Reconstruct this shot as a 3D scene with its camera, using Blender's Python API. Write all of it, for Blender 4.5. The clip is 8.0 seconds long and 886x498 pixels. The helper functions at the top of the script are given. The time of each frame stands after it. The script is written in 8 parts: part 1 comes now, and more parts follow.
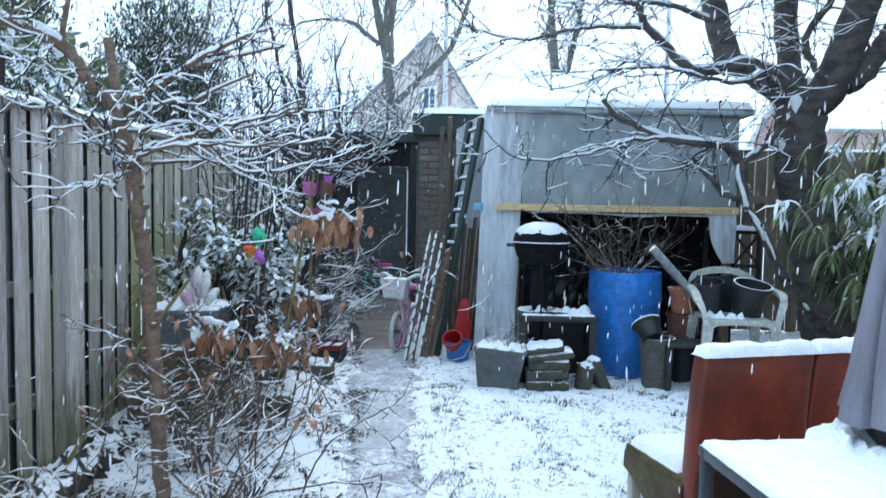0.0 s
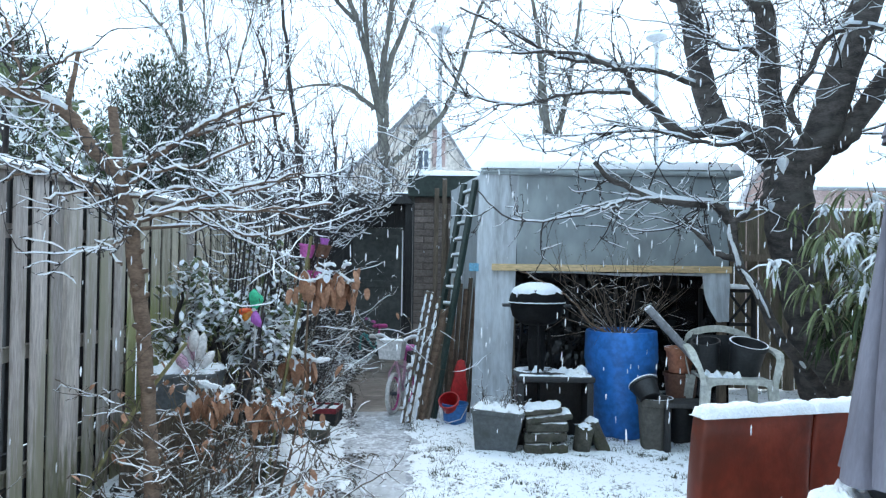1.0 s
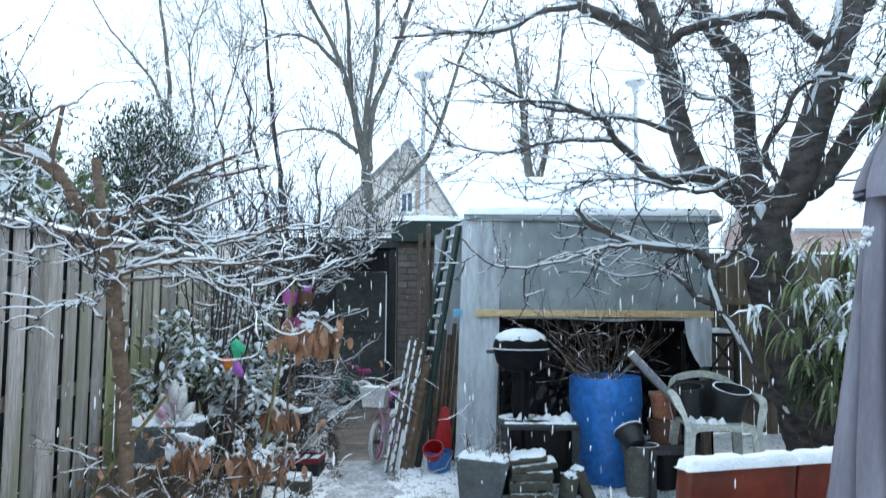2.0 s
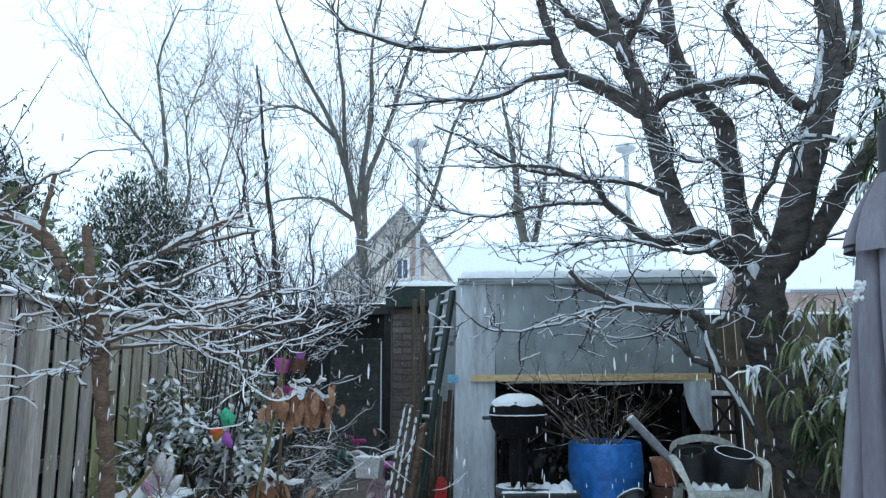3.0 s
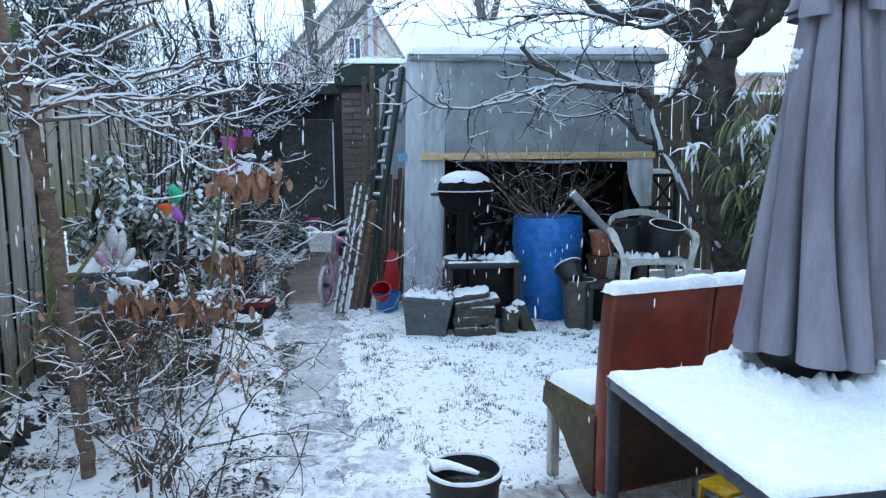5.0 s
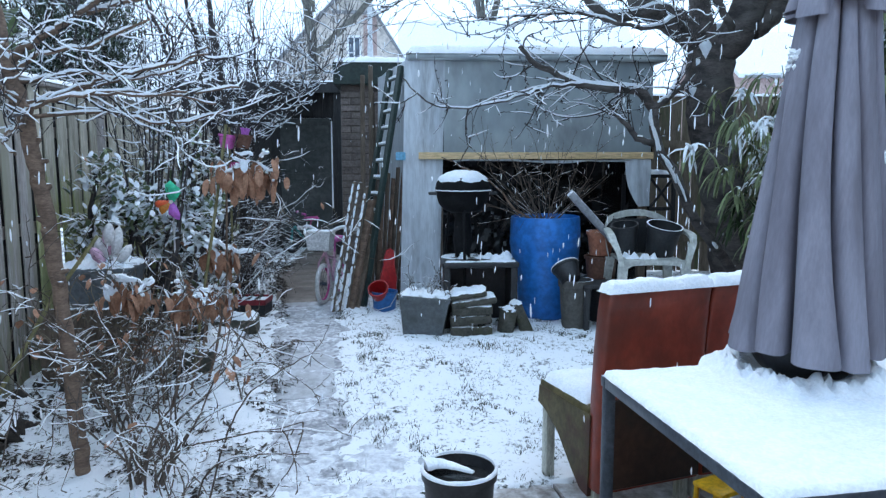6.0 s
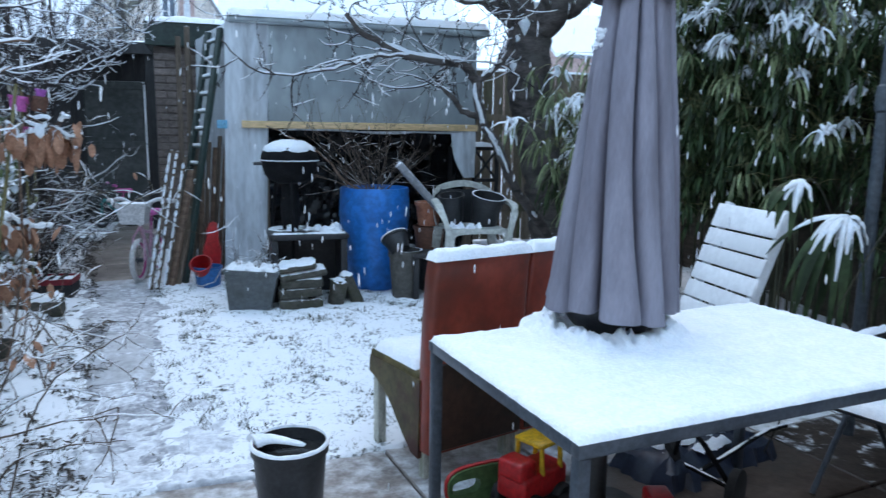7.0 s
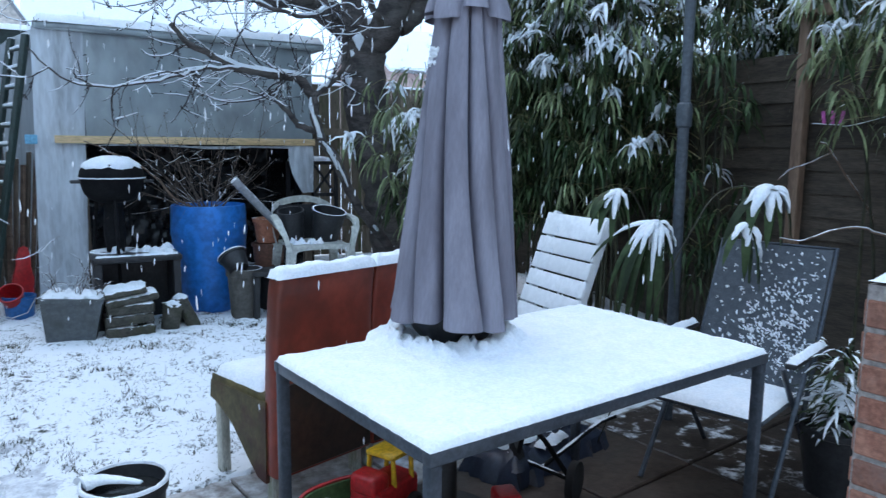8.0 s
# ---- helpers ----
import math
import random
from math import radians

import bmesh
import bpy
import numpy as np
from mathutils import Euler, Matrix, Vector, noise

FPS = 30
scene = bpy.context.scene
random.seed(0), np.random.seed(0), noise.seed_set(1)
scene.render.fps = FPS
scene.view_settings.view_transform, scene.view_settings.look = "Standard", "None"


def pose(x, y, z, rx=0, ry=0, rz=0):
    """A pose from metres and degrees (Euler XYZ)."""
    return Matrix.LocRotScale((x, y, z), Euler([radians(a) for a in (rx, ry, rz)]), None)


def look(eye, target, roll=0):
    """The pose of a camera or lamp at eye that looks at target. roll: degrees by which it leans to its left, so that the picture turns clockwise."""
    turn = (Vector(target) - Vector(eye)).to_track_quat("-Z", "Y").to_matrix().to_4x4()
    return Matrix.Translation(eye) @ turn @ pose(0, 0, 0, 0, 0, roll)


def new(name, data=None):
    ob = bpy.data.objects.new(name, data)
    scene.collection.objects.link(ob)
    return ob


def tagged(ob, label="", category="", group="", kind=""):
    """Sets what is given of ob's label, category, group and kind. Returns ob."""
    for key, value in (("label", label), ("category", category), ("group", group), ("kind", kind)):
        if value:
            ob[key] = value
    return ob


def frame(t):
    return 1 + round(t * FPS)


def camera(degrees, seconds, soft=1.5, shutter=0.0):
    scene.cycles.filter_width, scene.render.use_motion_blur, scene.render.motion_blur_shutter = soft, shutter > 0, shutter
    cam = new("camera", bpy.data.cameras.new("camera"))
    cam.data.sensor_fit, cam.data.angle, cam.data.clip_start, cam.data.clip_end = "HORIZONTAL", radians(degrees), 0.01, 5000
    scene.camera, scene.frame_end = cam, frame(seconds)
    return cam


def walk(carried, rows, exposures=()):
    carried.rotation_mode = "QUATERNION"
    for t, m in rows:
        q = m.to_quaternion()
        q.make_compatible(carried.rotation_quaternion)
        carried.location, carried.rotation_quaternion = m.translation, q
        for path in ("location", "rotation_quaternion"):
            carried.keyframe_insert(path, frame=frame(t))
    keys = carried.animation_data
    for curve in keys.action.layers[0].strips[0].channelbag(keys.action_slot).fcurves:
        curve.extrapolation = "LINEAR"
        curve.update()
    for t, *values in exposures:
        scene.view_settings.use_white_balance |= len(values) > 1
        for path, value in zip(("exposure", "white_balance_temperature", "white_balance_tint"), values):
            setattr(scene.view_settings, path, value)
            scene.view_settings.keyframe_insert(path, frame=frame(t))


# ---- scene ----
cam = camera(63.6, 8.0, soft=1.3, shutter=0.36)
PATH = [
    (0, (-0.068, 0.062, 1.494), (-0.128, 2.058, 1.374), 1.1),
    (0.3, (-0.076, 0.054, 1.496), (-0.098, 2.053, 1.458), 0.8),
    (0.5, (-0.082, 0.048, 1.497), (-0.105, 2.048, 1.497), 0.8),
    (0.8, (-0.08, 0.037, 1.503), (-0.116, 2.037, 1.539), 0.8),
    (1, (-0.079, 0.03, 1.507), (-0.126, 2.029, 1.553), 0.7),
    (1.3, (-0.077, 0.02, 1.514), (-0.126, 2.019, 1.566), 0.5),
    (1.5, (-0.075, 0.014, 1.518), (-0.122, 2.013, 1.568), 0.5),
    (1.8, (-0.076, 0.013, 1.539), (-0.095, 2.011, 1.624), 0.3),
    (2, (-0.076, 0.013, 1.553), (-0.079, 2.007, 1.713), 0.4),
    (2.2, (-0.074, 0.015, 1.556), (-0.069, 2.003, 1.773), 0.2),
    (3.3, (-0.045, 0.043, 1.525), (-0.039, 2.011, 1.882), -0.5),
    (3.5, (-0.038, 0.046, 1.521), (-0.031, 2.016, 1.866), -0.4),
    (3.8, (-0.024, 0.042, 1.507), (-0.008, 2.033, 1.694), -0.5),
    (4, (-0.015, 0.039, 1.497), (0.03, 2.037, 1.578), -0.6),
    (4.3, (-0.007, 0.029, 1.486), (0.104, 2.024, 1.395), -0.5),
    (4.5, (-0.001, 0.022, 1.479), (0.124, 2.01, 1.305), -0.4),
    (4.7, (0.002, 0.025, 1.483), (0.124, 2.008, 1.251), -0.6),
    (5.8, (0.012, 0.031, 1.475), (0.134, 2.01, 1.212), -0.1),
    (6, (0.014, 0.032, 1.474), (0.14, 2.012, 1.223), -0.1),
    (6.1, (0.016, 0.032, 1.472), (0.145, 2.013, 1.226), -0.0),
    (6.2, (0.018, 0.032, 1.47), (0.156, 2.013, 1.229), 0.2),
    (6.3, (0.02, 0.033, 1.468), (0.24, 2.005, 1.222), 0.6),
    (6.4, (0.022, 0.033, 1.466), (0.363, 1.987, 1.21), 0.7),
    (6.5, (0.024, 0.033, 1.464), (0.416, 1.975, 1.19), 0.9),
    (6.8, (0.026, 0.036, 1.463), (0.531, 1.945, 1.147), 1.0),
    (7, (0.028, 0.038, 1.462), (0.613, 1.923, 1.138), 0.9),
    (7.3, (0.03, 0.041, 1.46), (0.76, 1.878, 1.152), 0.8),
    (7.5, (0.032, 0.043, 1.459), (0.867, 1.836, 1.165), 1.0),
    (7.8, (0.023, 0.035, 1.464), (0.962, 1.777, 1.178), 0.7),
    (8, (0.017, 0.029, 1.468), (1.008, 1.744, 1.186), 0.6),
]
walk(cam, [(t, look(eye, target, roll)) for t, eye, target, roll in PATH], exposures=[(0.0, 0.44, 6600, 13), (0.5, 0.42, 6800, 13), (1.5, 0.45, 7050, 13), (2.2, 0.28, 7100, 13), (3.4, -0.19, 6950, 12.6), (4.0, 0.0, 6600, 14), (4.6, 0.13, 6450, 16), (6.0, 0.17, 6450, 16), (8.0, 0.12, 6350, 17)])

# ---- world and light: an overcast winter sky with snow falling ----
world = bpy.data.worlds.new("overcast_sky")
scene.world = world
world.use_nodes = True
wt = world.node_tree
wt.nodes.clear()
w_out = wt.nodes.new("ShaderNodeOutputWorld")
w_bg = wt.nodes.new("ShaderNodeBackground")
w_sky = wt.nodes.new("ShaderNodeTexSky")
w_sky.sky_type = "NISHITA"
w_sky.sun_disc = False
w_sky.sun_elevation = radians(58)
w_sky.sun_rotation = radians(8)
w_sky.dust_density = 6.0
w_mix = wt.nodes.new("ShaderNodeMix")
w_mix.data_type = "RGBA"
w_mix.inputs[0].default_value = 0.74
w_mix.inputs[7].default_value = (7.2, 10.7, 13.9, 1.0)
wt.links.new(w_sky.outputs[0], w_mix.inputs[6])
wt.links.new(w_mix.outputs[2], w_bg.inputs[0])
w_bg.inputs[1].default_value = 0.15
wt.links.new(w_bg.outputs[0], w_out.inputs[0])
sun = new("sun", bpy.data.lights.new("sun", "SUN"))
sun.data.energy = 0.4
sun.data.angle = radians(40)
sun.data.color = (0.92, 0.97, 1.0)
sun.matrix_world = look((0.6, 4.2, 6.8), (0, 0, 0))


# ---- materials ----
SNOW = (0.83, 0.86, 0.90)


def surface(name, a, b, scale=8.0, rough=0.75, bump=0.25, metal=0.0, snow=0.0, stain=None, stain_scale=1.5,
            stretch=(1, 1, 1), vary=0.12, spec=0.4, fine=6.0, snow_scale=9.0, grain=0.55, snow_soft=0.12, patch=0.0, moss=None, island=0.0, glow=0.0):
    """Two tones mixed by noise, finer grain, blotches, relief, and snow lying on what faces up."""
    m = bpy.data.materials.new(name)
    m.use_nodes = True
    nt = m.node_tree
    bsdf = nt.nodes["Principled BSDF"]

    def node(kind, **kw):
        n = nt.nodes.new(kind)
        for k, v in kw.items():
            n.inputs[k].default_value = v
        return n

    def mixc(fac, c1, c2, mode="MIX"):
        n = nt.nodes.new("ShaderNodeMix")
        n.data_type, n.blend_type = "RGBA", mode
        for sock, v in ((n.inputs[0], fac), (n.inputs[6], c1), (n.inputs[7], c2)):
            if isinstance(v, bpy.types.NodeSocket):
                nt.links.new(v, sock)
            elif isinstance(v, (int, float)):
                sock.default_value = v
            else:
                sock.default_value = (*v[:3], 1)
        return n.outputs[2]

    def ramp(v, lo, hi):
        n = nt.nodes.new("ShaderNodeMapRange")
        n.interpolation_type = "SMOOTHSTEP"
        nt.links.new(v, n.inputs[0])
        n.inputs[1].default_value, n.inputs[2].default_value = lo, hi
        return n.outputs[0]

    def math_node(op, v1, v2):
        n = nt.nodes.new("ShaderNodeMath")
        n.operation = op
        for sock, v in ((n.inputs[0], v1), (n.inputs[1], v2)):
            if isinstance(v, bpy.types.NodeSocket):
                nt.links.new(v, sock)
            else:
                sock.default_value = v
        return n.outputs[0]

    tc = nt.nodes.new("ShaderNodeTexCoord")
    info = nt.nodes.new("ShaderNodeObjectInfo")
    mp = nt.nodes.new("ShaderNodeMapping")
    nt.links.new(tc.outputs["Object"], mp.inputs[0])
    mp.inputs["Scale"].default_value = stretch
    shift = nt.nodes.new("ShaderNodeCombineXYZ")
    far = math_node("MULTIPLY", info.outputs["Random"], 37.0)
    for k in range(3):
        nt.links.new(far, shift.inputs[k])
    nt.links.new(shift.outputs[0], mp.inputs["Location"])
    n1 = node("ShaderNodeTexNoise", Scale=scale, Detail=4.0, Roughness=0.6)
    n2 = node("ShaderNodeTexNoise", Scale=scale * fine, Detail=3.0, Roughness=0.6)
    nt.links.new(mp.outputs[0], n1.inputs["Vector"])
    nt.links.new(mp.outputs[0], n2.inputs["Vector"])
    col = mixc(ramp(n1.outputs["Fac"], 0.3, 0.7), a, b)
    col = mixc(grain, col, mixc(ramp(n2.outputs["Fac"], 0.3, 0.7), (0.55, 0.55, 0.55), (1.35, 1.35, 1.35)), "MULTIPLY")
    if vary:
        tone = nt.nodes.new("ShaderNodeMapRange")
        nt.links.new(info.outputs["Random"], tone.inputs[0])
        tone.inputs[3].default_value, tone.inputs[4].default_value = 1 - vary, 1 + vary
        grey = nt.nodes.new("ShaderNodeCombineXYZ")
        for k in range(3):
            nt.links.new(tone.outputs[0], grey.inputs[k])
        col = mixc(1.0, col, grey.outputs[0], "MULTIPLY")
    if island:
        geo_i = nt.nodes.new("ShaderNodeNewGeometry")
        tone_i = nt.nodes.new("ShaderNodeMapRange")
        nt.links.new(geo_i.outputs["Random Per Island"], tone_i.inputs[0])
        tone_i.inputs[3].default_value, tone_i.inputs[4].default_value = 1 - island, 1 + island
        grey_i = nt.nodes.new("ShaderNodeCombineXYZ")
        for k in range(3):
            nt.links.new(tone_i.outputs[0], grey_i.inputs[k])
        col = mixc(1.0, col, grey_i.outputs[0], "MULTIPLY")
    if moss:
        tint, top = moss
        geo_m = nt.nodes.new("ShaderNodeNewGeometry")
        sep_m = nt.nodes.new("ShaderNodeSeparateXYZ")
        nt.links.new(geo_m.outputs["Position"], sep_m.inputs[0])
        n5 = node("ShaderNodeTexNoise", Scale=5.0, Detail=5.0, Roughness=0.65)
        nt.links.new(mp.outputs[0], n5.inputs["Vector"])
        rise = math_node("SUBTRACT", math_node("ADD", top, math_node("MULTIPLY", math_node("SUBTRACT", n5.outputs["Fac"], 0.5), 1.6)), sep_m.outputs[2])
        col = mixc(math_node("MULTIPLY", ramp(rise, -0.1, 0.35), 0.8), col, tint)
    if stain:
        n3 = node("ShaderNodeTexNoise", Scale=stain_scale, Detail=5.0, Roughness=0.65)
        nt.links.new(mp.outputs[0], n3.inputs["Vector"])
        col = mixc(ramp(n3.outputs["Fac"], 0.48, 0.68), col, stain)
    rough_v = rough
    if snow:
        geo = nt.nodes.new("ShaderNodeNewGeometry")
        sep = nt.nodes.new("ShaderNodeSeparateXYZ")
        nt.links.new(geo.outputs["Normal"], sep.inputs[0])
        n4 = node("ShaderNodeTexNoise", Scale=snow_scale, Detail=4.0, Roughness=0.65)
        nt.links.new(geo.outputs["Position"], n4.inputs["Vector"])
        lift = math_node("ADD", sep.outputs[2], math_node("MULTIPLY", math_node("SUBTRACT", n4.outputs["Fac"], 0.5), 1.6))
        if patch:
            n6 = node("ShaderNodeTexNoise", Scale=snow_scale * 0.17, Detail=4.0, Roughness=0.6)
            nt.links.new(geo.outputs["Position"], n6.inputs["Vector"])
            lift = math_node("ADD", lift, math_node("MULTIPLY", math_node("SUBTRACT", n6.outputs["Fac"], 0.5), patch))
        mask = ramp(lift, 1.0 - snow, 1.0 + snow_soft - snow)
        col = mixc(mask, col, SNOW)
        rough_v = None
        rr = nt.nodes.new("ShaderNodeMapRange")
        nt.links.new(mask, rr.inputs[0])
        rr.inputs[3].default_value, rr.inputs[4].default_value = rough, 0.85
        nt.links.new(rr.outputs[0], bsdf.inputs["Roughness"])
    nt.links.new(col, bsdf.inputs["Base Color"])
    if rough_v is not None:
        bsdf.inputs["Roughness"].default_value = rough
    bsdf.inputs["Metallic"].default_value = metal
    bsdf.inputs["Specular IOR Level"].default_value = spec
    if glow:
        bsdf.inputs["Subsurface Weight"].default_value = glow
        bsdf.inputs["Subsurface Radius"].default_value = (1.0, 1.1, 1.2)
        bsdf.inputs["Subsurface Scale"].default_value = 0.012
    if bump:
        bp = nt.nodes.new("ShaderNodeBump")
        bp.inputs["Strength"].default_value = bump
        bp.inputs["Distance"].default_value = 0.01
        nt.links.new(n2.outputs["Fac"], bp.inputs["Height"])
        nt.links.new(bp.outputs[0], bsdf.inputs["Normal"])
    return m


M = {}
M["snow"] = surface("snow", (0.83, 0.86, 0.905), (0.76, 0.81, 0.87), scale=14, rough=0.85, bump=0.7, vary=0.0, spec=0.2, grain=0.14, glow=0.45)
M["lawn"] = surface("snowy_lawn", (0.042, 0.054, 0.042), (0.08, 0.085, 0.07), scale=12, rough=0.9, snow=0.40, snow_scale=34, snow_soft=0.32, patch=0.9, bump=0.4, vary=0, spec=0.1)
M["path"] = surface("slushy_path", (0.32, 0.33, 0.35), (0.46, 0.48, 0.51), scale=5, rough=0.55, bump=0.4, grain=0.3, stain=(0.62, 0.66, 0.71), stain_scale=6.0, vary=0.1)
M["slush"] = surface("thin_slush", (0.21, 0.22, 0.25), (0.31, 0.325, 0.365), scale=7, rough=0.5, bump=0.6, grain=0.5, snow=0.30, snow_scale=26, snow_soft=0.8, patch=1.1, vary=0)
M["slush_fresh"] = surface("fresh_snow_on_slush", (0.30, 0.32, 0.36), (0.42, 0.44, 0.48), scale=8, rough=0.6, bump=0.6, grain=0.4, snow=0.50, snow_scale=20, snow_soft=0.9, patch=1.0, vary=0)
M["slab_snow"] = surface("snow_dusted_slab", (0.22, 0.19, 0.17), (0.30, 0.28, 0.26), scale=5, rough=0.6, snow=0.36, snow_scale=7, snow_soft=0.5, patch=0.5, vary=0.1)
# table shade is darkened into this slab's base, under its snow patches
M["slab_patchy_shaded"] = surface("shaded_slab_with_snow_patches", (0.036, 0.028, 0.024), (0.068, 0.053, 0.045), scale=5, rough=0.45, snow=-0.03, snow_scale=9, snow_soft=0.3, patch=0.8, vary=0.1)
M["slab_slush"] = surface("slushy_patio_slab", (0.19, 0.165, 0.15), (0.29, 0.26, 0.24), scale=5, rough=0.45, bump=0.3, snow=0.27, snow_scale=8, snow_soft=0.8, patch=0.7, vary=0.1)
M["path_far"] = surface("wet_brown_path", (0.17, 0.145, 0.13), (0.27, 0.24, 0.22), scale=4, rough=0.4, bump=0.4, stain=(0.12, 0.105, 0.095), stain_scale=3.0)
# wet brown stone, darkened further to put the table's shade into it
M["slab_wet_shaded"] = surface("shaded_wet_brown_slab", (0.05, 0.037, 0.03), (0.095, 0.072, 0.06), scale=4, rough=0.4, bump=0.3, stain=(0.05, 0.05, 0.045), stain_scale=2.0)
M["fence"] = surface("weathered_fence_wood", (0.40, 0.35, 0.325), (0.54, 0.49, 0.465), scale=3, stretch=(6, 6, 0.6), rough=0.85, stain=(0.31, 0.29, 0.22), stain_scale=0.8, vary=0.24, bump=0.4, moss=((0.125, 0.13, 0.052), 0.55))
M["fence_green"] = surface("algae_covered_fence_wood", (0.40, 0.355, 0.28), (0.55, 0.50, 0.41), scale=3, stretch=(6, 6, 0.6), rough=0.85, vary=0.22, bump=0.4, moss=((0.31, 0.33, 0.12), 1.35))
M["fence_brown"] = surface("brown_fence_wood", (0.17, 0.135, 0.10), (0.25, 0.20, 0.155), scale=3, stretch=(6, 6, 0.6), rough=0.85, stain=(0.13, 0.14, 0.07), stain_scale=1.2, vary=0.25, bump=0.4)
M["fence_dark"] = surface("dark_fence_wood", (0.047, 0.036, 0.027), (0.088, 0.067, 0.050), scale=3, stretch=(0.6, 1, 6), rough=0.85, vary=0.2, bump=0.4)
M["timber"] = surface("dark_timber", (0.10, 0.075, 0.055), (0.17, 0.13, 0.10), scale=4, stretch=(5, 5, 0.6), rough=0.8, snow=0.35)
M["post_wood"] = surface("brown_post_wood", (0.165, 0.103, 0.070), (0.24, 0.155, 0.107), scale=4, stretch=(5, 5, 0.6), rough=0.8)
# black timber of the shed; also paints the shade behind the fence gaps
M["black_wood"] = surface("black_boards_and_gap_shade", (0.026, 0.026, 0.028), (0.048, 0.047, 0.049), scale=4, stretch=(5, 5, 0.6), rough=0.75)
M["door"] = surface("dark_green_grey_door", (0.055, 0.062, 0.062), (0.09, 0.097, 0.095), scale=3, rough=0.7)
M["pine"] = surface("new_pine", (0.60, 0.42, 0.22), (0.68, 0.50, 0.29), scale=4, stretch=(0.6, 5, 6), rough=0.6, bump=0.15)
M["sheet"] = surface("grey_plastic_sheet", (0.26, 0.305, 0.325), (0.43, 0.48, 0.49), scale=0.9, stretch=(1.5, 1, 0.8), rough=0.4, bump=0.2, stain=(0.20, 0.225, 0.235), stain_scale=1.0, fine=5, grain=0.25)
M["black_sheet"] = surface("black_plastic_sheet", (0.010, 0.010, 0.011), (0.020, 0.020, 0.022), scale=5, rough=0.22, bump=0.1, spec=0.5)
M["sheet_light"] = surface("pale_grey_sheet", (0.40, 0.44, 0.475), (0.55, 0.59, 0.63), scale=2, stretch=(3, 3, 0.5), rough=0.5, bump=0.25, stain=(0.31, 0.33, 0.35), stain_scale=2.5, grain=0.3)
M["black_plastic"] = surface("black_plastic", (0.018, 0.019, 0.021), (0.03, 0.031, 0.034), scale=9, rough=0.42, bump=0.1)
M["speckled_pot"] = surface("black_plastic_with_snow_specks", (0.018, 0.019, 0.021), (0.03, 0.031, 0.034), scale=9, rough=0.42, bump=0.1, snow=0.50, snow_scale=55, snow_soft=0.2)
M["black_metal"] = surface("black_enamel", (0.007, 0.007, 0.008), (0.013, 0.013, 0.014), scale=9, rough=0.7, bump=0.05, snow=0.2, spec=0.1)
M["grey_plastic"] = surface("grey_planter_plastic", (0.095, 0.107, 0.117), (0.14, 0.155, 0.166), scale=6, rough=0.6, stain=(0.06, 0.065, 0.06))
M["blue"] = surface("blue_drum_plastic", (0.013, 0.135, 0.43), (0.02, 0.172, 0.51), scale=3, rough=0.38, bump=0.08, stain=(0.02, 0.09, 0.27), stain_scale=1.6)
M["terracotta"] = surface("terracotta", (0.32, 0.12, 0.07), (0.40, 0.17, 0.10), scale=8, rough=0.8, snow=0.2)
M["white_plastic"] = surface("dirty_white_plastic", (0.43, 0.44, 0.41), (0.54, 0.55, 0.51), scale=6, rough=0.5, bump=0.05, stain=(0.38, 0.40, 0.34), stain_scale=3)
M["white_paint"] = surface("white_painted_wood", (0.74, 0.76, 0.78), (0.80, 0.82, 0.84), scale=5, rough=0.55, bump=0.1, stain=(0.72, 0.74, 0.76), stain_scale=3, grain=0.15)
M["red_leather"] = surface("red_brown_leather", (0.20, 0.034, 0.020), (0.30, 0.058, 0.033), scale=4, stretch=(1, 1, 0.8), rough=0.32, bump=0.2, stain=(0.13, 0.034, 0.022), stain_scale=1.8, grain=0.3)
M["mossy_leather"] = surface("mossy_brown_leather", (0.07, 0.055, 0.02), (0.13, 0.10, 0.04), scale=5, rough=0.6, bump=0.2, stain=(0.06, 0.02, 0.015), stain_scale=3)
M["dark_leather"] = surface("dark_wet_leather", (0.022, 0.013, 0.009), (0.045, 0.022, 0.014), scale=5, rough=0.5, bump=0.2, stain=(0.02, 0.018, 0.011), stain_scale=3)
M["pale_wood"] = surface("pale_chair_leg", (0.42, 0.42, 0.36), (0.52, 0.52, 0.46), scale=6, stretch=(4, 4, 1), rough=0.6, stain=(0.28, 0.29, 0.22), stain_scale=4)
M["steel"] = surface("grey_painted_steel", (0.042, 0.053, 0.068), (0.066, 0.079, 0.097), scale=10, rough=0.4, bump=0.08, metal=0.2)
M["canvas"] = surface("grey_mauve_canvas", (0.155, 0.146, 0.178), (0.262, 0.255, 0.306), scale=2.6, stretch=(2.2, 2.2, 0.4), rough=0.85, bump=0.05, fine=24, grain=0.16, stain=(0.145, 0.136, 0.163), stain_scale=2.2)
M["textile"] = surface("dark_grey_mesh_fabric", (0.058, 0.068, 0.08), (0.088, 0.10, 0.116), scale=30, rough=0.8, bump=0.2)
M["bark"] = surface("cherry_bark", (0.042, 0.036, 0.035), (0.125, 0.107, 0.099), scale=7, stretch=(1, 1, 2.4), rough=0.85, bump=1.0, stain=(0.12, 0.11, 0.10), stain_scale=2.5, snow=0.10, vary=0)
M["bark_brown"] = surface("brown_bark", (0.12, 0.078, 0.056), (0.22, 0.148, 0.107), scale=9, stretch=(1, 1, 2.5), rough=0.8, bump=0.6, snow=0.25, vary=0.1)
M["twig"] = surface("dark_twig", (0.03, 0.025, 0.027), (0.06, 0.05, 0.048), scale=12, rough=0.8, bump=0, snow=0.1, vary=0.1)
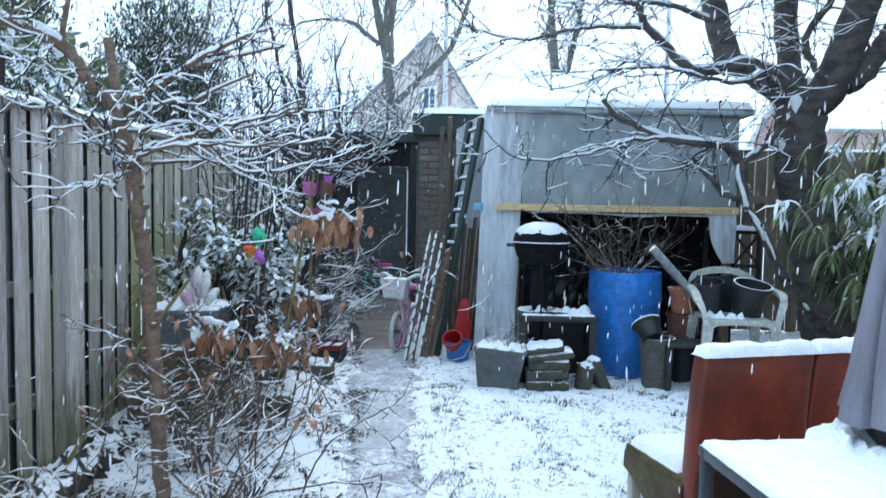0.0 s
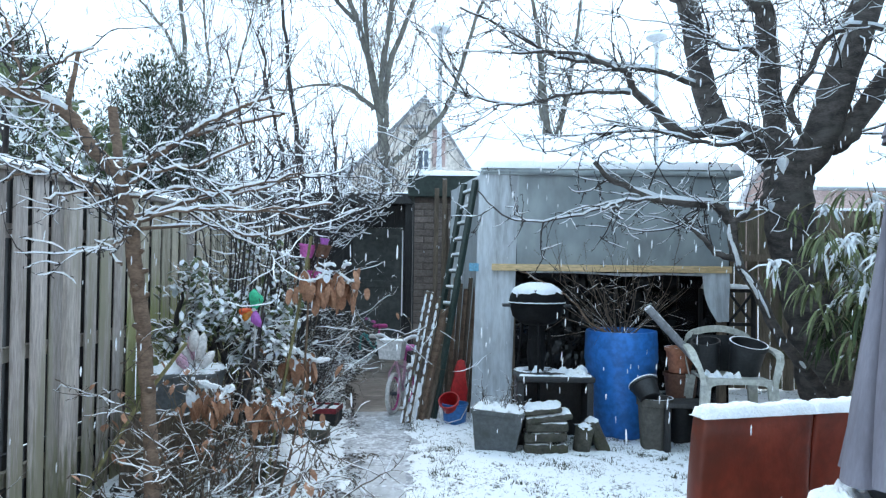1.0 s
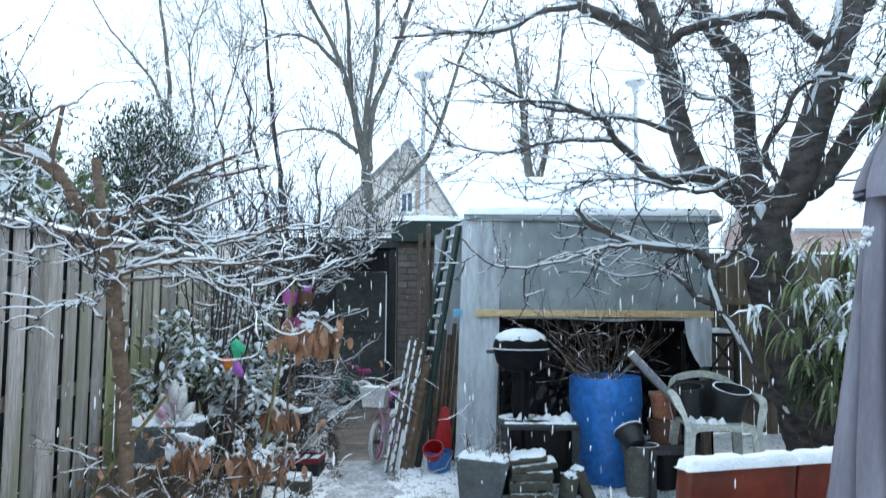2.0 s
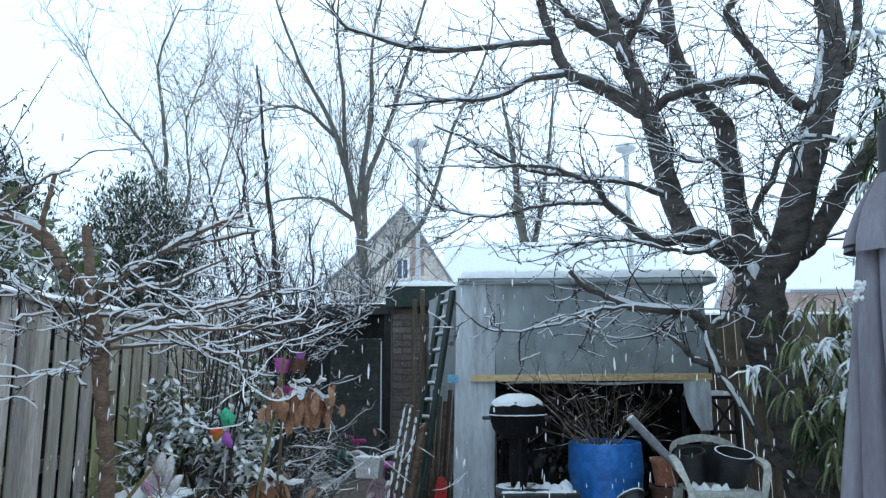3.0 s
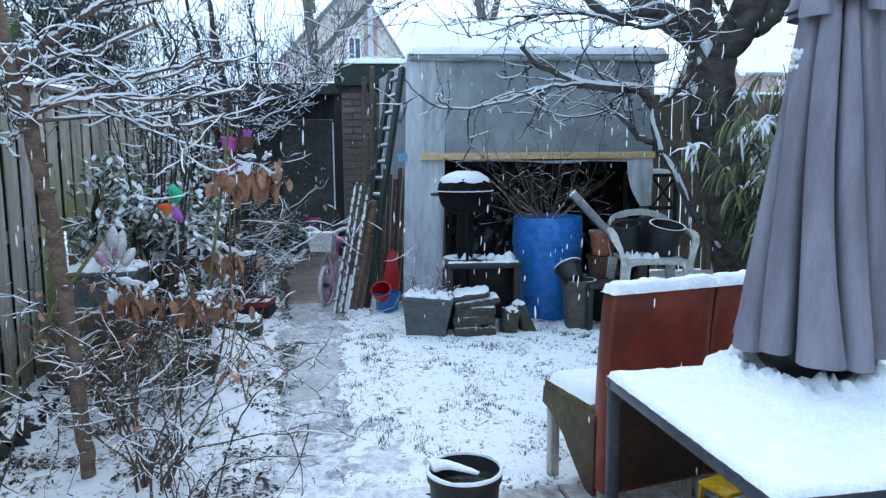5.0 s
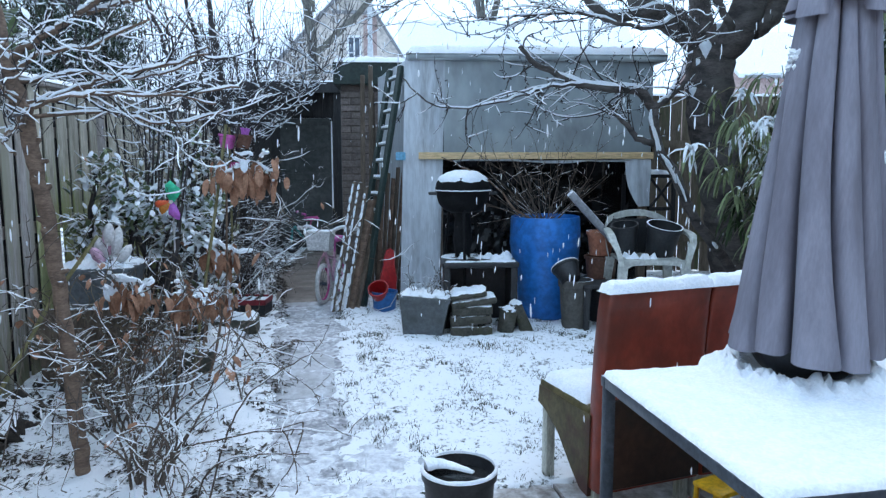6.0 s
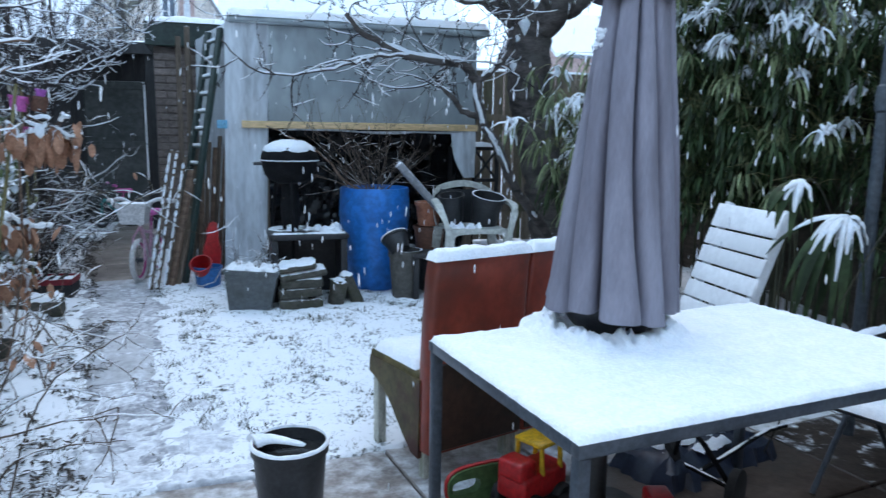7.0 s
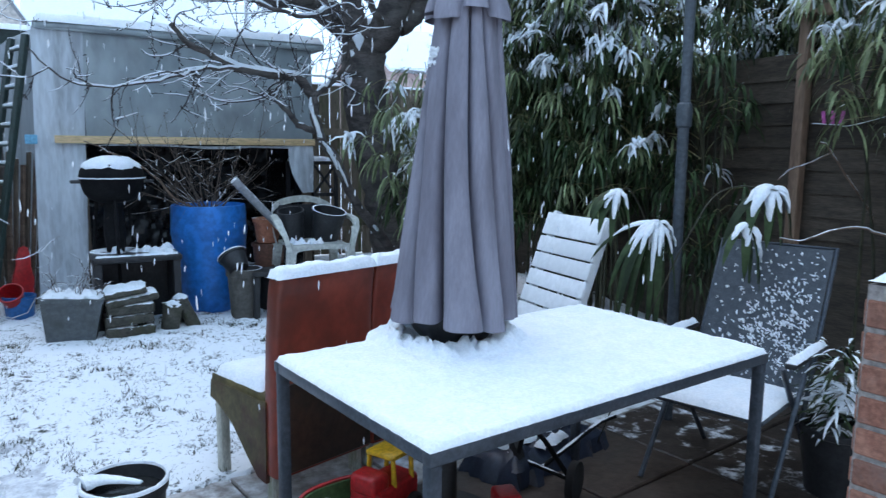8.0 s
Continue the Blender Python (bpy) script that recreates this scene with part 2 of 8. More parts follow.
M["red_twig"] = surface("brown_dry_twig", (0.065, 0.049, 0.039), (0.14, 0.105, 0.083), scale=12, rough=0.8, bump=0, vary=0.1)
M["pale_stem"] = surface("pale_dry_stem", (0.13, 0.105, 0.075), (0.25, 0.205, 0.145), scale=12, rough=0.8, bump=0, vary=0.15)
M["far_bark"] = surface("grey_green_bark", (0.10, 0.097, 0.084), (0.17, 0.163, 0.145), scale=3, rough=0.9, bump=0.3, vary=0.1)
M["far_twig"] = surface("pale_far_twig", (0.10, 0.095, 0.09), (0.16, 0.155, 0.15), scale=3, rough=0.9, bump=0, vary=0.1)
M["dead_leaf"] = surface("dead_brown_leaf", (0.25, 0.122, 0.073), (0.42, 0.22, 0.137), scale=14, rough=0.7, bump=0.3, snow=0.12, snow_scale=20)
M["evergreen"] = surface("evergreen_leaf", (0.046, 0.066, 0.043), (0.098, 0.124, 0.08), scale=9, rough=0.6, spec=0.2, bump=0, snow=0.22, snow_scale=8)
M["green_leaf"] = surface("laurel_leaf", (0.068, 0.105, 0.04), (0.14, 0.18, 0.075), scale=9, rough=0.35, bump=0, snow=0.50, snow_scale=10)
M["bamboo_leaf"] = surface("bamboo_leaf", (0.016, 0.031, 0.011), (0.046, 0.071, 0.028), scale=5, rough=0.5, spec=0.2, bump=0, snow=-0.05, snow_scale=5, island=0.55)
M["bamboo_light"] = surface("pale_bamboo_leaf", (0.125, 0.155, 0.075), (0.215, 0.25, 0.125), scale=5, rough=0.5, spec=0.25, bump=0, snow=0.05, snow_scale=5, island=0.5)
# cane colour darkened: the thicket's shade is put into this copy
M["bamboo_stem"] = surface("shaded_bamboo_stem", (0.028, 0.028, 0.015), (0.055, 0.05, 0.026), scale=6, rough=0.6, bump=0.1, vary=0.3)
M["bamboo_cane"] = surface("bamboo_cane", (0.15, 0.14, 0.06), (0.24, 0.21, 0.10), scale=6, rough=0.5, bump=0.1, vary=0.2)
M["grass"] = surface("winter_grass", (0.035, 0.045, 0.032), (0.07, 0.075, 0.05), scale=8, rough=0.8, bump=0)
M["soil"] = surface("dark_soil", (0.03, 0.024, 0.02), (0.06, 0.05, 0.042), scale=10, rough=0.95, bump=0.8, snow=0.35, snow_scale=10)
M["litter"] = surface("wet_leaf_litter", (0.028, 0.024, 0.022), (0.07, 0.058, 0.05), scale=9, rough=0.8, bump=0, island=0.4)
M["bed_snow"] = surface("snow_on_bed_soil", (0.035, 0.028, 0.023), (0.07, 0.055, 0.045), scale=10, rough=0.9, bump=0.6, snow=0.68, snow_scale=16, snow_soft=0.3, patch=0.6, vary=0)
M["mossy_stone"] = surface("mossy_stone", (0.048, 0.047, 0.038), (0.09, 0.085, 0.07), scale=9, rough=0.9, bump=0.7, stain=(0.06, 0.06, 0.035), stain_scale=5, snow=0.2, snow_scale=14)
M["snowy_metal"] = surface("snow_dusted_pipe", (0.20, 0.21, 0.225), (0.28, 0.29, 0.31), scale=8, rough=0.5, snow=0.5, snow_scale=20, snow_soft=0.3)
M["old_pot"] = surface("weathered_brown_plastic", (0.075, 0.07, 0.062), (0.12, 0.112, 0.10), scale=6, rough=0.7, bump=0.2, stain=(0.055, 0.055, 0.045), stain_scale=3, snow=0.15)
M["brick"] = surface("red_brick", (0.20, 0.085, 0.058), (0.30, 0.145, 0.10), scale=12, rough=0.85, bump=0.5, vary=0.25, stain=(0.20, 0.12, 0.10), stain_scale=6)
M["mortar"] = surface("grey_mortar", (0.26, 0.235, 0.22), (0.36, 0.33, 0.31), scale=12, rough=0.95, bump=0.5)
M["dull_mortar"] = surface("dirty_mortar", (0.13, 0.105, 0.095), (0.185, 0.15, 0.137), scale=6, rough=0.95, bump=0.5)
M["old_brick"] = surface("dull_brick", (0.165, 0.135, 0.122), (0.225, 0.185, 0.167), scale=9, rough=0.9, bump=0.4, vary=0.2)
M["stucco_wall"] = surface("cream_house_stucco", (0.60, 0.54, 0.49), (0.68, 0.62, 0.57), scale=1.5, rough=0.9, bump=0.1)
M["pink_brick"] = surface("far_brick_wall", (0.42, 0.30, 0.28), (0.50, 0.37, 0.34), scale=3, rough=0.9, bump=0.1)
M["slate"] = surface("grey_verge", (0.22, 0.22, 0.23), (0.28, 0.28, 0.29), scale=4, rough=0.8, bump=0.1)
M["glass"] = surface("dark_window_glass", (0.10, 0.13, 0.17), (0.16, 0.20, 0.25), scale=1, rough=0.08, bump=0, spec=0.6)
M["green_metal"] = surface("dark_green_ladder_paint", (0.02, 0.035, 0.03), (0.03, 0.05, 0.045), scale=9, rough=0.45, snow=0.45, snow_scale=30)
M["green_wood"] = surface("dark_green_fascia", (0.02, 0.035, 0.03), (0.035, 0.05, 0.045), scale=5, rough=0.6)
M["pale_metal"] = surface("pale_grey_metal", (0.42, 0.44, 0.46), (0.5, 0.52, 0.54), scale=8, rough=0.5, bump=0.02)
M["galvanised"] = surface("grey_pole", (0.05, 0.06, 0.072), (0.08, 0.093, 0.107), scale=8, rough=0.45, metal=0.2, bump=0.05)


def plain(name, c, rough=0.45, snow=0.0, spread=0.85):
    return surface(name, c, tuple(v * spread for v in c), scale=9, rough=rough, bump=0.06, snow=snow, vary=0.05)


M["pink"] = plain("pink_plastic", (0.62, 0.13, 0.42))
M["pale_pink"] = plain("pale_pink_metal", (0.66, 0.40, 0.52), 0.35)
M["magenta"] = plain("magenta_plastic", (0.50, 0.06, 0.25))
M["red"] = plain("red_plastic", (0.45, 0.018, 0.02), 0.35)
M["dark_red"] = plain("faded_dark_red_plastic", (0.22, 0.02, 0.03), 0.5, 0.2)
M["bright_green"] = plain("green_foil", (0.03, 0.55, 0.30), 0.3)
M["purple"] = plain("purple_foil", (0.50, 0.14, 0.55), 0.3)
M["orange"] = plain("orange_red_foil", (0.80, 0.12, 0.04), 0.3)
M["amber"] = plain("amber_foil", (0.62, 0.22, 0.03), 0.3)
M["yellow"] = plain("yellow_plastic", (0.70, 0.42, 0.02), 0.35)
M["toy_green"] = plain("dull_green_plastic", (0.08, 0.15, 0.06), 0.4)
M["toy_blue"] = plain("toy_blue_plastic", (0.03, 0.08, 0.22), 0.4)
M["teal"] = plain("teal_paint", (0.05, 0.32, 0.32), 0.35)
M["pale_blue"] = plain("pale_blue_plastic", (0.16, 0.42, 0.60), 0.4)
M["bucket_blue"] = plain("blue_bucket_plastic", (0.03, 0.16, 0.42), 0.35)
M["navy"] = plain("dark_navy_plastic", (0.02, 0.028, 0.05), 0.4)
M["offwhite"] = plain("off_white_plastic", (0.66, 0.64, 0.64), 0.4)
M["rubber"] = plain("black_rubber", (0.016, 0.016, 0.017), 0.7)
M["water"] = plain("dark_standing_water", (0.02, 0.02, 0.02), 0.06)
M["copper"] = plain("brown_plastic_pot", (0.16, 0.075, 0.05), 0.5)


# ---- mesh helpers ----
class Geo:
    """Vertices and faces gathered for one mesh."""

    def __init__(self):
        self.v, self.f = [], []

    def add(self, verts, faces):
        n = len(self.v)
        self.v.extend([tuple(p) for p in verts])
        self.f.extend([tuple(i + n for i in f) for f in faces])

    def box(self, size, m=None, taper=(1, 1)):
        sx, sy, sz = (s / 2 for s in size)
        vs = []
        for z, tx, ty in ((-sz, 1, 1), (sz, *taper)):
            vs += [Vector((-sx * tx, -sy * ty, z)), Vector((sx * tx, -sy * ty, z)), Vector((sx * tx, sy * ty, z)), Vector((-sx * tx, sy * ty, z))]
        if m is not None:
            vs = [m @ p for p in vs]
        self.add(vs, [(3, 2, 1, 0), (4, 5, 6, 7), (0, 1, 5, 4), (1, 2, 6, 5), (2, 3, 7, 6), (3, 0, 4, 7)])

    def rbox(self, size, m=None, r=0.01, seg=2):
        """A box with rounded edges."""
        bm = bmesh.new()
        bmesh.ops.create_cube(bm, size=1.0)
        bmesh.ops.scale(bm, vec=size, verts=bm.verts)
        bmesh.ops.bevel(bm, geom=bm.edges[:], offset=min(r, 0.45 * min(size)), segments=seg, affect="EDGES", profile=0.5)
        bm.verts.index_update()
        self.add([(m @ p.co) if m is not None else p.co.copy() for p in bm.verts], [[q.index for q in f.verts] for f in bm.faces])
        bm.free()

    def lathe(self, profile, n=24, m=None, close=False):
        """Radius and height pairs turned round z."""
        vs = []
        for r, z in profile:
            for k in range(n):
                a = 2 * math.pi * k / n
                vs.append(Vector((r * math.cos(a), r * math.sin(a), z)))
        fs = []
        for i in range(len(profile) - 1):
            for k in range(n):
                k2 = (k + 1) % n
                fs.append((i * n + k, i * n + k2, (i + 1) * n + k2, (i + 1) * n + k))
        if close:
            fs.append(tuple(reversed(range(n))))
            fs.append(tuple((len(profile) - 1) * n + k for k in range(n)))
        self.add([m @ p for p in vs] if m is not None else vs, fs)

    def tube(self, pts, radii, n=6, cap=True):
        pts = [Vector(p) for p in pts]
        count = len(pts)
        if count < 2:
            return
        if isinstance(radii, (int, float)):
            radii = [radii] * count
        vs, fs = [], []
        side = None
        for i, p in enumerate(pts):
            d = (pts[min(i + 1, count - 1)] - pts[max(i - 1, 0)])
            if d.length < 1e-9:
                d = Vector((0, 0, 1))
            d.normalize()
            if side is None:
                side = d.orthogonal()
            side = side - d * side.dot(d)
            if side.length < 1e-6:
                side = d.orthogonal()
            side.normalize()
            up = d.cross(side)
            for k in range(n):
                a = 2 * math.pi * k / n
                vs.append(p + (side * math.cos(a) + up * math.sin(a)) * radii[i])
        for i in range(count - 1):
            for k in range(n):
                k2 = (k + 1) % n
                fs.append((i * n + k, i * n + k2, (i + 1) * n + k2, (i + 1) * n + k))
        if cap:
            fs.append(tuple(reversed(range(n))))
            fs.append(tuple((count - 1) * n + k for k in range(n)))
        self.add(vs, fs)

    def pad(self, w, d, h, m=None, step=0.03, rough=0.012, rim=1.3, seed=0.0):
        """A layer of snow on a flat rectangle: lumpy, with rounded rims."""
        nx, ny = max(3, int(w / step)), max(3, int(d / step))
        vs, fs = [], []
        rim = min(h * rim, 0.45 * min(w, d))
        for j in range(ny + 1):
            for i in range(nx + 1):
                x, y = w * (i / nx - 0.5), d * (j / ny - 0.5)
                e = min(w / 2 - abs(x), d / 2 - abs(y))
                k = min(1.0, e / rim)
                z = h * math.sqrt(max(0.0, 1 - (1 - k) ** 2)) if k < 1 else h
                q = Vector((x * 9 + seed, y * 9 - seed, seed))
                z = z * (0.9 + 0.25 * noise.noise(q)) + rough * noise.noise(q * 3.1) * k
                jag = rough * 0.8
                if e < 1e-6:
                    x += jag * noise.noise(q * 4.0)
                    y += jag * noise.noise(q * 4.0 + Vector((5, 5, 5)))
                    z = 0.0
                vs.append(Vector((x, y, z)))
        for j in range(ny):
            for i in range(nx):
                a = j * (nx + 1) + i
                fs.append((a, a + 1, a + nx + 2, a + nx + 1))
        self.add([m @ p for p in vs] if m is not None else vs, fs)

    def leaf(self, p, d, length, width, droop=0.3, up=None, segs=3, snow=None):
        """A pointed leaf that starts at p, goes along d and droops."""
        p, d = Vector(p), Vector(d).normalized()
        side = d.cross(up if up is not None else Vector((0, 0, 1)))
        if side.length < 1e-3:
            side = Vector((1, 0, 0))
        side.normalize()
        vs, fs = [p], []
        q = p.copy()
        dirn = d.copy()
        for s in range(1, segs + 1):
            dirn = (dirn + Vector((0, 0, -droop))).normalized()
            q = q + dirn * (length / segs)
            if s == segs:
                vs.append(q)
            else:
                w = width * math.sin(math.pi * (0.25 + 0.6 * s / segs)) / 2
                vs += [q + side * w, q - side * w]
        fs.append((0, 2, 1))
        for s in range(1, segs - 1):
            a = 1 + (s - 1) * 2
            fs.append((a, a + 1, a + 3, a + 2))
        a = 1 + (segs - 2) * 2
        fs.append((a, a + 1, len(vs) - 1))
        self.add(vs, fs)
        if snow is not None:
            snow.add([Vector(v) + Vector((0, 0, 0.006)) for v in vs], fs)

    def drift(self, pts, widths, heights, n=7):
        """Snow lying on a bowed strip: a rounded ridge, flat below."""
        pts = [Vector(p) for p in pts]
        count = len(pts)
        vs, fs = [], []
        side = None
        for i, p in enumerate(pts):
            d = (pts[min(i + 1, count - 1)] - pts[max(i - 1, 0)]).normalized()
            across = d.cross(Vector((0, 0, 1)))
            if across.length > 0.15 or side is None:
                side = across.normalized() if across.length > 1e-4 else Vector((1, 0, 0))
            up = side.cross(d).normalized()
            for k in range(n):
                a = math.pi * k / (n - 1)
                vs.append(p + side * math.cos(a) * widths[i] / 2 + up * math.sin(a) * heights[i])
        for i in range(count - 1):
            for k in range(n):
                k2 = (k + 1) % n
                fs.append((i * n + k, i * n + k2, (i + 1) * n + k2, (i + 1) * n + k))
        fs.append(tuple(reversed(range(n))))
        fs.append(tuple((count - 1) * n + k for k in range(n)))
        self.add(vs, fs)

    def mesh(self, name, smooth=35):
        me = bpy.data.meshes.new(name)
        me.from_pydata([tuple(p) for p in self.v], [], self.f)
        if smooth:
            me.polygons.foreach_set("use_smooth", [True] * len(me.polygons))
            me.set_sharp_from_angle(angle=radians(smooth))
        me.update()
        return me


def part(name, geo, material, parent=None, label="", kind="", smooth=35):
    """One mesh object, under its thing."""
    ob = new(name, geo.mesh(name, smooth) if isinstance(geo, Geo) else geo)
    if not ob.data.materials:
        ob.data.materials.append(M[material])
    if parent is not None:
        ob.parent = parent
    if label or kind:
        tagged(ob, label=label, kind=kind)
    return ob


def thing(name, m, label, category, group="", kind=""):
    ob = new(name)
    ob.empty_display_size = 0.05
    ob.matrix_world = m
    return tagged(ob, label=label, category=category, group=group, kind=kind)


def single(name, geo, material, label, category, kind="", group="", m=None, smooth=35):
    ob = part(name, geo, material, None, "", "", smooth)
    if m is not None:
        ob.matrix_world = m
    return tagged(ob, label=label, category=category, kind=kind, group=group)


def gz(y):
    """The garden climbs a little from the patio to the sheds."""
    a = min(max((y - 2.9) / 2.1, 0.0), 1.0)
    return 0.18 * a * a * (3 - 2 * a)


def curve(pts, steps=5, wobble=0.0, rng=None):
    """A smooth line through the points."""
    pts = [Vector(p) for p in pts]
    out = []
    for i in range(len(pts) - 1):
        p0, p1, p2, p3 = pts[max(i - 1, 0)], pts[i], pts[i + 1], pts[min(i + 2, len(pts) - 1)]
        for s in range(steps):
            t = s / steps
            q = 0.5 * ((2 * p1) + (p2 - p0) * t + (2 * p0 - 5 * p1 + 4 * p2 - p3) * t * t + (3 * p1 - p0 - 3 * p2 + p3) * t ** 3)
            if wobble and rng and (i or s):
                q += Vector([rng.uniform(-wobble, wobble) for _ in range(3)])
            out.append(q)
    out.append(pts[-1])
    return out


def any_way(rng):
    while True:
        v = Vector((rng.uniform(-1, 1), rng.uniform(-1, 1), rng.uniform(-1, 1)))
        if 0.1 < v.length < 1:
            return v.normalized()


class Tree:
    """Limbs as tapered tubes, shoots that branch again, and the snow that lies along them."""

    def __init__(self, seed, snow_depth=0.5, snow_min=0.004, buds=0, cover=0.92):
        self.rng = random.Random(seed)
        self.limbs, self.twigs, self.snow = [], Geo(), Geo()
        self.depth, self.least, self.buds, self.cover = snow_depth, snow_min, buds, cover

    def lay(self, pts, radii):
        """Snow along the upper side of a branch, in broken runs."""
        run_p, run_r = [], []
        for i, p in enumerate(pts):
            d = (pts[min(i + 1, len(pts) - 1)] - pts[max(i - 1, 0)])
            flat = 1 - abs(d.normalized().z) if d.length > 0 else 0
            keep = flat > 0.25 and self.rng.random() < self.cover
            if keep:
                r = (min(radii[i] * self.depth, 0.02) + self.least) * (0.75 + 0.35 * self.rng.random()) * min(1, flat * 1.8)
                run_p.append(p + Vector((0.08, -0.42, 0.72)) * radii[i] + Vector((0, -r * 0.1, r * 0.3)))
                run_r.append(r)
            if not keep or i == len(pts) - 1:
                if len(run_p) > 1:
                    run_r[0] *= 0.4
                    run_r[-1] *= 0.4
                    self.snow.tube(run_p, run_r, 4, cap=False)
                run_p, run_r = [], []

    def plaster(self, line, radius, side, runs, lo=0.1, hi=0.9, wide=1.0):
        """Snow blown against one flank of a trunk or limb."""
        k = len(line) - 1
        for _ in range(runs):
            i = int(k * self.rng.uniform(lo, hi))
            n = self.rng.randint(2, 3)
            turn = Vector(side) + any_way(self.rng) * 0.3
            turn.normalize()
            pts = [line[min(k, i + j)] + turn * (radius * self.rng.uniform(0.84, 0.92)) for j in range(n + 1)]
            w = radius * wide * self.rng.uniform(0.27, 0.34)
            if (pts[-1] - pts[0]).length > 0.02:
                self.snow.tube(pts, [w * 0.5] + [w * self.rng.uniform(0.7, 1.2) for _ in range(n - 1)] + [w * 0.4], 7)

    def limb(self, pts, r0, r1, n=8, steps=5, wobble=0.01, snow=True):
        line = curve(pts, steps, wobble, self.rng)
        k = len(line) - 1
        radii = [(r0 + (r1 - r0) * i / k) * self.rng.uniform(0.94, 1.06) for i in range(k + 1)]
        g = Geo()
        g.tube(line, radii, n)
        self.limbs.append(g)
        if snow:
            self.lay(line, radii)
        return line

    def shoot(self, p, d, length, r, depth, kids, rise=0.12, bend=0.25, snow=True, sides=3):
        n = 9 if depth else 6
        pts, q, way = [Vector(p)], Vector(p), Vector(d).normalized()
        curl = any_way(self.rng) * bend
        for _ in range(n):
            way = (way + curl * 0.6 + any_way(self.rng) * (bend + 0.05) * 1.1 + Vector((0, 0, rise))).normalized()
            q = q + way * (length / n)
            pts.append(q)
        radii = [r * (1 - 0.65 * i / n) for i in range(n + 1)]
        self.twigs.tube(pts, radii, sides, cap=False)
        if snow:
            self.lay(pts, radii)
        if self.buds and depth < 2:
            for _ in range(self.buds):
                i = self.rng.randrange(1, n + 1)
                e = pts[i] + any_way(self.rng) * self.rng.uniform(0.012, 0.03)
                self.twigs.tube([pts[i], e], [r * 0.7, r * 0.85], 3, cap=False)
        if depth:
            for _ in range(kids):
                i = self.rng.randrange(1, n + 1)
                side = (any_way(self.rng) + (pts[i] - pts[i - 1]).normalized() * 0.7)
                self.shoot(pts[i], side, length * self.rng.uniform(0.3, 0.6), r * 0.6, depth - 1, kids, rise, bend, snow, sides)

    def clothe(self, line, count, length, r, depth=1, kids=3, rise=0.12, start=0.15, bend=0.25, out=None, snow=True, ahead=0.35):
        k = len(line) - 1
        for _ in range(count):
            i = max(1, int(k * (start + (1 - start) * self.rng.random())))
            way = any_way(self.rng) + (line[i] - line[i - 1]).normalized() * ahead
            if out is not None:
                way += Vector(out)
            self.shoot(line[i], way, length * self.rng.uniform(0.5, 1.2), r * self.rng.uniform(0.7, 1.2), depth, kids, rise, bend, snow)

    def build(self, name, bark, twig, label, category="tree", group="", base=(0, 0, 0)):
        b = Vector(base)
        root = thing(name, Matrix.Translation(b), label, category, group)
        pieces = [(g, "trunk" if k == 0 else "limb", bark, "", "") for k, g in enumerate(self.limbs)]
        pieces += [(self.twigs, "twig_mass", twig, "", "stuff"), (self.snow, "snow", "snow", "fresh snow along the branches", "stuff")]
        for g, name_of, material, text, kind in pieces:
            if g.v:
                moved = Geo()
                moved.v, moved.f = [tuple(Vector(p) - b) for p in g.v], g.f
                part(name_of, moved, material, root, text, kind, smooth=60)
        return root


# ---- the setting: ground, patio, path, unseen wall behind the camera ----
def spread(lo, hi, step, reach):
    mid = [lo + i * step for i in range(int((hi - lo) / step) + 1)]
    out = []
    for k in (0.3, 0.8, 1.8, 4, 9, 20, 45, 100, 220, 480):
        out.append(k * reach / 480)
    return [lo - v for v in reversed(out)] + mid + [hi + v for v in out]


def path_middle(y):
    a = min(max((y - 3.2) / 5.0, 0.0), 1.0)
    return -0.44 - 0.60 * a ** 1.15


def path_half(y):
    return 0.165 + 0.11 * min(max((y - 5.0) / 1.9, 0.0), 1.0) + 0.035 * noise.noise(Vector((3.3, y * 2.1, 0.5)))


PATIO = pose(1.55, 1.75, 0, 0, 0, 8)
PATIO_IN = PATIO.inverted()


def on_patio(x, y):
    q = PATIO_IN @ Vector((x, y, 0))
    return -2.37 < q.x < 2.75 and -1.6 < q.y < 1.44


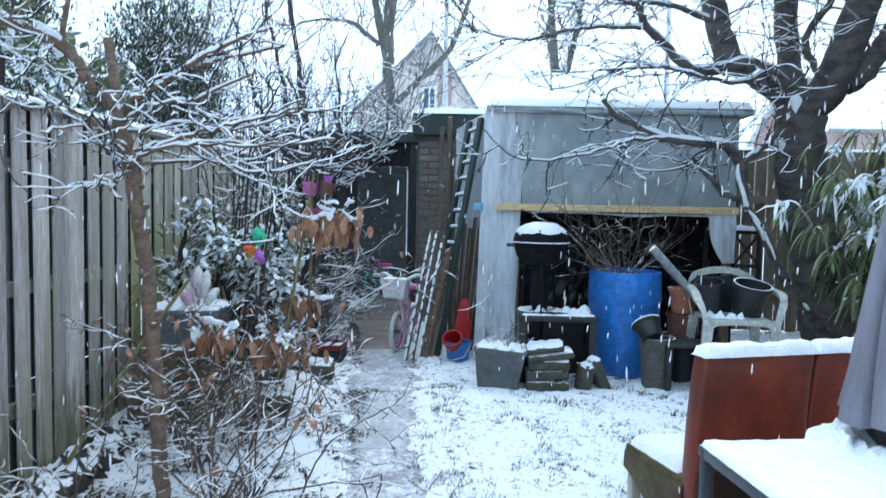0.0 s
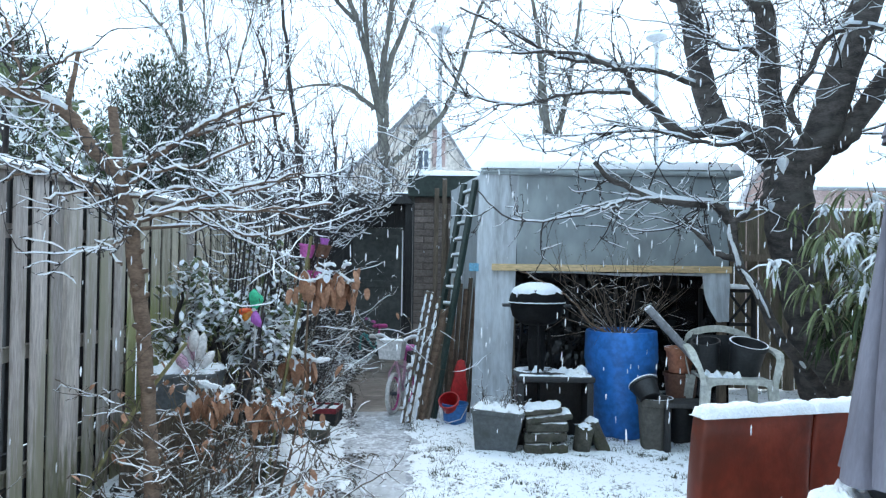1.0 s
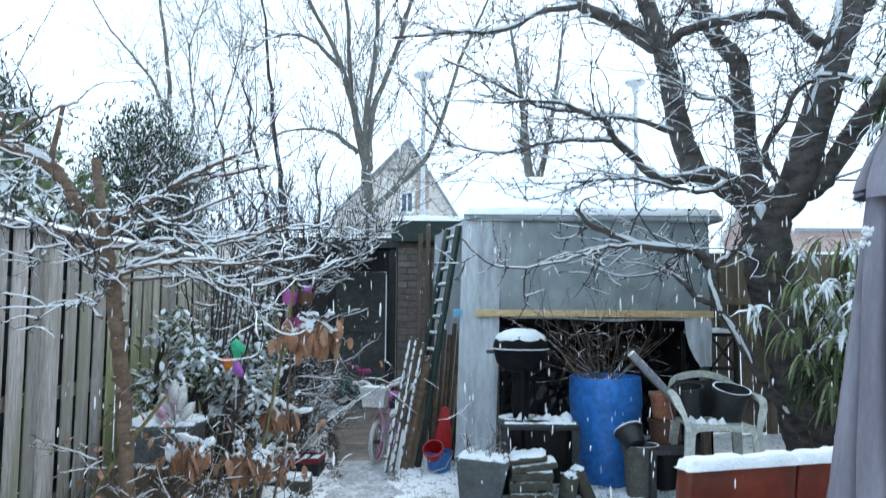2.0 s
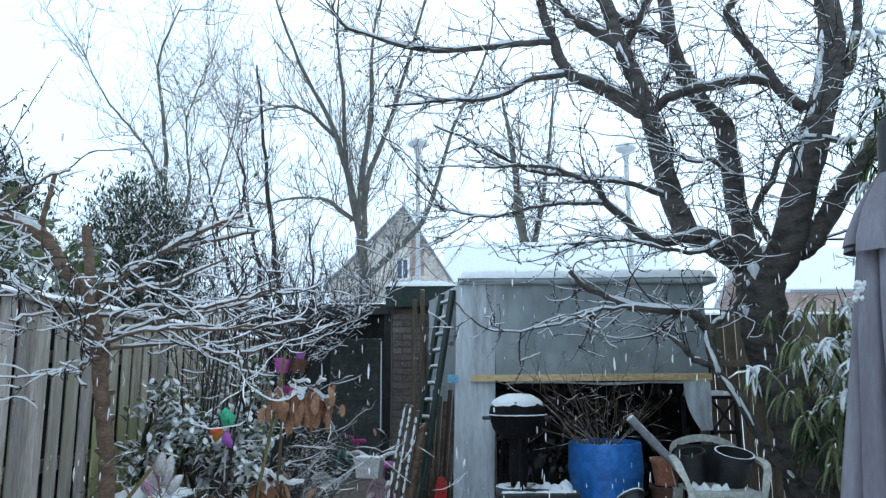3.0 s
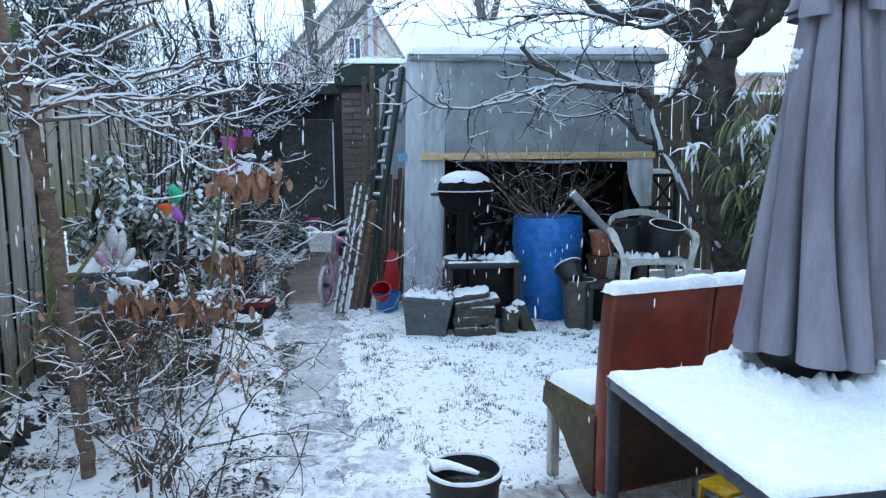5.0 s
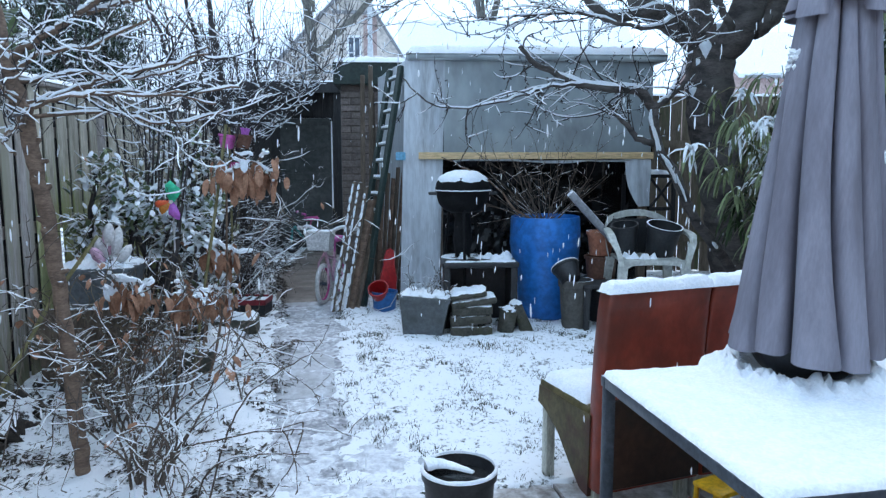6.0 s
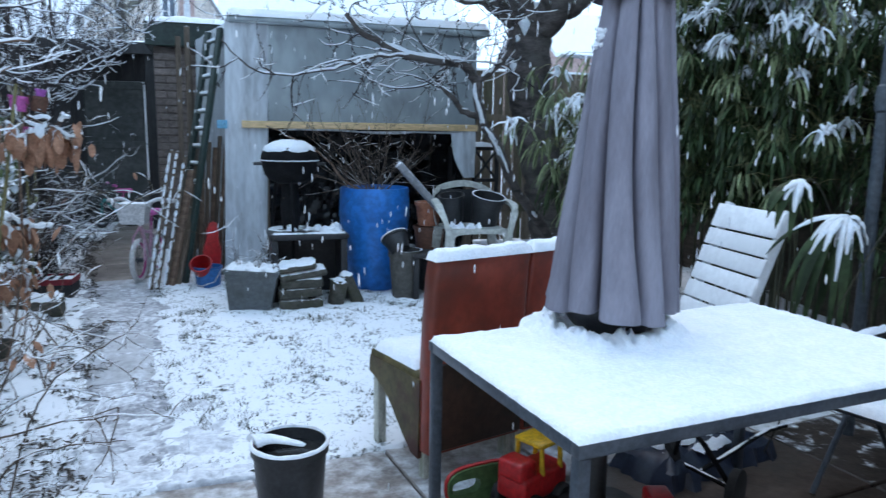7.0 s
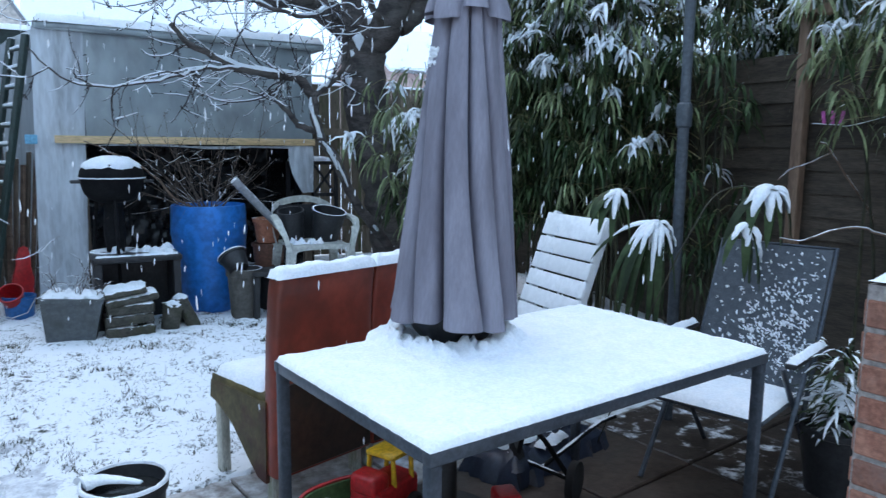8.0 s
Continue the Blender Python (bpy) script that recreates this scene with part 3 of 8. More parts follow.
def build_ground():
    xs, ys = spread(-2.5, 4.6, 0.03, 480), spread(-0.8, 9.0, 0.03, 480)
    vs, fs = [], []
    for y in ys:
        for x in xs:
            z = gz(y)
            near = -2.6 < x < 4.7 and -0.9 < y < 9.1
            if near:
                q = Vector((x * 5.5, y * 5.5, 0.3))
                z += 0.018 * noise.noise(q) + 0.014 * noise.noise(q * 2.7) + 0.008 * noise.noise(q * 5.3)
                if on_patio(x, y):
                    z = gz(y) * 0.0 - 0.05
                elif y > 2.6:
                    # trodden hollow of the path, filling with snow towards the patio
                    d = abs(x - path_middle(y)) / path_half(y) + 0.55 * noise.noise(Vector((x * 2.6, y * 2.7, 9))) + 0.45 * noise.noise(Vector((x * 9, y * 9, 4)))
                    k = min(max((d - 0.80) / 0.5, 0.0), 1.0)
                    k = k * k * (3 - 2 * k)
                    low = -0.022 + 0.042 * min(max((3.55 - y) / 0.6 + 0.45 * noise.noise(Vector((x * 4.2, y * 4.2, 1))), 0.0), 1.0)
                    z = gz(y) + (z - gz(y)) * (0.45 + 0.55 * k) + low + (0.014 - low) * k
            vs.append((x, y, z))
    n = len(xs)
    for j in range(len(ys) - 1):
        for i in range(n - 1):
            a = j * n + i
            fs.append((a, a + 1, a + n + 1, a + n))
    g = Geo()
    g.add(vs, fs)
    return single("ground", g, "lawn", "garden lawn under thin patchy fresh snow with grass showing", "ground", "structure", smooth=80)


build_ground()

# unseen added wall, kept low and pale to leave more light on camera-facing surfaces
wall = Geo()
wall.box((14, 0.3, 2.8), pose(0, -1.3, 1.4))
single("wall_house", wall, "stucco_wall", "added unseen low pale wall behind the camera", "wall", "structure")


# ---- grass blades that stick out of the snow ----
def build_grass():
    rng = random.Random(5)
    g = Geo()
    for _ in range(90000):
        x, y = rng.uniform(-0.75, 3.6), rng.uniform(3.1, 6.2)
        if on_patio(x, y) or abs(x - path_middle(y)) < path_half(y) - 0.02:
            continue
        if noise.noise(Vector((x * 3.2, y * 3.2, 2))) + 0.9 * noise.noise(Vector((x * 15, y * 15, 4))) < 0.12:
            continue
        z = gz(y) - 0.005
        a, h = rng.uniform(0, 6.28), rng.uniform(0.014, 0.040)
        dx, dy = math.cos(a), math.sin(a)
        w = 0.004
        lean = rng.uniform(0.2, 1.0) * h
        p = Vector((x, y, z))
        g.add([p + Vector((-dy * w, dx * w, 0)), p + Vector((dy * w, -dx * w, 0)), p + Vector((dx * lean, dy * lean, h))], [(0, 1, 2)])
    single("grass", g, "grass", "dark winter grass blades poking through the snow", "grass", "stuff", smooth=0)


build_grass()


def build_litter():
    """Fallen leaves, stalks and clods that show through the snow of the flower bed."""
    rng = random.Random(8)
    g = Geo()
    for _ in range(30000):
        y = rng.uniform(2.9, 9.0)
        edge = path_middle(y) - path_half(y)
        x = rng.uniform(-2.16, edge + 0.06)
        thick = noise.noise(Vector((x * 3.1, y * 3.1, 7))) + 0.7 * noise.noise(Vector((x * 11, y * 11, 2)))
        if thick < 0.09 - 0.25 * max(0.0, -1.7 - x) - 0.15 * (y > 6.2):
            continue
        p = Vector((x, y, gz(y) + rng.uniform(0.004, 0.03)))
        d = any_way(rng)
        d.z *= 0.3
        g.leaf(p, d, rng.uniform(0.02, 0.06), rng.uniform(0.007, 0.02), 0.12, segs=2)
    single("leaf_litter", g, "litter", "dark fallen leaves and soil half covered by snow", "leaves", "stuff", smooth=0)


build_litter()

bank = Geo()
bank.pad(0.30, 4.6, 0.10, pose(-2.06, 4.6, gz(4.6) - 0.06, 2, 0, 0), 0.03, 0.10, 2.0, seed=6)
single("soil_bank", bank, "soil", "dark bank of bare soil and leaves along the fence", "soil", "stuff", smooth=60)


drift = Geo()
drift.pad(0.62, 1.15, 0.13, pose(-1.38, 5.02, gz(5.0) - 0.03), 0.025, 0.05, 2.6, seed=11)
single("snow_drift", drift, "bed_snow", "low mound of bed soil under patchy snow beside the path", "snow", "stuff", smooth=70)


# ---- left boundary fence ----
def build_left_fence():
    root = thing("fence", pose(-2.22, 4.6, 0), "weathered grey-green vertical board garden fence with snow on top", "fence", kind="structure")
    rng = random.Random(3)
    for y in (0.45, 2.17, 3.88, 5.6, 7.3, 9.0, 10.3):
        g = Geo()
        g.rbox((0.09, 0.09, 1.9), pose(-0.01, y - 4.6, 0.97), 0.006, 1)
        part("post", g, "fence", root)
    for z in (0.45, 1.05, 1.65):
        g = Geo()
        g.box((0.035, 9.8, 0.07), pose(-0.045, 0.9, z))
        part("rail", g, "fence", root)
    g = Geo()
    g.rbox((0.10, 9.8, 0.025), pose(0, 0.9, 1.945), 0.006, 1)
    part("capping", g, "fence", root)
    g = Geo()
    g.pad(0.12, 9.8, 0.035, pose(0, 0.9, 1.957), 0.03, 0.015, seed=2.0)
    part("snow", g, "snow", root, "ridge of fresh snow", smooth=70)
    shared = []
    for w in (0.122, 0.127, 0.117):
        b = Geo()
        b.rbox((0.014, w, 1.90), None, 0.004, 1)
        me = b.mesh("board")
        me.materials.append(M["fence"])
        shared.append(me)
    b = Geo()
    b.rbox((0.014, 0.122, 1.90), None, 0.004, 1)
    green = b.mesh("board")
    green.materials.append(M["fence_green"])
    # backing boards coloured near-black to paint in the shade of the gaps
    gap_shades = []
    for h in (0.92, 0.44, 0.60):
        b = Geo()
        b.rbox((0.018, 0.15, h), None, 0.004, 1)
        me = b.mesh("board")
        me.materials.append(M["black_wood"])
        gap_shades.append(me)
    y = 0.68
    while y < 10.3:
        if y < 4.55:
            ob = part("board", rng.choice(shared), "fence", root)
        else:
            ob = part("board", green, "fence_green", root)
        ob.location = (rng.uniform(-0.004, 0.004), y - 4.6, 0.985 + rng.uniform(-0.012, 0.006))
        ob.rotation_euler = (rng.uniform(-0.006, 0.006), 0, rng.uniform(-0.05, 0.05))
        for me, z, chance in ((gap_shades[0], 1.48, 1.0), (gap_shades[1], 0.79, 0.6 if 3.9 < y < 5.4 else 1.0), (gap_shades[2], 0.26, 1.0)):
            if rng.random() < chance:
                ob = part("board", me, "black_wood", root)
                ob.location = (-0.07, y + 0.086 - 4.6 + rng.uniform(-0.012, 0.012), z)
        y += 0.172 + rng.uniform(-0.008, 0.008)


# ---- right boundary fence with its post, pole and beam ----
def build_right_fence():
    root = thing("fence", pose(4.35, 3.6, 0), "dark overlapping horizontal board fence in deep shade", "fence", kind="structure")
    b = Geo()
    b.box((0.02, 3.1, 0.165), pose(0, 0, 0, 0, 5, 0))
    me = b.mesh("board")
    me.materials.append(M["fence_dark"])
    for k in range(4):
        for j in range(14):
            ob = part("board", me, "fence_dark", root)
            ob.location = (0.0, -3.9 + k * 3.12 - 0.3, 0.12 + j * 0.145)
    for y in (-2.3, -0.72, 2.4, 5.5):
        g = Geo()
        g.rbox((0.07, 0.07, 2.42), pose(-0.08, y, 1.21), 0.006, 1)
        part("post", g, "post_wood", root, "brown square timber post")


def build_back_fence():
    root = thing("fence", pose(3.55, 7.9, 0.18), "brown vertical board fence behind the shelter", "fence", kind="structure")
    b = Geo()
    b.rbox((0.120, 0.018, 1.95), None, 0.004, 1)
    me = b.mesh("board")
    me.materials.append(M["fence_brown"])
    rng = random.Random(4)
    for k in range(24):
        ob = part("board", me, "fence_brown", root)
        ob.location = (-1.61 + k * 0.13, rng.uniform(-0.004, 0.004), 1.0 + rng.uniform(-0.01, 0.01))
    for z in (0.4, 1.45):
        g = Geo()
        g.box((2.9, 0.035, 0.08), pose(0, -0.03, z))
        part("rail", g, "fence_brown", root)
    g = Geo()
    g.pad(3.1, 0.06, 0.03, pose(-0.05, 0, 1.975), 0.03, 0.01)
    part("snow", g, "snow", root, smooth=70)


build_left_fence()
build_right_fence()
build_back_fence()

beam = Geo()
beam.rbox((2.6, 0.07, 0.12), pose(1.2, 0, 0), 0.008, 1)
single("pergola_beam", beam, "post_wood", "brown timber pergola beam on a fence post", "beam", m=pose(4.19, 2.82, 2.35, 0, 0, -34))

pole = Geo()
pole.lathe([(0.0, 0), (0.029, 0.0), (0.029, 1.58), (0.040, 1.59), (0.042, 1.66), (0.038, 1.70), (0.027, 1.71), (0.027, 2.75), (0.0, 2.75)], 14)
single("drain_pole", pole, "galvanised", "slim dark grey metal pole standing among bamboo", "pole", m=pose(2.98, 2.67, 0))


# ---- grey plastic shelter ----
def wavy(w, h, m, nx=14, nz=12, amp=0.012, seed=0.0, skew=0.0):
    """A hung sheet with shallow folds and 4 mm of thickness."""
    g = Geo()
    vs = []
    for s in (0, 0.004):
        for j in range(nz + 1):
            for i in range(nx + 1):
                x, z = w * i / nx, h * j / nz
                x += skew * (1 - z / h) * (1 - x / w)
                y = amp * noise.noise(Vector((x * 3.2 + seed, z * 1.1, seed))) + 0.5 * amp * noise.noise(Vector((x * 9 + seed, z * 3, seed + 3)))
                vs.append(m @ Vector((x, y + s, z)))
    fs = []
    n1 = (nx + 1) * (nz + 1)
    for j in range(nz):
        for i in range(nx):
            a = j * (nx + 1) + i
            fs.append((a, a + 1, a + nx + 2, a + nx + 1))
            fs.append((a + n1, a + n1 + nx + 1, a + n1 + nx + 2, a + n1 + 1))
    g.add(vs, fs)
    return g


def build_shelter():
    root = thing("garden_shelter", pose(1.2, 6.3, 0.18), "grey plastic-sheeted garden shelter with open dark front", "shelter")
    mv = pose(-1.2, 0, -0.18)
    for x, y in ((0.38, 0.06), (2.22, 0.06), (0.2, 1.6), (2.22, 1.6)):
        g = Geo()
        g.rbox((0.07, 0.07, 2.12), pose(x - 1.2, y, 1.06), 0.005, 1)
        part("post", g, "timber", root)
    part("front_sheet", wavy(1.84, 0.86, mv @ pose(0.42, 0.0, 1.475), 34, 16, 0.022, 1.0), "sheet", root, "dark grey stretched plastic sheet", smooth=70)
    shear = Matrix(((1, 0, 0.028, 0), (0, 1, 0, 0), (0, 0, 1, 0), (0, 0, 0, 1)))
    part("side_panel", wavy(0.345, 2.15, mv @ pose(0.03, -0.014, 0.17) @ shear, 14, 26, 0.035, 4.0), "sheet_light", root, "pale streaked plastic sheet", smooth=70)
    part("side_wall", wavy(1.4, 2.13, mv @ pose(0.10, 0.0, 0.18, 0, 0, 101), 14, 10, 0.02, 6.0), "sheet_light", root, smooth=70)
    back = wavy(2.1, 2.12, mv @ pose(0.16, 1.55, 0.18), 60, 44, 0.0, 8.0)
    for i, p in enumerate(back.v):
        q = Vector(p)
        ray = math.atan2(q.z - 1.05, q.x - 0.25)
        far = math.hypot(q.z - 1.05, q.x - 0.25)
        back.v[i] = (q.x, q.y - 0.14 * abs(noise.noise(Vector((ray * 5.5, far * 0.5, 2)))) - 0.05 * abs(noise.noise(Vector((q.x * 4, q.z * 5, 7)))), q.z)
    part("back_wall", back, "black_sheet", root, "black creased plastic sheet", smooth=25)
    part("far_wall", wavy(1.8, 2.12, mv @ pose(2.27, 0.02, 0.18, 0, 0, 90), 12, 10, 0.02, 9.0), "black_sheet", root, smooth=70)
    flap = Geo()
    vs, fs = [], []
    for j in range(15):
        k = j / 14
        z = 1.475 - 0.425 * k
        left = 2.025 + 0.012 * k + 0.10 * k ** 3
        for i in range(9):
            u = i / 8
            x = left + (2.255 - left) * u
            y = -0.03 + 0.02 * noise.noise(Vector((x * 12, z * 4, 3))) - 0.05 * k * (1 - u)
            vs.append(mv @ Vector((x, y, z)))
    for j in range(14):
        for i in range(8):
            a0 = j * 9 + i
            fs.append((a0, a0 + 1, a0 + 10, a0 + 9))
    n0 = len(vs)
    vs += [p + Vector((0, 0.004, 0)) for p in vs]
    fs += [tuple(n0 + k for k in reversed(f)) for f in fs]
    flap.add(vs, fs)
    part("torn_flap", flap, "sheet_light", root, "torn hanging corner of plastic sheet", smooth=70)
    g = Geo()
    g.tube([mv @ Vector((0.50 + 0.17 * k, -0.02, 1.455 + 0.012 * math.sin(k * 0.9) - 0.012 * (k > 7))) for k in range(11)], [0.004] + [0.011 + 0.004 * math.sin(k * 1.7) for k in range(9)] + [0.006], 7)
    part("rolled_hem", g, "sheet_light", root, "pale rolled hem of the sheet under the batten", smooth=60)
    g = Geo()
    g.rbox((2.07, 0.022, 0.060), mv @ pose(1.235, -0.042, 1.498), 0.003, 1)
    plank = part("plank", g, "pine", root, "new pale pine batten")
    for x in (0.35, 0.95, 1.6, 2.15):
        s = Geo()
        s.lathe([(0.0, 0.0), (0.006, 0.0), (0.006, 0.004), (0.0, 0.004)], 8, mv @ pose(x, -0.046, 1.5, 90, 0, 0))
        part("screw", s, "steel", plank)
    g = Geo()
    g.rbox((2.26, 2.05, 0.05), mv @ pose(1.24, 0.98, 2.335), 0.01, 2)
    part("roof", g, "sheet", root)
    g = Geo()
    g.tube([mv @ Vector((0.12 + 0.24 * k, -0.03 + 0.006 * math.sin(k * 2.1), 2.335 + 0.008 * math.sin(k * 1.3))) for k in range(10)], 0.028, 8)
    part("rolled_edge", g, "sheet", root, "rolled grey sheet edge", smooth=60)
    g = Geo()
    g.pad(2.28, 2.1, 0.09, mv @ pose(1.24, 0.99, 2.36), 0.05, 0.02, seed=3)
    part("snow", g, "snow", root, "thick snow on the roof", smooth=80)


build_shelter()

tag = Geo()
tag.rbox((0.085, 0.03, 0.07), None, 0.006, 2)
tag.rbox((0.012, 0.034, 0.074), pose(0.02, -0.001, 0), 0.003, 1)
single("bracket", tag, "pale_blue", "pale blue plastic clip on the sheeted wall", "clip", m=pose(0.045, 6.24, 1.495))


# ---- brick outhouse and dark shed at the end of the path ----
def brick_face(root, x0, x1, z0, z1, y, material="old_brick", depth=0.03, facing=-1):
    b = Geo()
    b.rbox((0.213, depth, 0.063), None, 0.004, 1)
    me = b.mesh("brick")
    me.materials.append(M[material])
    h = Geo()
    h.rbox((0.100, depth, 0.063), None, 0.004, 1)
    me_h = h.mesh("brick")
    me_h.materials.append(M[material])
    rng = random.Random(int(x0 * 10 + z1 * 7))
    row, z = 0, z0 + 0.0375
    while z < z1 - 0.03:
        x = x0
        if row % 2:
            ob = part("brick", me_h, material, root)
            ob.location = (x + 0.05, y + rng.uniform(-0.002, 0.002), z)
            x += 0.1125
        while x < x1 - 0.05:
            full = x + 0.213 <= x1 + 0.02
            ob = part("brick", me if full else me_h, material, root)
            ob.location = (x + (0.1065 if full else 0.05), y + rng.uniform(-0.002, 0.002), z)
            x += 0.225 if full else 0.1125
        row += 1
        z += 0.075


def build_outhouse():
    root = thing("brick_outhouse", pose(-0.3, 8.0, 0.18), "small dull brick outhouse with snow-capped dark green roof edge", "outhouse")
    g = Geo()
    g.box((0.66, 1.6, 2.1), pose(0.04, 0.804, 1.05))
    part("wall", g, "dull_mortar", root)
    g = Geo()
    g.rbox((1.0, 1.75, 0.23), pose(0.14, 0.76, 2.2), 0.006, 1)
    part("fascia", g, "green_wood", root, "dark green timber roof edge")
    g = Geo()
    g.pad(1.02, 1.78, 0.07, pose(0.14, 0.76, 2.315), 0.04, 0.015)
    part("snow", g, "snow", root, smooth=80)
    return root


def build_dark_shed():
    root = thing("dark_shed", pose(-1.746, 10.6, 0.18) @ Matrix.Diagonal((1.247, 1.247, 1.097, 1.0)), "black timber shed with snow along its low roof", "shed")
    bd = Geo()
    bd.rbox((0.118, 0.02, 2.0), None, 0.003, 1)
    me = bd.mesh("board")
    me.materials.append(M["black_wood"])
    for k in range(13):
        ob = part("board", me, "black_wood", root)
        ob.location = (-0.72 + k * 0.122, 0.0, 1.0)
    g = Geo()
    g.box((1.62, 1.9, 2.05), pose(0.0, 0.98, 1.02))
    part("wall", g, "black_wood", root)
    g = Geo()
    g.rbox((1.75, 2.6, 0.06), pose(0.0, 0.6, 2.10, 3, 0, 0), 0.006, 1)
    part("roof", g, "black_wood", root)
    g = Geo()
    g.rbox((1.75, 0.03, 0.13), pose(0.0, -0.72, 2.03), 0.004, 1)
    part("fascia", g, "black_wood", root)
    g = Geo()
    g.pad(1.78, 2.6, 0.06, pose(0.0, 0.6, 2.13, 3, 0, 0), 0.04, 0.012)
    part("snow", g, "snow", root, smooth=80)
    for x in (-0.80, 0.78):
        g = Geo()
        g.rbox((0.08, 0.08, 2.05), pose(x, -0.66, 1.02), 0.005, 1)
        part("post", g, "black_wood", root)
    door = Geo()
    door.rbox((0.58, 0.03, 1.66), pose(0.36, -0.03, 0.84), 0.004, 1)
    d = part("door", door, "door", root, "dark grey-green plank door, shut")
    for z in (0.12, 0.95, 1.66):
        g = Geo()
        g.rbox((0.56, 0.02, 0.09), pose(0.36, -0.055, z), 0.003, 1)
        part("ledge", g, "door", d)
    g = Geo()
    g.rbox((0.02, 0.03, 0.11), pose(0.10, -0.07, 0.95), 0.004, 1)
    part("handle", g, "steel", d)
    g = Geo()
    g.rbox((0.98, 0.02, 0.014), pose(0.17, -0.05, 1.70), 0.002, 1)
    part("top_strip", g, "white_paint", root, "thin white strip above the door")
    g = Geo()
    g.rbox((0.014, 0.02, 1.15), pose(0.66, -0.05, 1.10), 0.002, 1)
    part("side_strip", g, "white_paint", root, "thin white strip beside the door")


outhouse = build_outhouse()
build_dark_shed()


# ---- patio: table, umbrella, chairs ----
TABLE = pose(1.483, 1.960, 0, 0, 0, 6.5)


def build_table():
    root = thing("garden_table", TABLE, "grey steel garden table under a thick even layer of snow", "table")
    w, d = 1.49, 0.91
    for sy in (-1, 1):
        g = Geo()
        g.rbox((w, 0.035, 0.036), pose(0, sy * (d / 2 - 0.0175), 0.7325), 0.004, 2)
        part("rail", g, "steel", root)
    for sx in (-1, 1):
        g = Geo()
        g.rbox((0.035, d - 0.07, 0.036), pose(sx * (w / 2 - 0.0175), 0, 0.7325), 0.004, 2)
        part("rail", g, "steel", root)
    g = Geo()
    g.rbox((w - 0.07, d - 0.07, 0.012), pose(0, 0, 0.740), 0.003, 1)
    part("tabletop", g, "glass", root, "dark glass tabletop")
    for sx in (-1, 1):
        for sy in (-1, 1):
            g = Geo()
            g.rbox((0.036, 0.036, 0.714), pose(sx * (w / 2 - 0.022), sy * (d / 2 - 0.022), 0.357), 0.005, 2)
            part("leg", g, "steel", root)
    g = Geo()
    g.pad(w - 0.004, d - 0.004, 0.020, pose(0, 0, 0.7505), 0.012, 0.004, rim=0.35, seed=1.5)
    part("snow", g, "snow", root, "even layer of fresh snow", smooth=80)
    inv = TABLE.inverted()
    # a low ragged ring of snow that slid off the umbrella
    g = Geo()
    vs, fs = [], []
    n, m = 160, 18
    for i in range(n):
        a = 2 * math.pi * i / n
        for j in range(m + 1):
            u = j / m
            r = 0.125 + (0.19 + 0.05 * noise.noise(Vector((math.cos(a) * 2, math.sin(a) * 2, 4)))) * u
            x, y = r * math.cos(a), r * math.sin(a)
            side = 0.62 + 0.5 * noise.noise(Vector((math.cos(a) * 2.7, math.sin(a) * 2.7, 8)))
            bump = math.sin(math.pi * min(1.0, u * 1.02)) ** 1.3 * max(0.05, side)
            z = 0.765 + 0.046 * bump * (1 + 0.9 * noise.noise(Vector((x * 17, y * 17, 2)))) + 0.060 * bump * noise.noise(Vector((x * 38, y * 42, 6))) + 0.022 * bump * noise.noise(Vector((x * 90, y * 90, 3)))
            z += 0.006 * (1 - abs(2 * u - 1))
            vs.append(inv @ Vector((1.345 + x, 2.27 + y, z)))
    for i in range(n):
        for j in range(m):
            a0, a1 = i * (m + 1) + j, ((i + 1) % n) * (m + 1) + j
            fs.append((a0, a0 + 1, a1 + 1, a1))
    g.add(vs, fs)
    part("snow", g, "snow", root, "ragged mound of snow shed by the umbrella", smooth=80)


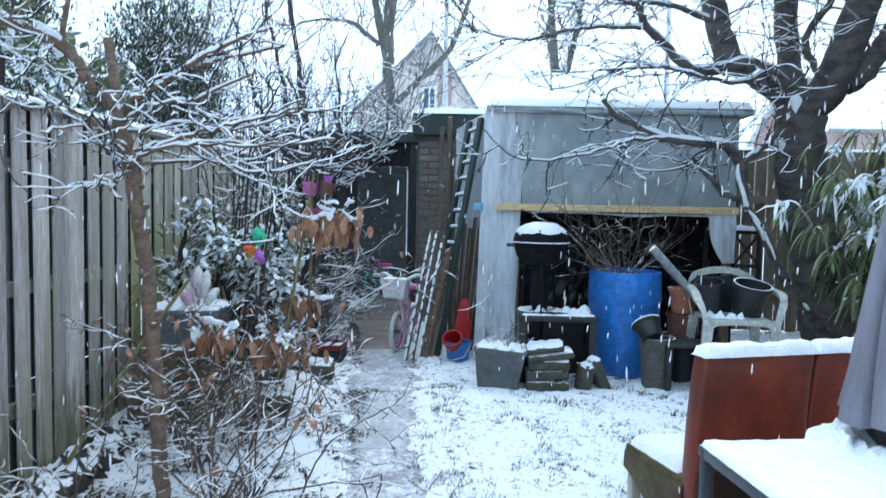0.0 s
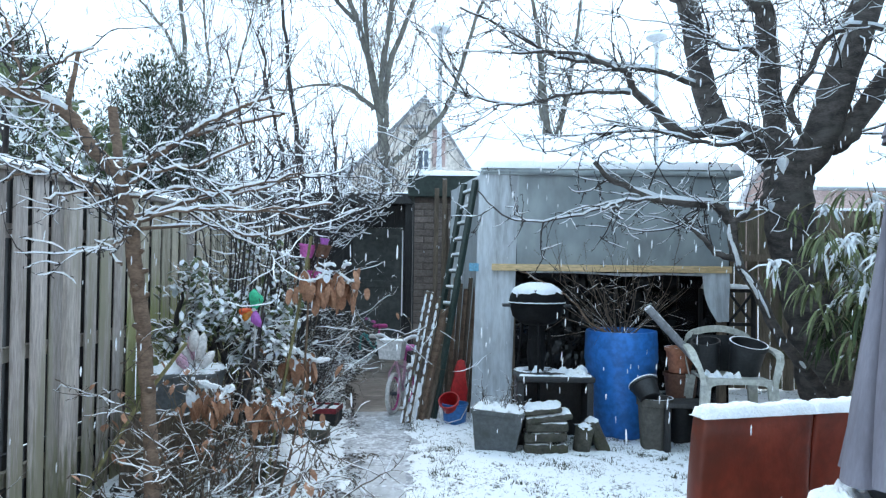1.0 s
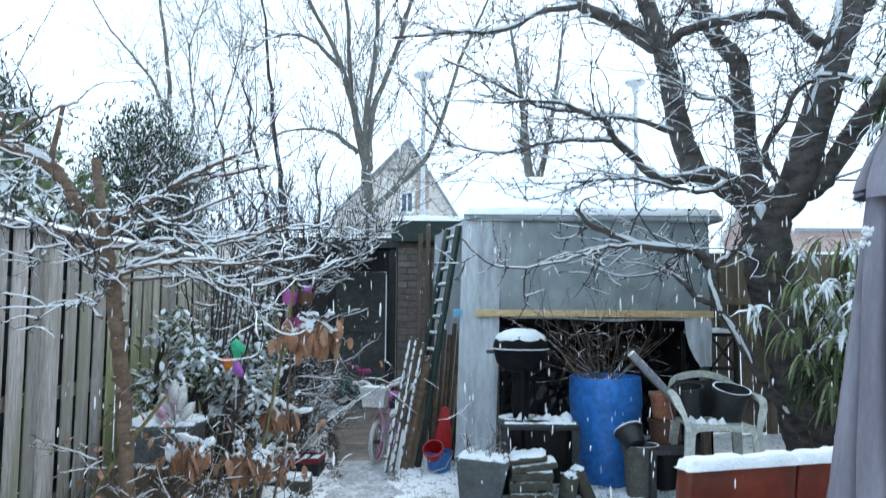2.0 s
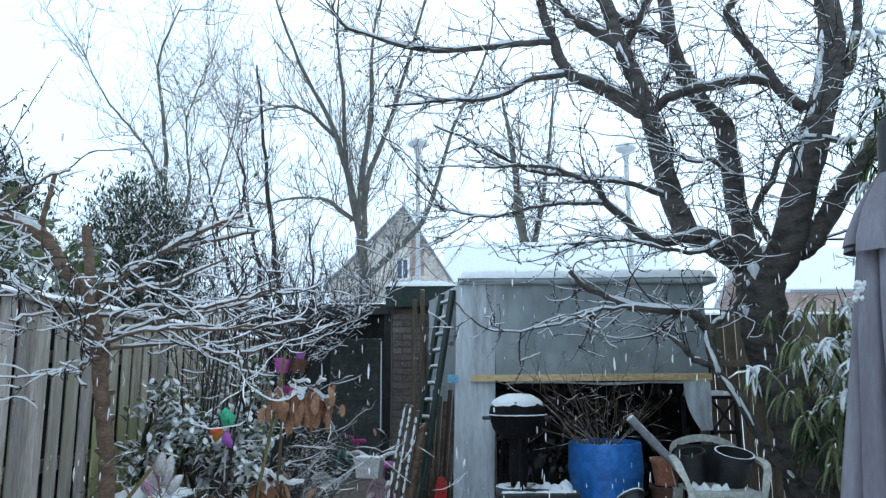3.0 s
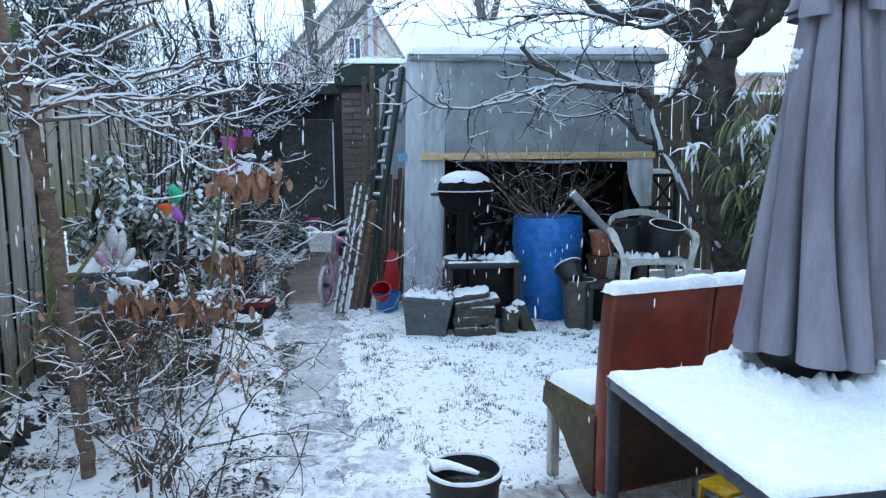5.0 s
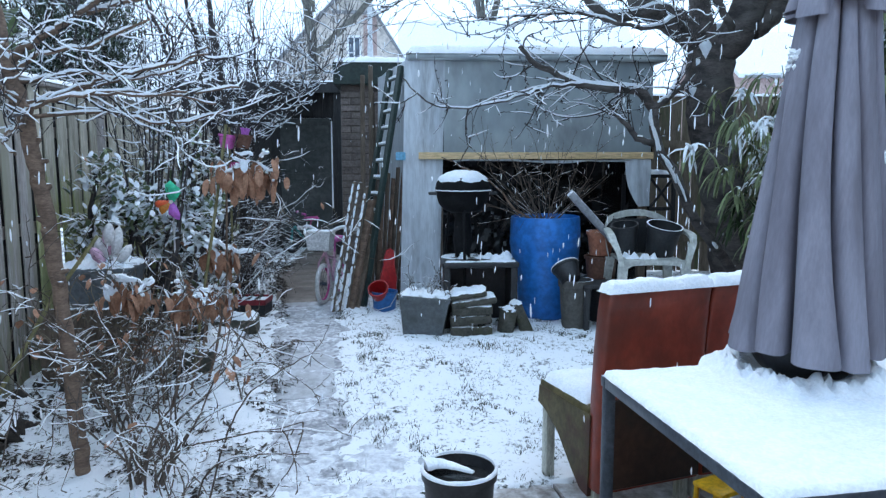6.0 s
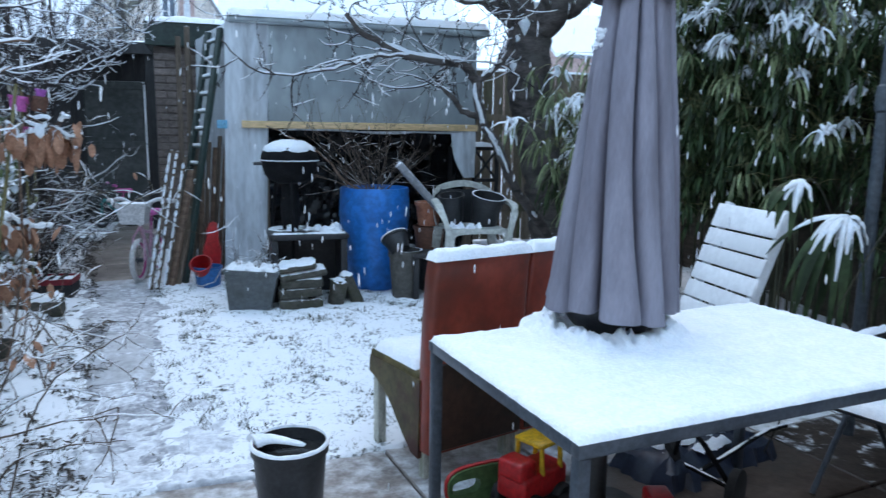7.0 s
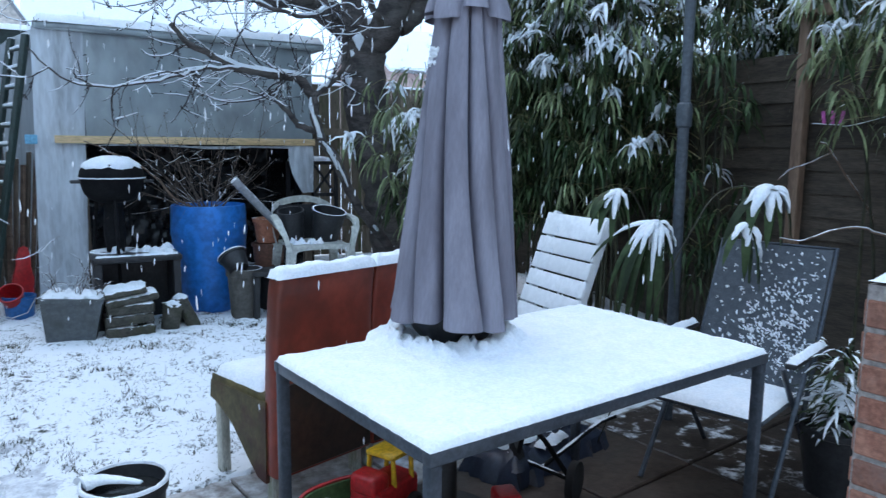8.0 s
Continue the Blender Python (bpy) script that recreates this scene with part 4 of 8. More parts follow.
def build_umbrella():
    base = pose(1.325, 2.27, 0, 0, 2.3, 0)
    root = thing("garden_umbrella", base, "closed grey-mauve canvas garden umbrella dusted with snow", "umbrella")
    g = Geo()
    g.lathe([(0.0, 0.0), (0.25, 0.0), (0.25, 0.04), (0.22, 0.06), (0.05, 0.08), (0.04, 0.3), (0.0, 0.3)], 28)
    part("base", g, "black_plastic", root, "round black base")
    g = Geo()
    g.lathe([(0.0, 0.25), (0.022, 0.25), (0.022, 2.28), (0.0, 2.28)], 14)
    part("pole", g, "black_metal", root)
    g = Geo()
    g.lathe([(0.0, 2.14), (0.036, 2.14), (0.038, 2.27), (0.030, 2.30), (0.036, 2.32), (0.028, 2.345), (0.0, 2.35)], 16)
    part("finial", g, "black_plastic", root)
    g = Geo()
    g.lathe([(0.0, 0.775), (0.09, 0.775), (0.11, 0.80), (0.10, 0.86), (0.05, 0.90), (0.0, 0.9)], 18)
    part("collar", g, "black_plastic", root, "black collar at the table hole")

    def panels(rows, edges, push, hem, deep, m=16):
        """Draped cloth: broad panels between creases that run slanting up the cloth. Edges in degrees from the front, at the hem and at the top."""
        g = Geo()
        vs, fs = [], []
        count = len(edges)
        for r, z, f in rows:
            cuts = [b + (t - b) * f + 3.0 * math.sin(z * 4.1 + 1.9 * i) for i, (b, t) in enumerate(edges)]
            cuts.append(cuts[0] + 360)
            for i in range(count):
                for k in range(m):
                    v = k / (m - 1)
                    bulge = math.sqrt(max(0.0, 1 - abs(2 * v - 1) ** 4.0))
                    a = radians(-120 + cuts[i] + (cuts[i + 1] - cuts[i]) * (0.02 + 0.96 * v))
                    rad = r * (1 + (push[i] - 1) * (1 - 0.6 * f)) * (1 - deep * (1 - 0.3 * f) * (1 - bulge))
                    rad += 0.005 * noise.noise(Vector((math.cos(a) * 4, math.sin(a) * 4, z * 2.5)))
                    drop = hem[i] * max(0.0, 1 - 3 * f) + 0.010 * (1 - bulge) * max(0.0, 1 - 4 * f)
                    vs.append(Vector((rad * math.cos(a), rad * math.sin(a), z + drop)))
        n = count * m
        for j in range(len(rows) - 1):
            for k in range(n):
                k2 = (k + 1) % n
                fs.append((j * n + k, j * n + k2, (j + 1) * n + k2, (j + 1) * n + k))
        g.add(vs, fs)
        return g

    rows = []
    for j in range(25):
        u = j / 24
        z = 0.850 + (2.04 - 0.850) * u
        r = 0.264 - 0.178 * u + 0.022 * u * u
        rows.append((r, z, u))
    rows.append((0.05, 2.10, 1.0))
    edges = ((-95, -110), (-40, -85), (-14, -30), (25, -2), (59, 24), (95, 68), (135, 115), (175, 160), (220, 205))
    canopy = part("canopy", panels(rows, edges, (0.90, 0.94, 1.12, 0.93, 0.88, 1.0, 0.95, 1.03, 0.97), (-0.014, 0.010, 0.0, -0.018, 0.008, -0.014, 0.0, -0.018, 0.0), 0.36), "canvas", root, smooth=60)
    cap_edges = ((-100, -100), (-52, -60), (-8, -12), (30, 24), (75, 70), (125, 125), (170, 170), (215, 215))
    g = panels([(0.160, 1.925, 0.0), (0.150, 1.965, 0.2), (0.118, 2.04, 0.5), (0.078, 2.11, 0.8), (0.040, 2.165, 1.0)], cap_edges, (1.0, 1.06, 0.97, 1.05, 0.98, 1.03, 0.97, 1.02), (0.0, -0.03, 0.01, -0.02, 0.005, -0.02, 0.0, -0.01), 0.24)
    part("vent_cap", g, "canvas", canopy, smooth=60)
    # added black skirt that stands in for the shade inside the hem
    g = Geo()
    g.lathe([(0.120, 0.760), (0.150, 0.790), (0.178, 0.84), (0.185, 0.93)], 36)
    for i, p in enumerate(g.v):
        q = Vector(p)
        k = 1 + 0.16 * noise.noise(Vector((math.atan2(q.y, q.x) * 2.2, q.z * 3, 5)))
        g.v[i] = (q.x * k, q.y * k, q.z)
    part("lining", g, "black_plastic", canopy, "black skirt added for the shade under the hem", smooth=60)
    g = Geo()
    rng = random.Random(12)

    def clot(turn, z, size):
        u = (z - 0.862) / 1.178
        r = (0.246 - 0.146 * u) * 0.985
        a = radians(-120 + turn)
        p = Vector((r * math.cos(a), r * math.sin(a), z))
        g.tube([p + Vector((0, 0, 0.7 * size * (j - 1))) + any_way(rng) * size * 0.2 for j in range(3)], [size * 0.5, size, size * 0.45], 6)

    for _ in range(16):
        clot(rng.gauss(-60, 6), rng.gauss(1.79, 0.026), rng.uniform(0.010, 0.016))
    part("snow", g, "snow", root, "small clots of snow caught in the folds", "stuff", smooth=60)


def build_red_chair(m, label):
    """Upholstered dining chair left outside: back to the table, skirted to the floor. Local y runs from the back to the seat front."""
    root = thing("dining_chair", m, label, "chair", "chairs at the garden table")
    w = 0.50
    g = Geo()
    vs = []
    rows = [(0.13, 0.0, 1.0), (0.30, 0.0, 1.0), (0.50, -0.004, 1.0), (0.70, -0.015, 1.0), (0.88, -0.032, 0.995), (0.945, -0.042, 0.985), (0.962, -0.046, 0.95)]
    ring = []
    for k in range(28):
        a = 2 * math.pi * k / 28
        cx, cy = math.cos(a), math.sin(a)
        ring.append((math.copysign(abs(cx) ** 0.16, cx) * w / 2, math.copysign(abs(cy) ** 0.25, cy) * 0.045))
    for z, dy, s in rows:
        for x, y in ring:
            vs.append((x * s, y * (0.9 if z > 0.95 else 1) + dy + 0.006 * noise.noise(Vector((x * 5, z * 5, 1))), z))
    n = 28
    fs = []
    for j in range(len(rows) - 1):
        for k in range(n):
            k2 = (k + 1) % n
            fs.append((j * n + k, j * n + k2, (j + 1) * n + k2, (j + 1) * n + k))
    fs.append(tuple(reversed(range(n))))
    fs.append(tuple((len(rows) - 1) * n + k for k in range(n)))
    g.add(vs, fs)
    part("backrest", g, "red_leather", root, "red-brown leather, stained and wet", smooth=50)
    g = Geo()
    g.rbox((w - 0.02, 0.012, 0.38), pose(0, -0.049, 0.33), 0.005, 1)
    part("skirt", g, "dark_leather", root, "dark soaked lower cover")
    g = Geo()
    g.rbox((w, 0.43, 0.09), pose(0, 0.25, 0.425), 0.02, 3)
    part("seat", g, "mossy_leather", root)
    for sx in (-1, 1):
        g = Geo()
        x = sx * (w / 2 - 0.006)
        prof = [(0.02, 0.44), (0.45, 0.44), (0.46, 0.36), (0.40, 0.345), (0.28, 0.28), (0.17, 0.17), (0.09, 0.10), (0.03, 0.09)]
        outer = [Vector((x + sx * 0.012, y, z)) for y, z in prof]
        inner = [Vector((x - sx * 0.012, y, z)) for y, z in prof]
        k = len(prof)
        faces = [tuple(range(k)), tuple(reversed(range(k, 2 * k)))] + [(i, k + i, k + (i + 1) % k, (i + 1) % k) for i in range(k)]
        g.add(outer + inner, faces)
        part("side_cover", g, "mossy_leather", root, "green with moss", smooth=20)
        for y, top in ((0.43, 0.38), (0.03, 0.14)):
            g = Geo()
            g.rbox((0.045, 0.045, top), pose(sx * (w / 2 - 0.035), y, top / 2), 0.005, 2)
            part("leg", g, "pale_wood", root, "pale wooden leg")
    g = Geo()
    g.pad(w - 0.01, 0.38, 0.05, pose(0, 0.26, 0.468), 0.025, 0.008, seed=5)
    part("snow", g, "snow", root, "cushion of snow on the seat", smooth=80)
    g = Geo()
    g.pad(w + 0.01, 0.105, 0.05, pose(0, -0.046, 0.957), 0.017, 0.012, seed=7)
    part("snow", g, "snow", root, "roll of snow on the back", smooth=80)
    return root


def build_slat_chair():
    """Reclining slatted chair, seen over the table."""
    m = pose(2.215, 3.02, 0.02, 0, 0, 86)
    root = thing("slatted_chair", m, "white wooden slatted reclining garden chair", "chair", "chairs at the garden table")
    tilt = 20
    back = pose(0, -0.10, 0.40, tilt, 0, 0)
    for k in range(7):
        g = Geo()
        h = 0.125 if k == 6 else 0.088
        g.rbox((0.515, 0.022, h), back @ pose(0, 0, 0.06 + k * 0.098 + (0.02 if k == 6 else 0)), 0.006, 2)
        part("slat", g, "white_paint", root)
    for sx in (-1, 1):
        g = Geo()
        g.rbox((0.03, 0.045, 0.78), back @ pose(sx * 0.225, -0.034, 0.36), 0.006, 2)
        part("back_rail", g, "white_paint", root)
        g = Geo()
        g.rbox((0.05, 0.50, 0.025), pose(sx * 0.31, 0.12, 0.62), 0.008, 2)
        part("armrest", g, "white_paint", root)
        for y in (-0.05, 0.36):
            g = Geo()
            g.rbox((0.035, 0.045, 0.63), pose(sx * 0.31, y, 0.295), 0.006, 2)
            part("leg", g, "white_paint", root)
    for k in range(5):
        g = Geo()
        g.rbox((0.56, 0.08, 0.02), pose(0, -0.02 + k * 0.095, 0.40 + 0.008 * k), 0.006, 2)
        part("slat", g, "white_paint", root)


def build_deck_chair():
    """Folding chair with a grey mesh back, at the short end of the table. Local -x faces the table."""
    m = pose(2.68, 2.04, 0, 0, 0, 17)
    root = thing("folding_chair", m, "dark grey mesh folding chair speckled with snow", "chair", "chairs at the garden table")
    back = pose(0.16, 0, 0.40, 0, 24, 0)
    g = wavy(0.50, 0.68, back @ pose(0, -0.25, 0.0, 0, 0, 90), 10, 12, 0.015, 3.0)
    part("backrest", g, "textile", root, smooth=70)
    rng = random.Random(61)
    g = Geo()
    for k in range(5200):
        y, z = rng.uniform(-0.24, 0.24), rng.uniform(0.02, 0.66)
        crowd = math.exp(-((y + 0.07) / 0.13) ** 2 - ((z - 0.24) / 0.19) ** 2)
        if rng.random() > 0.035 + 0.75 * crowd * (0.6 + 0.9 * noise.noise(Vector((y * 14, z * 14, 4)))):
            continue
        a, ln, w = rng.gauss(0.9, 0.5), rng.uniform(0.002, 0.012), rng.uniform(0.0024, 0.0058)
        sag = 0.015 * noise.noise(Vector((z * 3, y * 3, 3)))
        mid = Vector((-0.010 + sag, y, z))
        e = Vector((0, math.cos(a), math.sin(a))) * ln
        g.tube([back @ (mid - e), back @ (mid + Vector((-0.002, 0, 0)) + any_way(rng) * 0.002), back @ (mid + e)], [w * 0.5, w, w * 0.5], 5)
    part("snow", g, "snow", root, "flecks of snow caught in the mesh", "stuff", smooth=60)
    g = Geo()
    g.tube([back @ Vector((0.012, -0.26, -0.1)), back @ Vector((0.012, -0.26, 0.69)), back @ Vector((0.012, 0.26, 0.69)), back @ Vector((0.012, 0.26, -0.1))], 0.012, 8)
    part("back_frame", g, "steel", root, smooth=60)
    g = Geo()
    g.rbox((0.46, 0.48, 0.02), pose(-0.08, 0, 0.40), 0.008, 2)
    part("seat", g, "textile", root)
    g = Geo()
    g.pad(0.46, 0.47, 0.03, pose(-0.09, 0, 0.411), 0.03, 0.004, seed=9)
    part("snow", g, "snow", root, "thin sheet of snow on the seat", smooth=80)
    for sy in (-1, 1):
        g = Geo()
        g.rbox((0.44, 0.045, 0.022), pose(0.02, sy * 0.29, 0.62), 0.008, 2)
        arm = part("armrest", g, "black_plastic", root)
        s = Geo()
        s.pad(0.42, 0.045, 0.025, pose(0.02, sy * 0.29, 0.632), 0.015, 0.006)
        part("snow", s, "snow", arm, smooth=80)
        g = Geo()
        g.tube([(-0.30, sy * 0.27, 0.012), (0.14, sy * 0.27, 0.60)], 0.012, 8)
        part("leg", g, "steel", root, smooth=60)
        g = Geo()
        g.tube([(0.34, sy * 0.25, 0.012), (-0.16, sy * 0.25, 0.60)], 0.012, 8)
        part("leg", g, "steel", root, smooth=60)


def build_bucket():
    root = thing("bucket", pose(0.24, 2.63, 0), "black plastic bucket of water with a snowy rim", "bucket")
    g = Geo()
    g.lathe([(0.0, 0.0), (0.112, 0.0), (0.118, 0.012), (0.136, 0.262), (0.145, 0.266), (0.147, 0.30), (0.139, 0.302), (0.134, 0.26), (0.13, 0.24), (0.112, 0.02), (0.0, 0.016)], 40)
    part("body", g, "black_plastic", root, smooth=40)
    g = Geo()
    g.lathe([(0.0, 0.255), (0.132, 0.255)], 40)
    part("water", g, "water", root)
    g = Geo()
    for k in range(72):
        a0, a1 = 2 * math.pi * k / 72, 2 * math.pi * (k + 1) / 72
        h = 0.010 + 0.006 * noise.noise(Vector((math.cos(a0) * 4, math.sin(a0) * 4, 0)))
        h2 = 0.010 + 0.006 * noise.noise(Vector((math.cos(a1) * 4, math.sin(a1) * 4, 0)))
        vs = []
        for a, hh in ((a0, h), (a1, h2)):
            for r, z in ((0.135, 0.30), (0.137, 0.30 + hh), (0.146, 0.30 + hh * 0.9), (0.149, 0.297)):
                vs.append((r * math.cos(a), r * math.sin(a), z))
        g.add(vs, [(0, 4, 5, 1), (1, 5, 6, 2), (2, 6, 7, 3)])
    part("snow", g, "snow", root, "ring of snow on the rim", "stuff", smooth=70)
    g = Geo()
    lie = curve([Vector((-0.138, 0.045, 0.288)), Vector((-0.09, 0.062, 0.287)), Vector((-0.03, 0.05, 0.285)), Vector((0.055, -0.005, 0.280))], 5)
    n = len(lie) - 1
    g.drift(lie, [0.095 * (1 - 0.78 * (k / n) ** 1.3) * (1 + 0.12 * noise.noise(Vector((k * 0.7, 3, 3)))) for k in range(n + 1)], [0.034 * (1 - 0.75 * k / n) * (1 + 0.2 * noise.noise(Vector((k * 0.8, 9, 1)))) for k in range(n + 1)], 11)
    part("floating_lid", g, "snow", root, "snow-covered piece lying across the bucket", smooth=60)


def build_toys():
    root = thing("toy_truck", pose(1.16, 2.45, 0, 0, 0, 25), "red plastic toy truck with a yellow cab frame", "toy")
    g = Geo()
    g.rbox((0.26, 0.15, 0.11), pose(0, 0, 0.12), 0.02, 3)
    g.rbox((0.10, 0.13, 0.08), pose(-0.09, 0, 0.19), 0.02, 3)
    part("body", g, "red", root)
    g = Geo()
    for sx in (-0.02, 0.09):
        g.tube([(sx, -0.065, 0.16), (sx, -0.06, 0.27), (sx, 0.06, 0.27), (sx, 0.065, 0.16)], 0.011, 7)
    g.rbox((0.14, 0.14, 0.02), pose(0.035, 0, 0.275), 0.008, 2)
    part("cab_frame", g, "yellow", root)
    for sx in (-0.08, 0.08):
        for sy in (-1, 1):
            g = Geo()
            g.lathe([(0.0, -0.02), (0.045, -0.02), (0.052, -0.012), (0.052, 0.012), (0.045, 0.02), (0.0, 0.02)], 18, pose(sx, sy * 0.085, 0.052, 90, 0, 0))
            part("wheel", g, "rubber", root)
    root = thing("toy_board", pose(0.98, 2.56, 0, 0, 0, 10), "green plastic toy board with a red rim and hand hole", "toy")
    g = Geo()
    ring = []
    for k in range(40):
        a = 2 * math.pi * k / 40
        ring.append((math.copysign(abs(math.cos(a)) ** 0.6, math.cos(a)), math.copysign(abs(math.sin(a)) ** 0.7, math.sin(a))))
    vs, fs = [], []
    for y in (-0.02, 0.02):
        for s, ox in ((1.0, 0), (0.42, -0.07)):
            for cx, cz in ring:
                vs.append((0.15 * cx * s + ox, y, 0.075 + 0.072 * cz * s))
    for k in range(40):
        k2 = (k + 1) % 40
        fs += [(k, k2, 40 + k2, 40 + k), (80 + k2, 80 + k, 120 + k, 120 + k2), (k2, k, 80 + k, 80 + k2), (40 + k, 40 + k2, 120 + k2, 120 + k)]
    g.add(vs, fs)
    part("panel", g, "toy_green", root, smooth=40)
    g = Geo()
    g.tube([(0.152 * cx, 0, 0.076 + 0.074 * cz) for cx, cz in ring] + [(0.152, 0, 0.076)], 0.009, 6, cap=False)
    part("rim", g, "red", root, smooth=60)
    root = thing("toy_digger", pose(1.42, 2.02, 0, 0, 0, -15), "blue and yellow plastic toy digger under the table", "toy")
    g = Geo()
    g.rbox((0.20, 0.13, 0.09), pose(0, 0, 0.12), 0.02, 3)
    part("body", g, "toy_blue", root)
    g = Geo()
    g.rbox((0.24, 0.15, 0.045), pose(0, 0, 0.055), 0.02, 3)
    part("chassis", g, "yellow", root)
    g = Geo()
    g.rbox((0.09, 0.11, 0.09), pose(0.02, 0, 0.20), 0.015, 3)
    part("cab", g, "red", root)
    root = thing("trolley", pose(1.92, 2.20, 0, 0, 0, 20), "black folding trolley lying on the wet slabs", "trolley")
    for k, (x, y) in enumerate(((0, 0), (0.04, 0.34))):
        g = Geo()
        g.lathe([(0.0, -0.022), (0.06, -0.022), (0.085, -0.016), (0.085, 0.016), (0.06, 0.022), (0.0, 0.022)], 24, pose(x, y, 0.086, 90, 0, 12 + 50 * k))
        part("wheel", g, "rubber", root)
    g = Geo()
    g.tube([(0, 0, 0.086), (0.04, 0.34, 0.086)], 0.01, 7)
    g.tube([(0, 0.02, 0.09), (-0.16, 0.05, 0.30), (-0.10, 0.18, 0.33), (0.02, 0.3, 0.10)], 0.011, 7)
    g.tube([(0.02, 0.17, 0.09), (0.40, 0.10, 0.20), (0.52, 0.08, 0.20)], 0.011, 7)
    part("frame", g, "black_metal", root, smooth=60)
    root = thing("folded_cover", pose(2.05, 2.62, 0), "crumpled dark plastic cover with melting snow", "cover")
    g = Geo()
    g.pad(0.75, 0.36, 0.13, pose(0, 0, 0, 0, 0, 15), 0.03, 0.06, seed=11)
    part("sheet", g, "navy", root, smooth=40)
    g = Geo()
    for x, y, w, d in ((-0.12, 0.0, 0.30, 0.14), (0.14, 0.06, 0.24, 0.10), (0.0, -0.10, 0.20, 0.07)):
        g.pad(w, d, 0.03, pose(x, y, 0.115, 0, 0, 15), 0.02, 0.03, seed=x * 9)
    part("snow", g, "snow", root, smooth=60)
    root = thing("plant_pot", pose(2.98, 1.72, 0), "black plastic pot with a frosted grey-leaved plant", "plant pot")
    g = Geo()
    g.lathe([(0.0, 0), (0.12, 0), (0.155, 0.27), (0.165, 0.275), (0.165, 0.30), (0.15, 0.30), (0.145, 0.26), (0.0, 0.25)], 28)
    part("pot", g, "black_plastic", root, smooth=40)
    rng = random.Random(21)
    lf, sn = Geo(), Geo()
    for _ in range(240):
        a = rng.uniform(0, 6.28)
        p = Vector((0.13 * rng.random() * math.cos(a), 0.13 * rng.random() * math.sin(a), 0.28 + rng.random() * 0.36))
        d = Vector((math.cos(a), math.sin(a), rng.uniform(0.0, 1.0)))
        lf.leaf(p, d, rng.uniform(0.08, 0.17), 0.014, 0.35, snow=sn if rng.random() < 0.4 else None)
    part("foliage", lf, "bamboo_leaf", root, kind="stuff", smooth=60)
    part("snow", sn, "snow", root, kind="stuff", smooth=60)


build_table()
build_umbrella()
build_red_chair(pose(1.035, 2.83, 0, 0, 0, 17), "red-brown leather dining chair, mossy and stained, with snow on top")
build_red_chair(pose(1.515, 2.9765, 0, 0, 0, 17), "red-brown leather dining chair standing half behind the umbrella")
build_slat_chair()
build_deck_chair()
build_bucket()
build_toys()


def build_pier():
    root = thing("brick_pier", pose(1.84, 0.79, 0, 0, 0, 8), "red brick garden pier with snow clinging to its edge", "pier", kind="structure")
    g = Geo()
    g.box((0.326, 0.326, 1.17), pose(0.0, 0.0, 0.585))
    part("core", g, "mortar", root)
    g = Geo()
    g.pad(0.33, 0.33, 0.03, pose(0, 0, 1.178), 0.03, 0.01)
    part("snow", g, "snow", root, smooth=80)
    g = Geo()
    rng = random.Random(31)
    for k in range(8):
        z = 0.12 + k * 0.14 + rng.uniform(-0.02, 0.02)
        g.tube([(-0.165, -0.165 + rng.uniform(0, 0.02), z + 0.02 * j) for j in range(4)], [0.004, 0.012, 0.010, 0.003], 6)
    part("snow", g, "snow", root, smooth=60)
    return root


pier = build_pier()


# ---- clutter before the shelter ----
B = 0.18


def build_drum():
    root = thing("plastic_drum", pose(1.216, 5.78, B), "tall blue plastic drum planted with bare twigs", "drum")
    g = Geo()
    g.lathe([(0.0, 0.0), (0.185, 0.0), (0.205, 0.02), (0.222, 0.10), (0.236, 0.18), (0.243, 0.20), (0.243, 0.22), (0.256, 0.32), (0.272, 0.46), (0.281, 0.58), (0.288, 0.60), (0.287, 0.63),
             (0.284, 0.72), (0.281, 0.80), (0.277, 0.826), (0.269, 0.830), (0.266, 0.77), (0.0, 0.765)], 44)
    part("body", g, "blue", root, smooth=40)
    g = Geo()
    g.pad(0.36, 0.36, 0.03, pose(0, 0, 0.766), 0.03, 0.02)
    part("soil", g, "soil", root, smooth=70)
    t = Tree(41, 0.3, 0.0011, 2, 0.6)
    for _ in range(26):
        a = t.rng.uniform(0, 6.28)
        p = Vector((0.17 * math.cos(a) * t.rng.random(), 0.17 * math.sin(a) * t.rng.random(), 0.76))
        d = Vector((math.cos(a) * 0.8, math.sin(a) * 0.5, t.rng.uniform(0.35, 1.2)))
        t.shoot(p, d, t.rng.uniform(0.4, 0.75), 0.0045, 2, 2, 0.02, 0.06)
    for x, z in ((-0.62, 0.42), (-0.5, 0.62), (-0.75, 0.30), (0.42, 0.42)):
        t.shoot((0, -0.05, 0.77), (x, -0.05, z), 0.75, 0.005, 1, 4, 0.0, 0.08)
    t.limb([(-0.02, -0.14, 0.78), (-0.28, -0.23, 0.90), (-0.43, -0.23, 1.07), (-0.65, -0.23, 1.21), (-0.86, -0.22, 1.305)], 0.009, 0.004, 6, 4, 0.012)
    part("branch", t.limbs[-1], "bark_brown", root, "dead branch leaning out, lined with snow", smooth=60)
    part("twig_mass", t.twigs, "red_twig", root, "dry brown twigs", "stuff", smooth=60)
    part("snow", t.snow, "snow", root, "", "stuff", smooth=60)


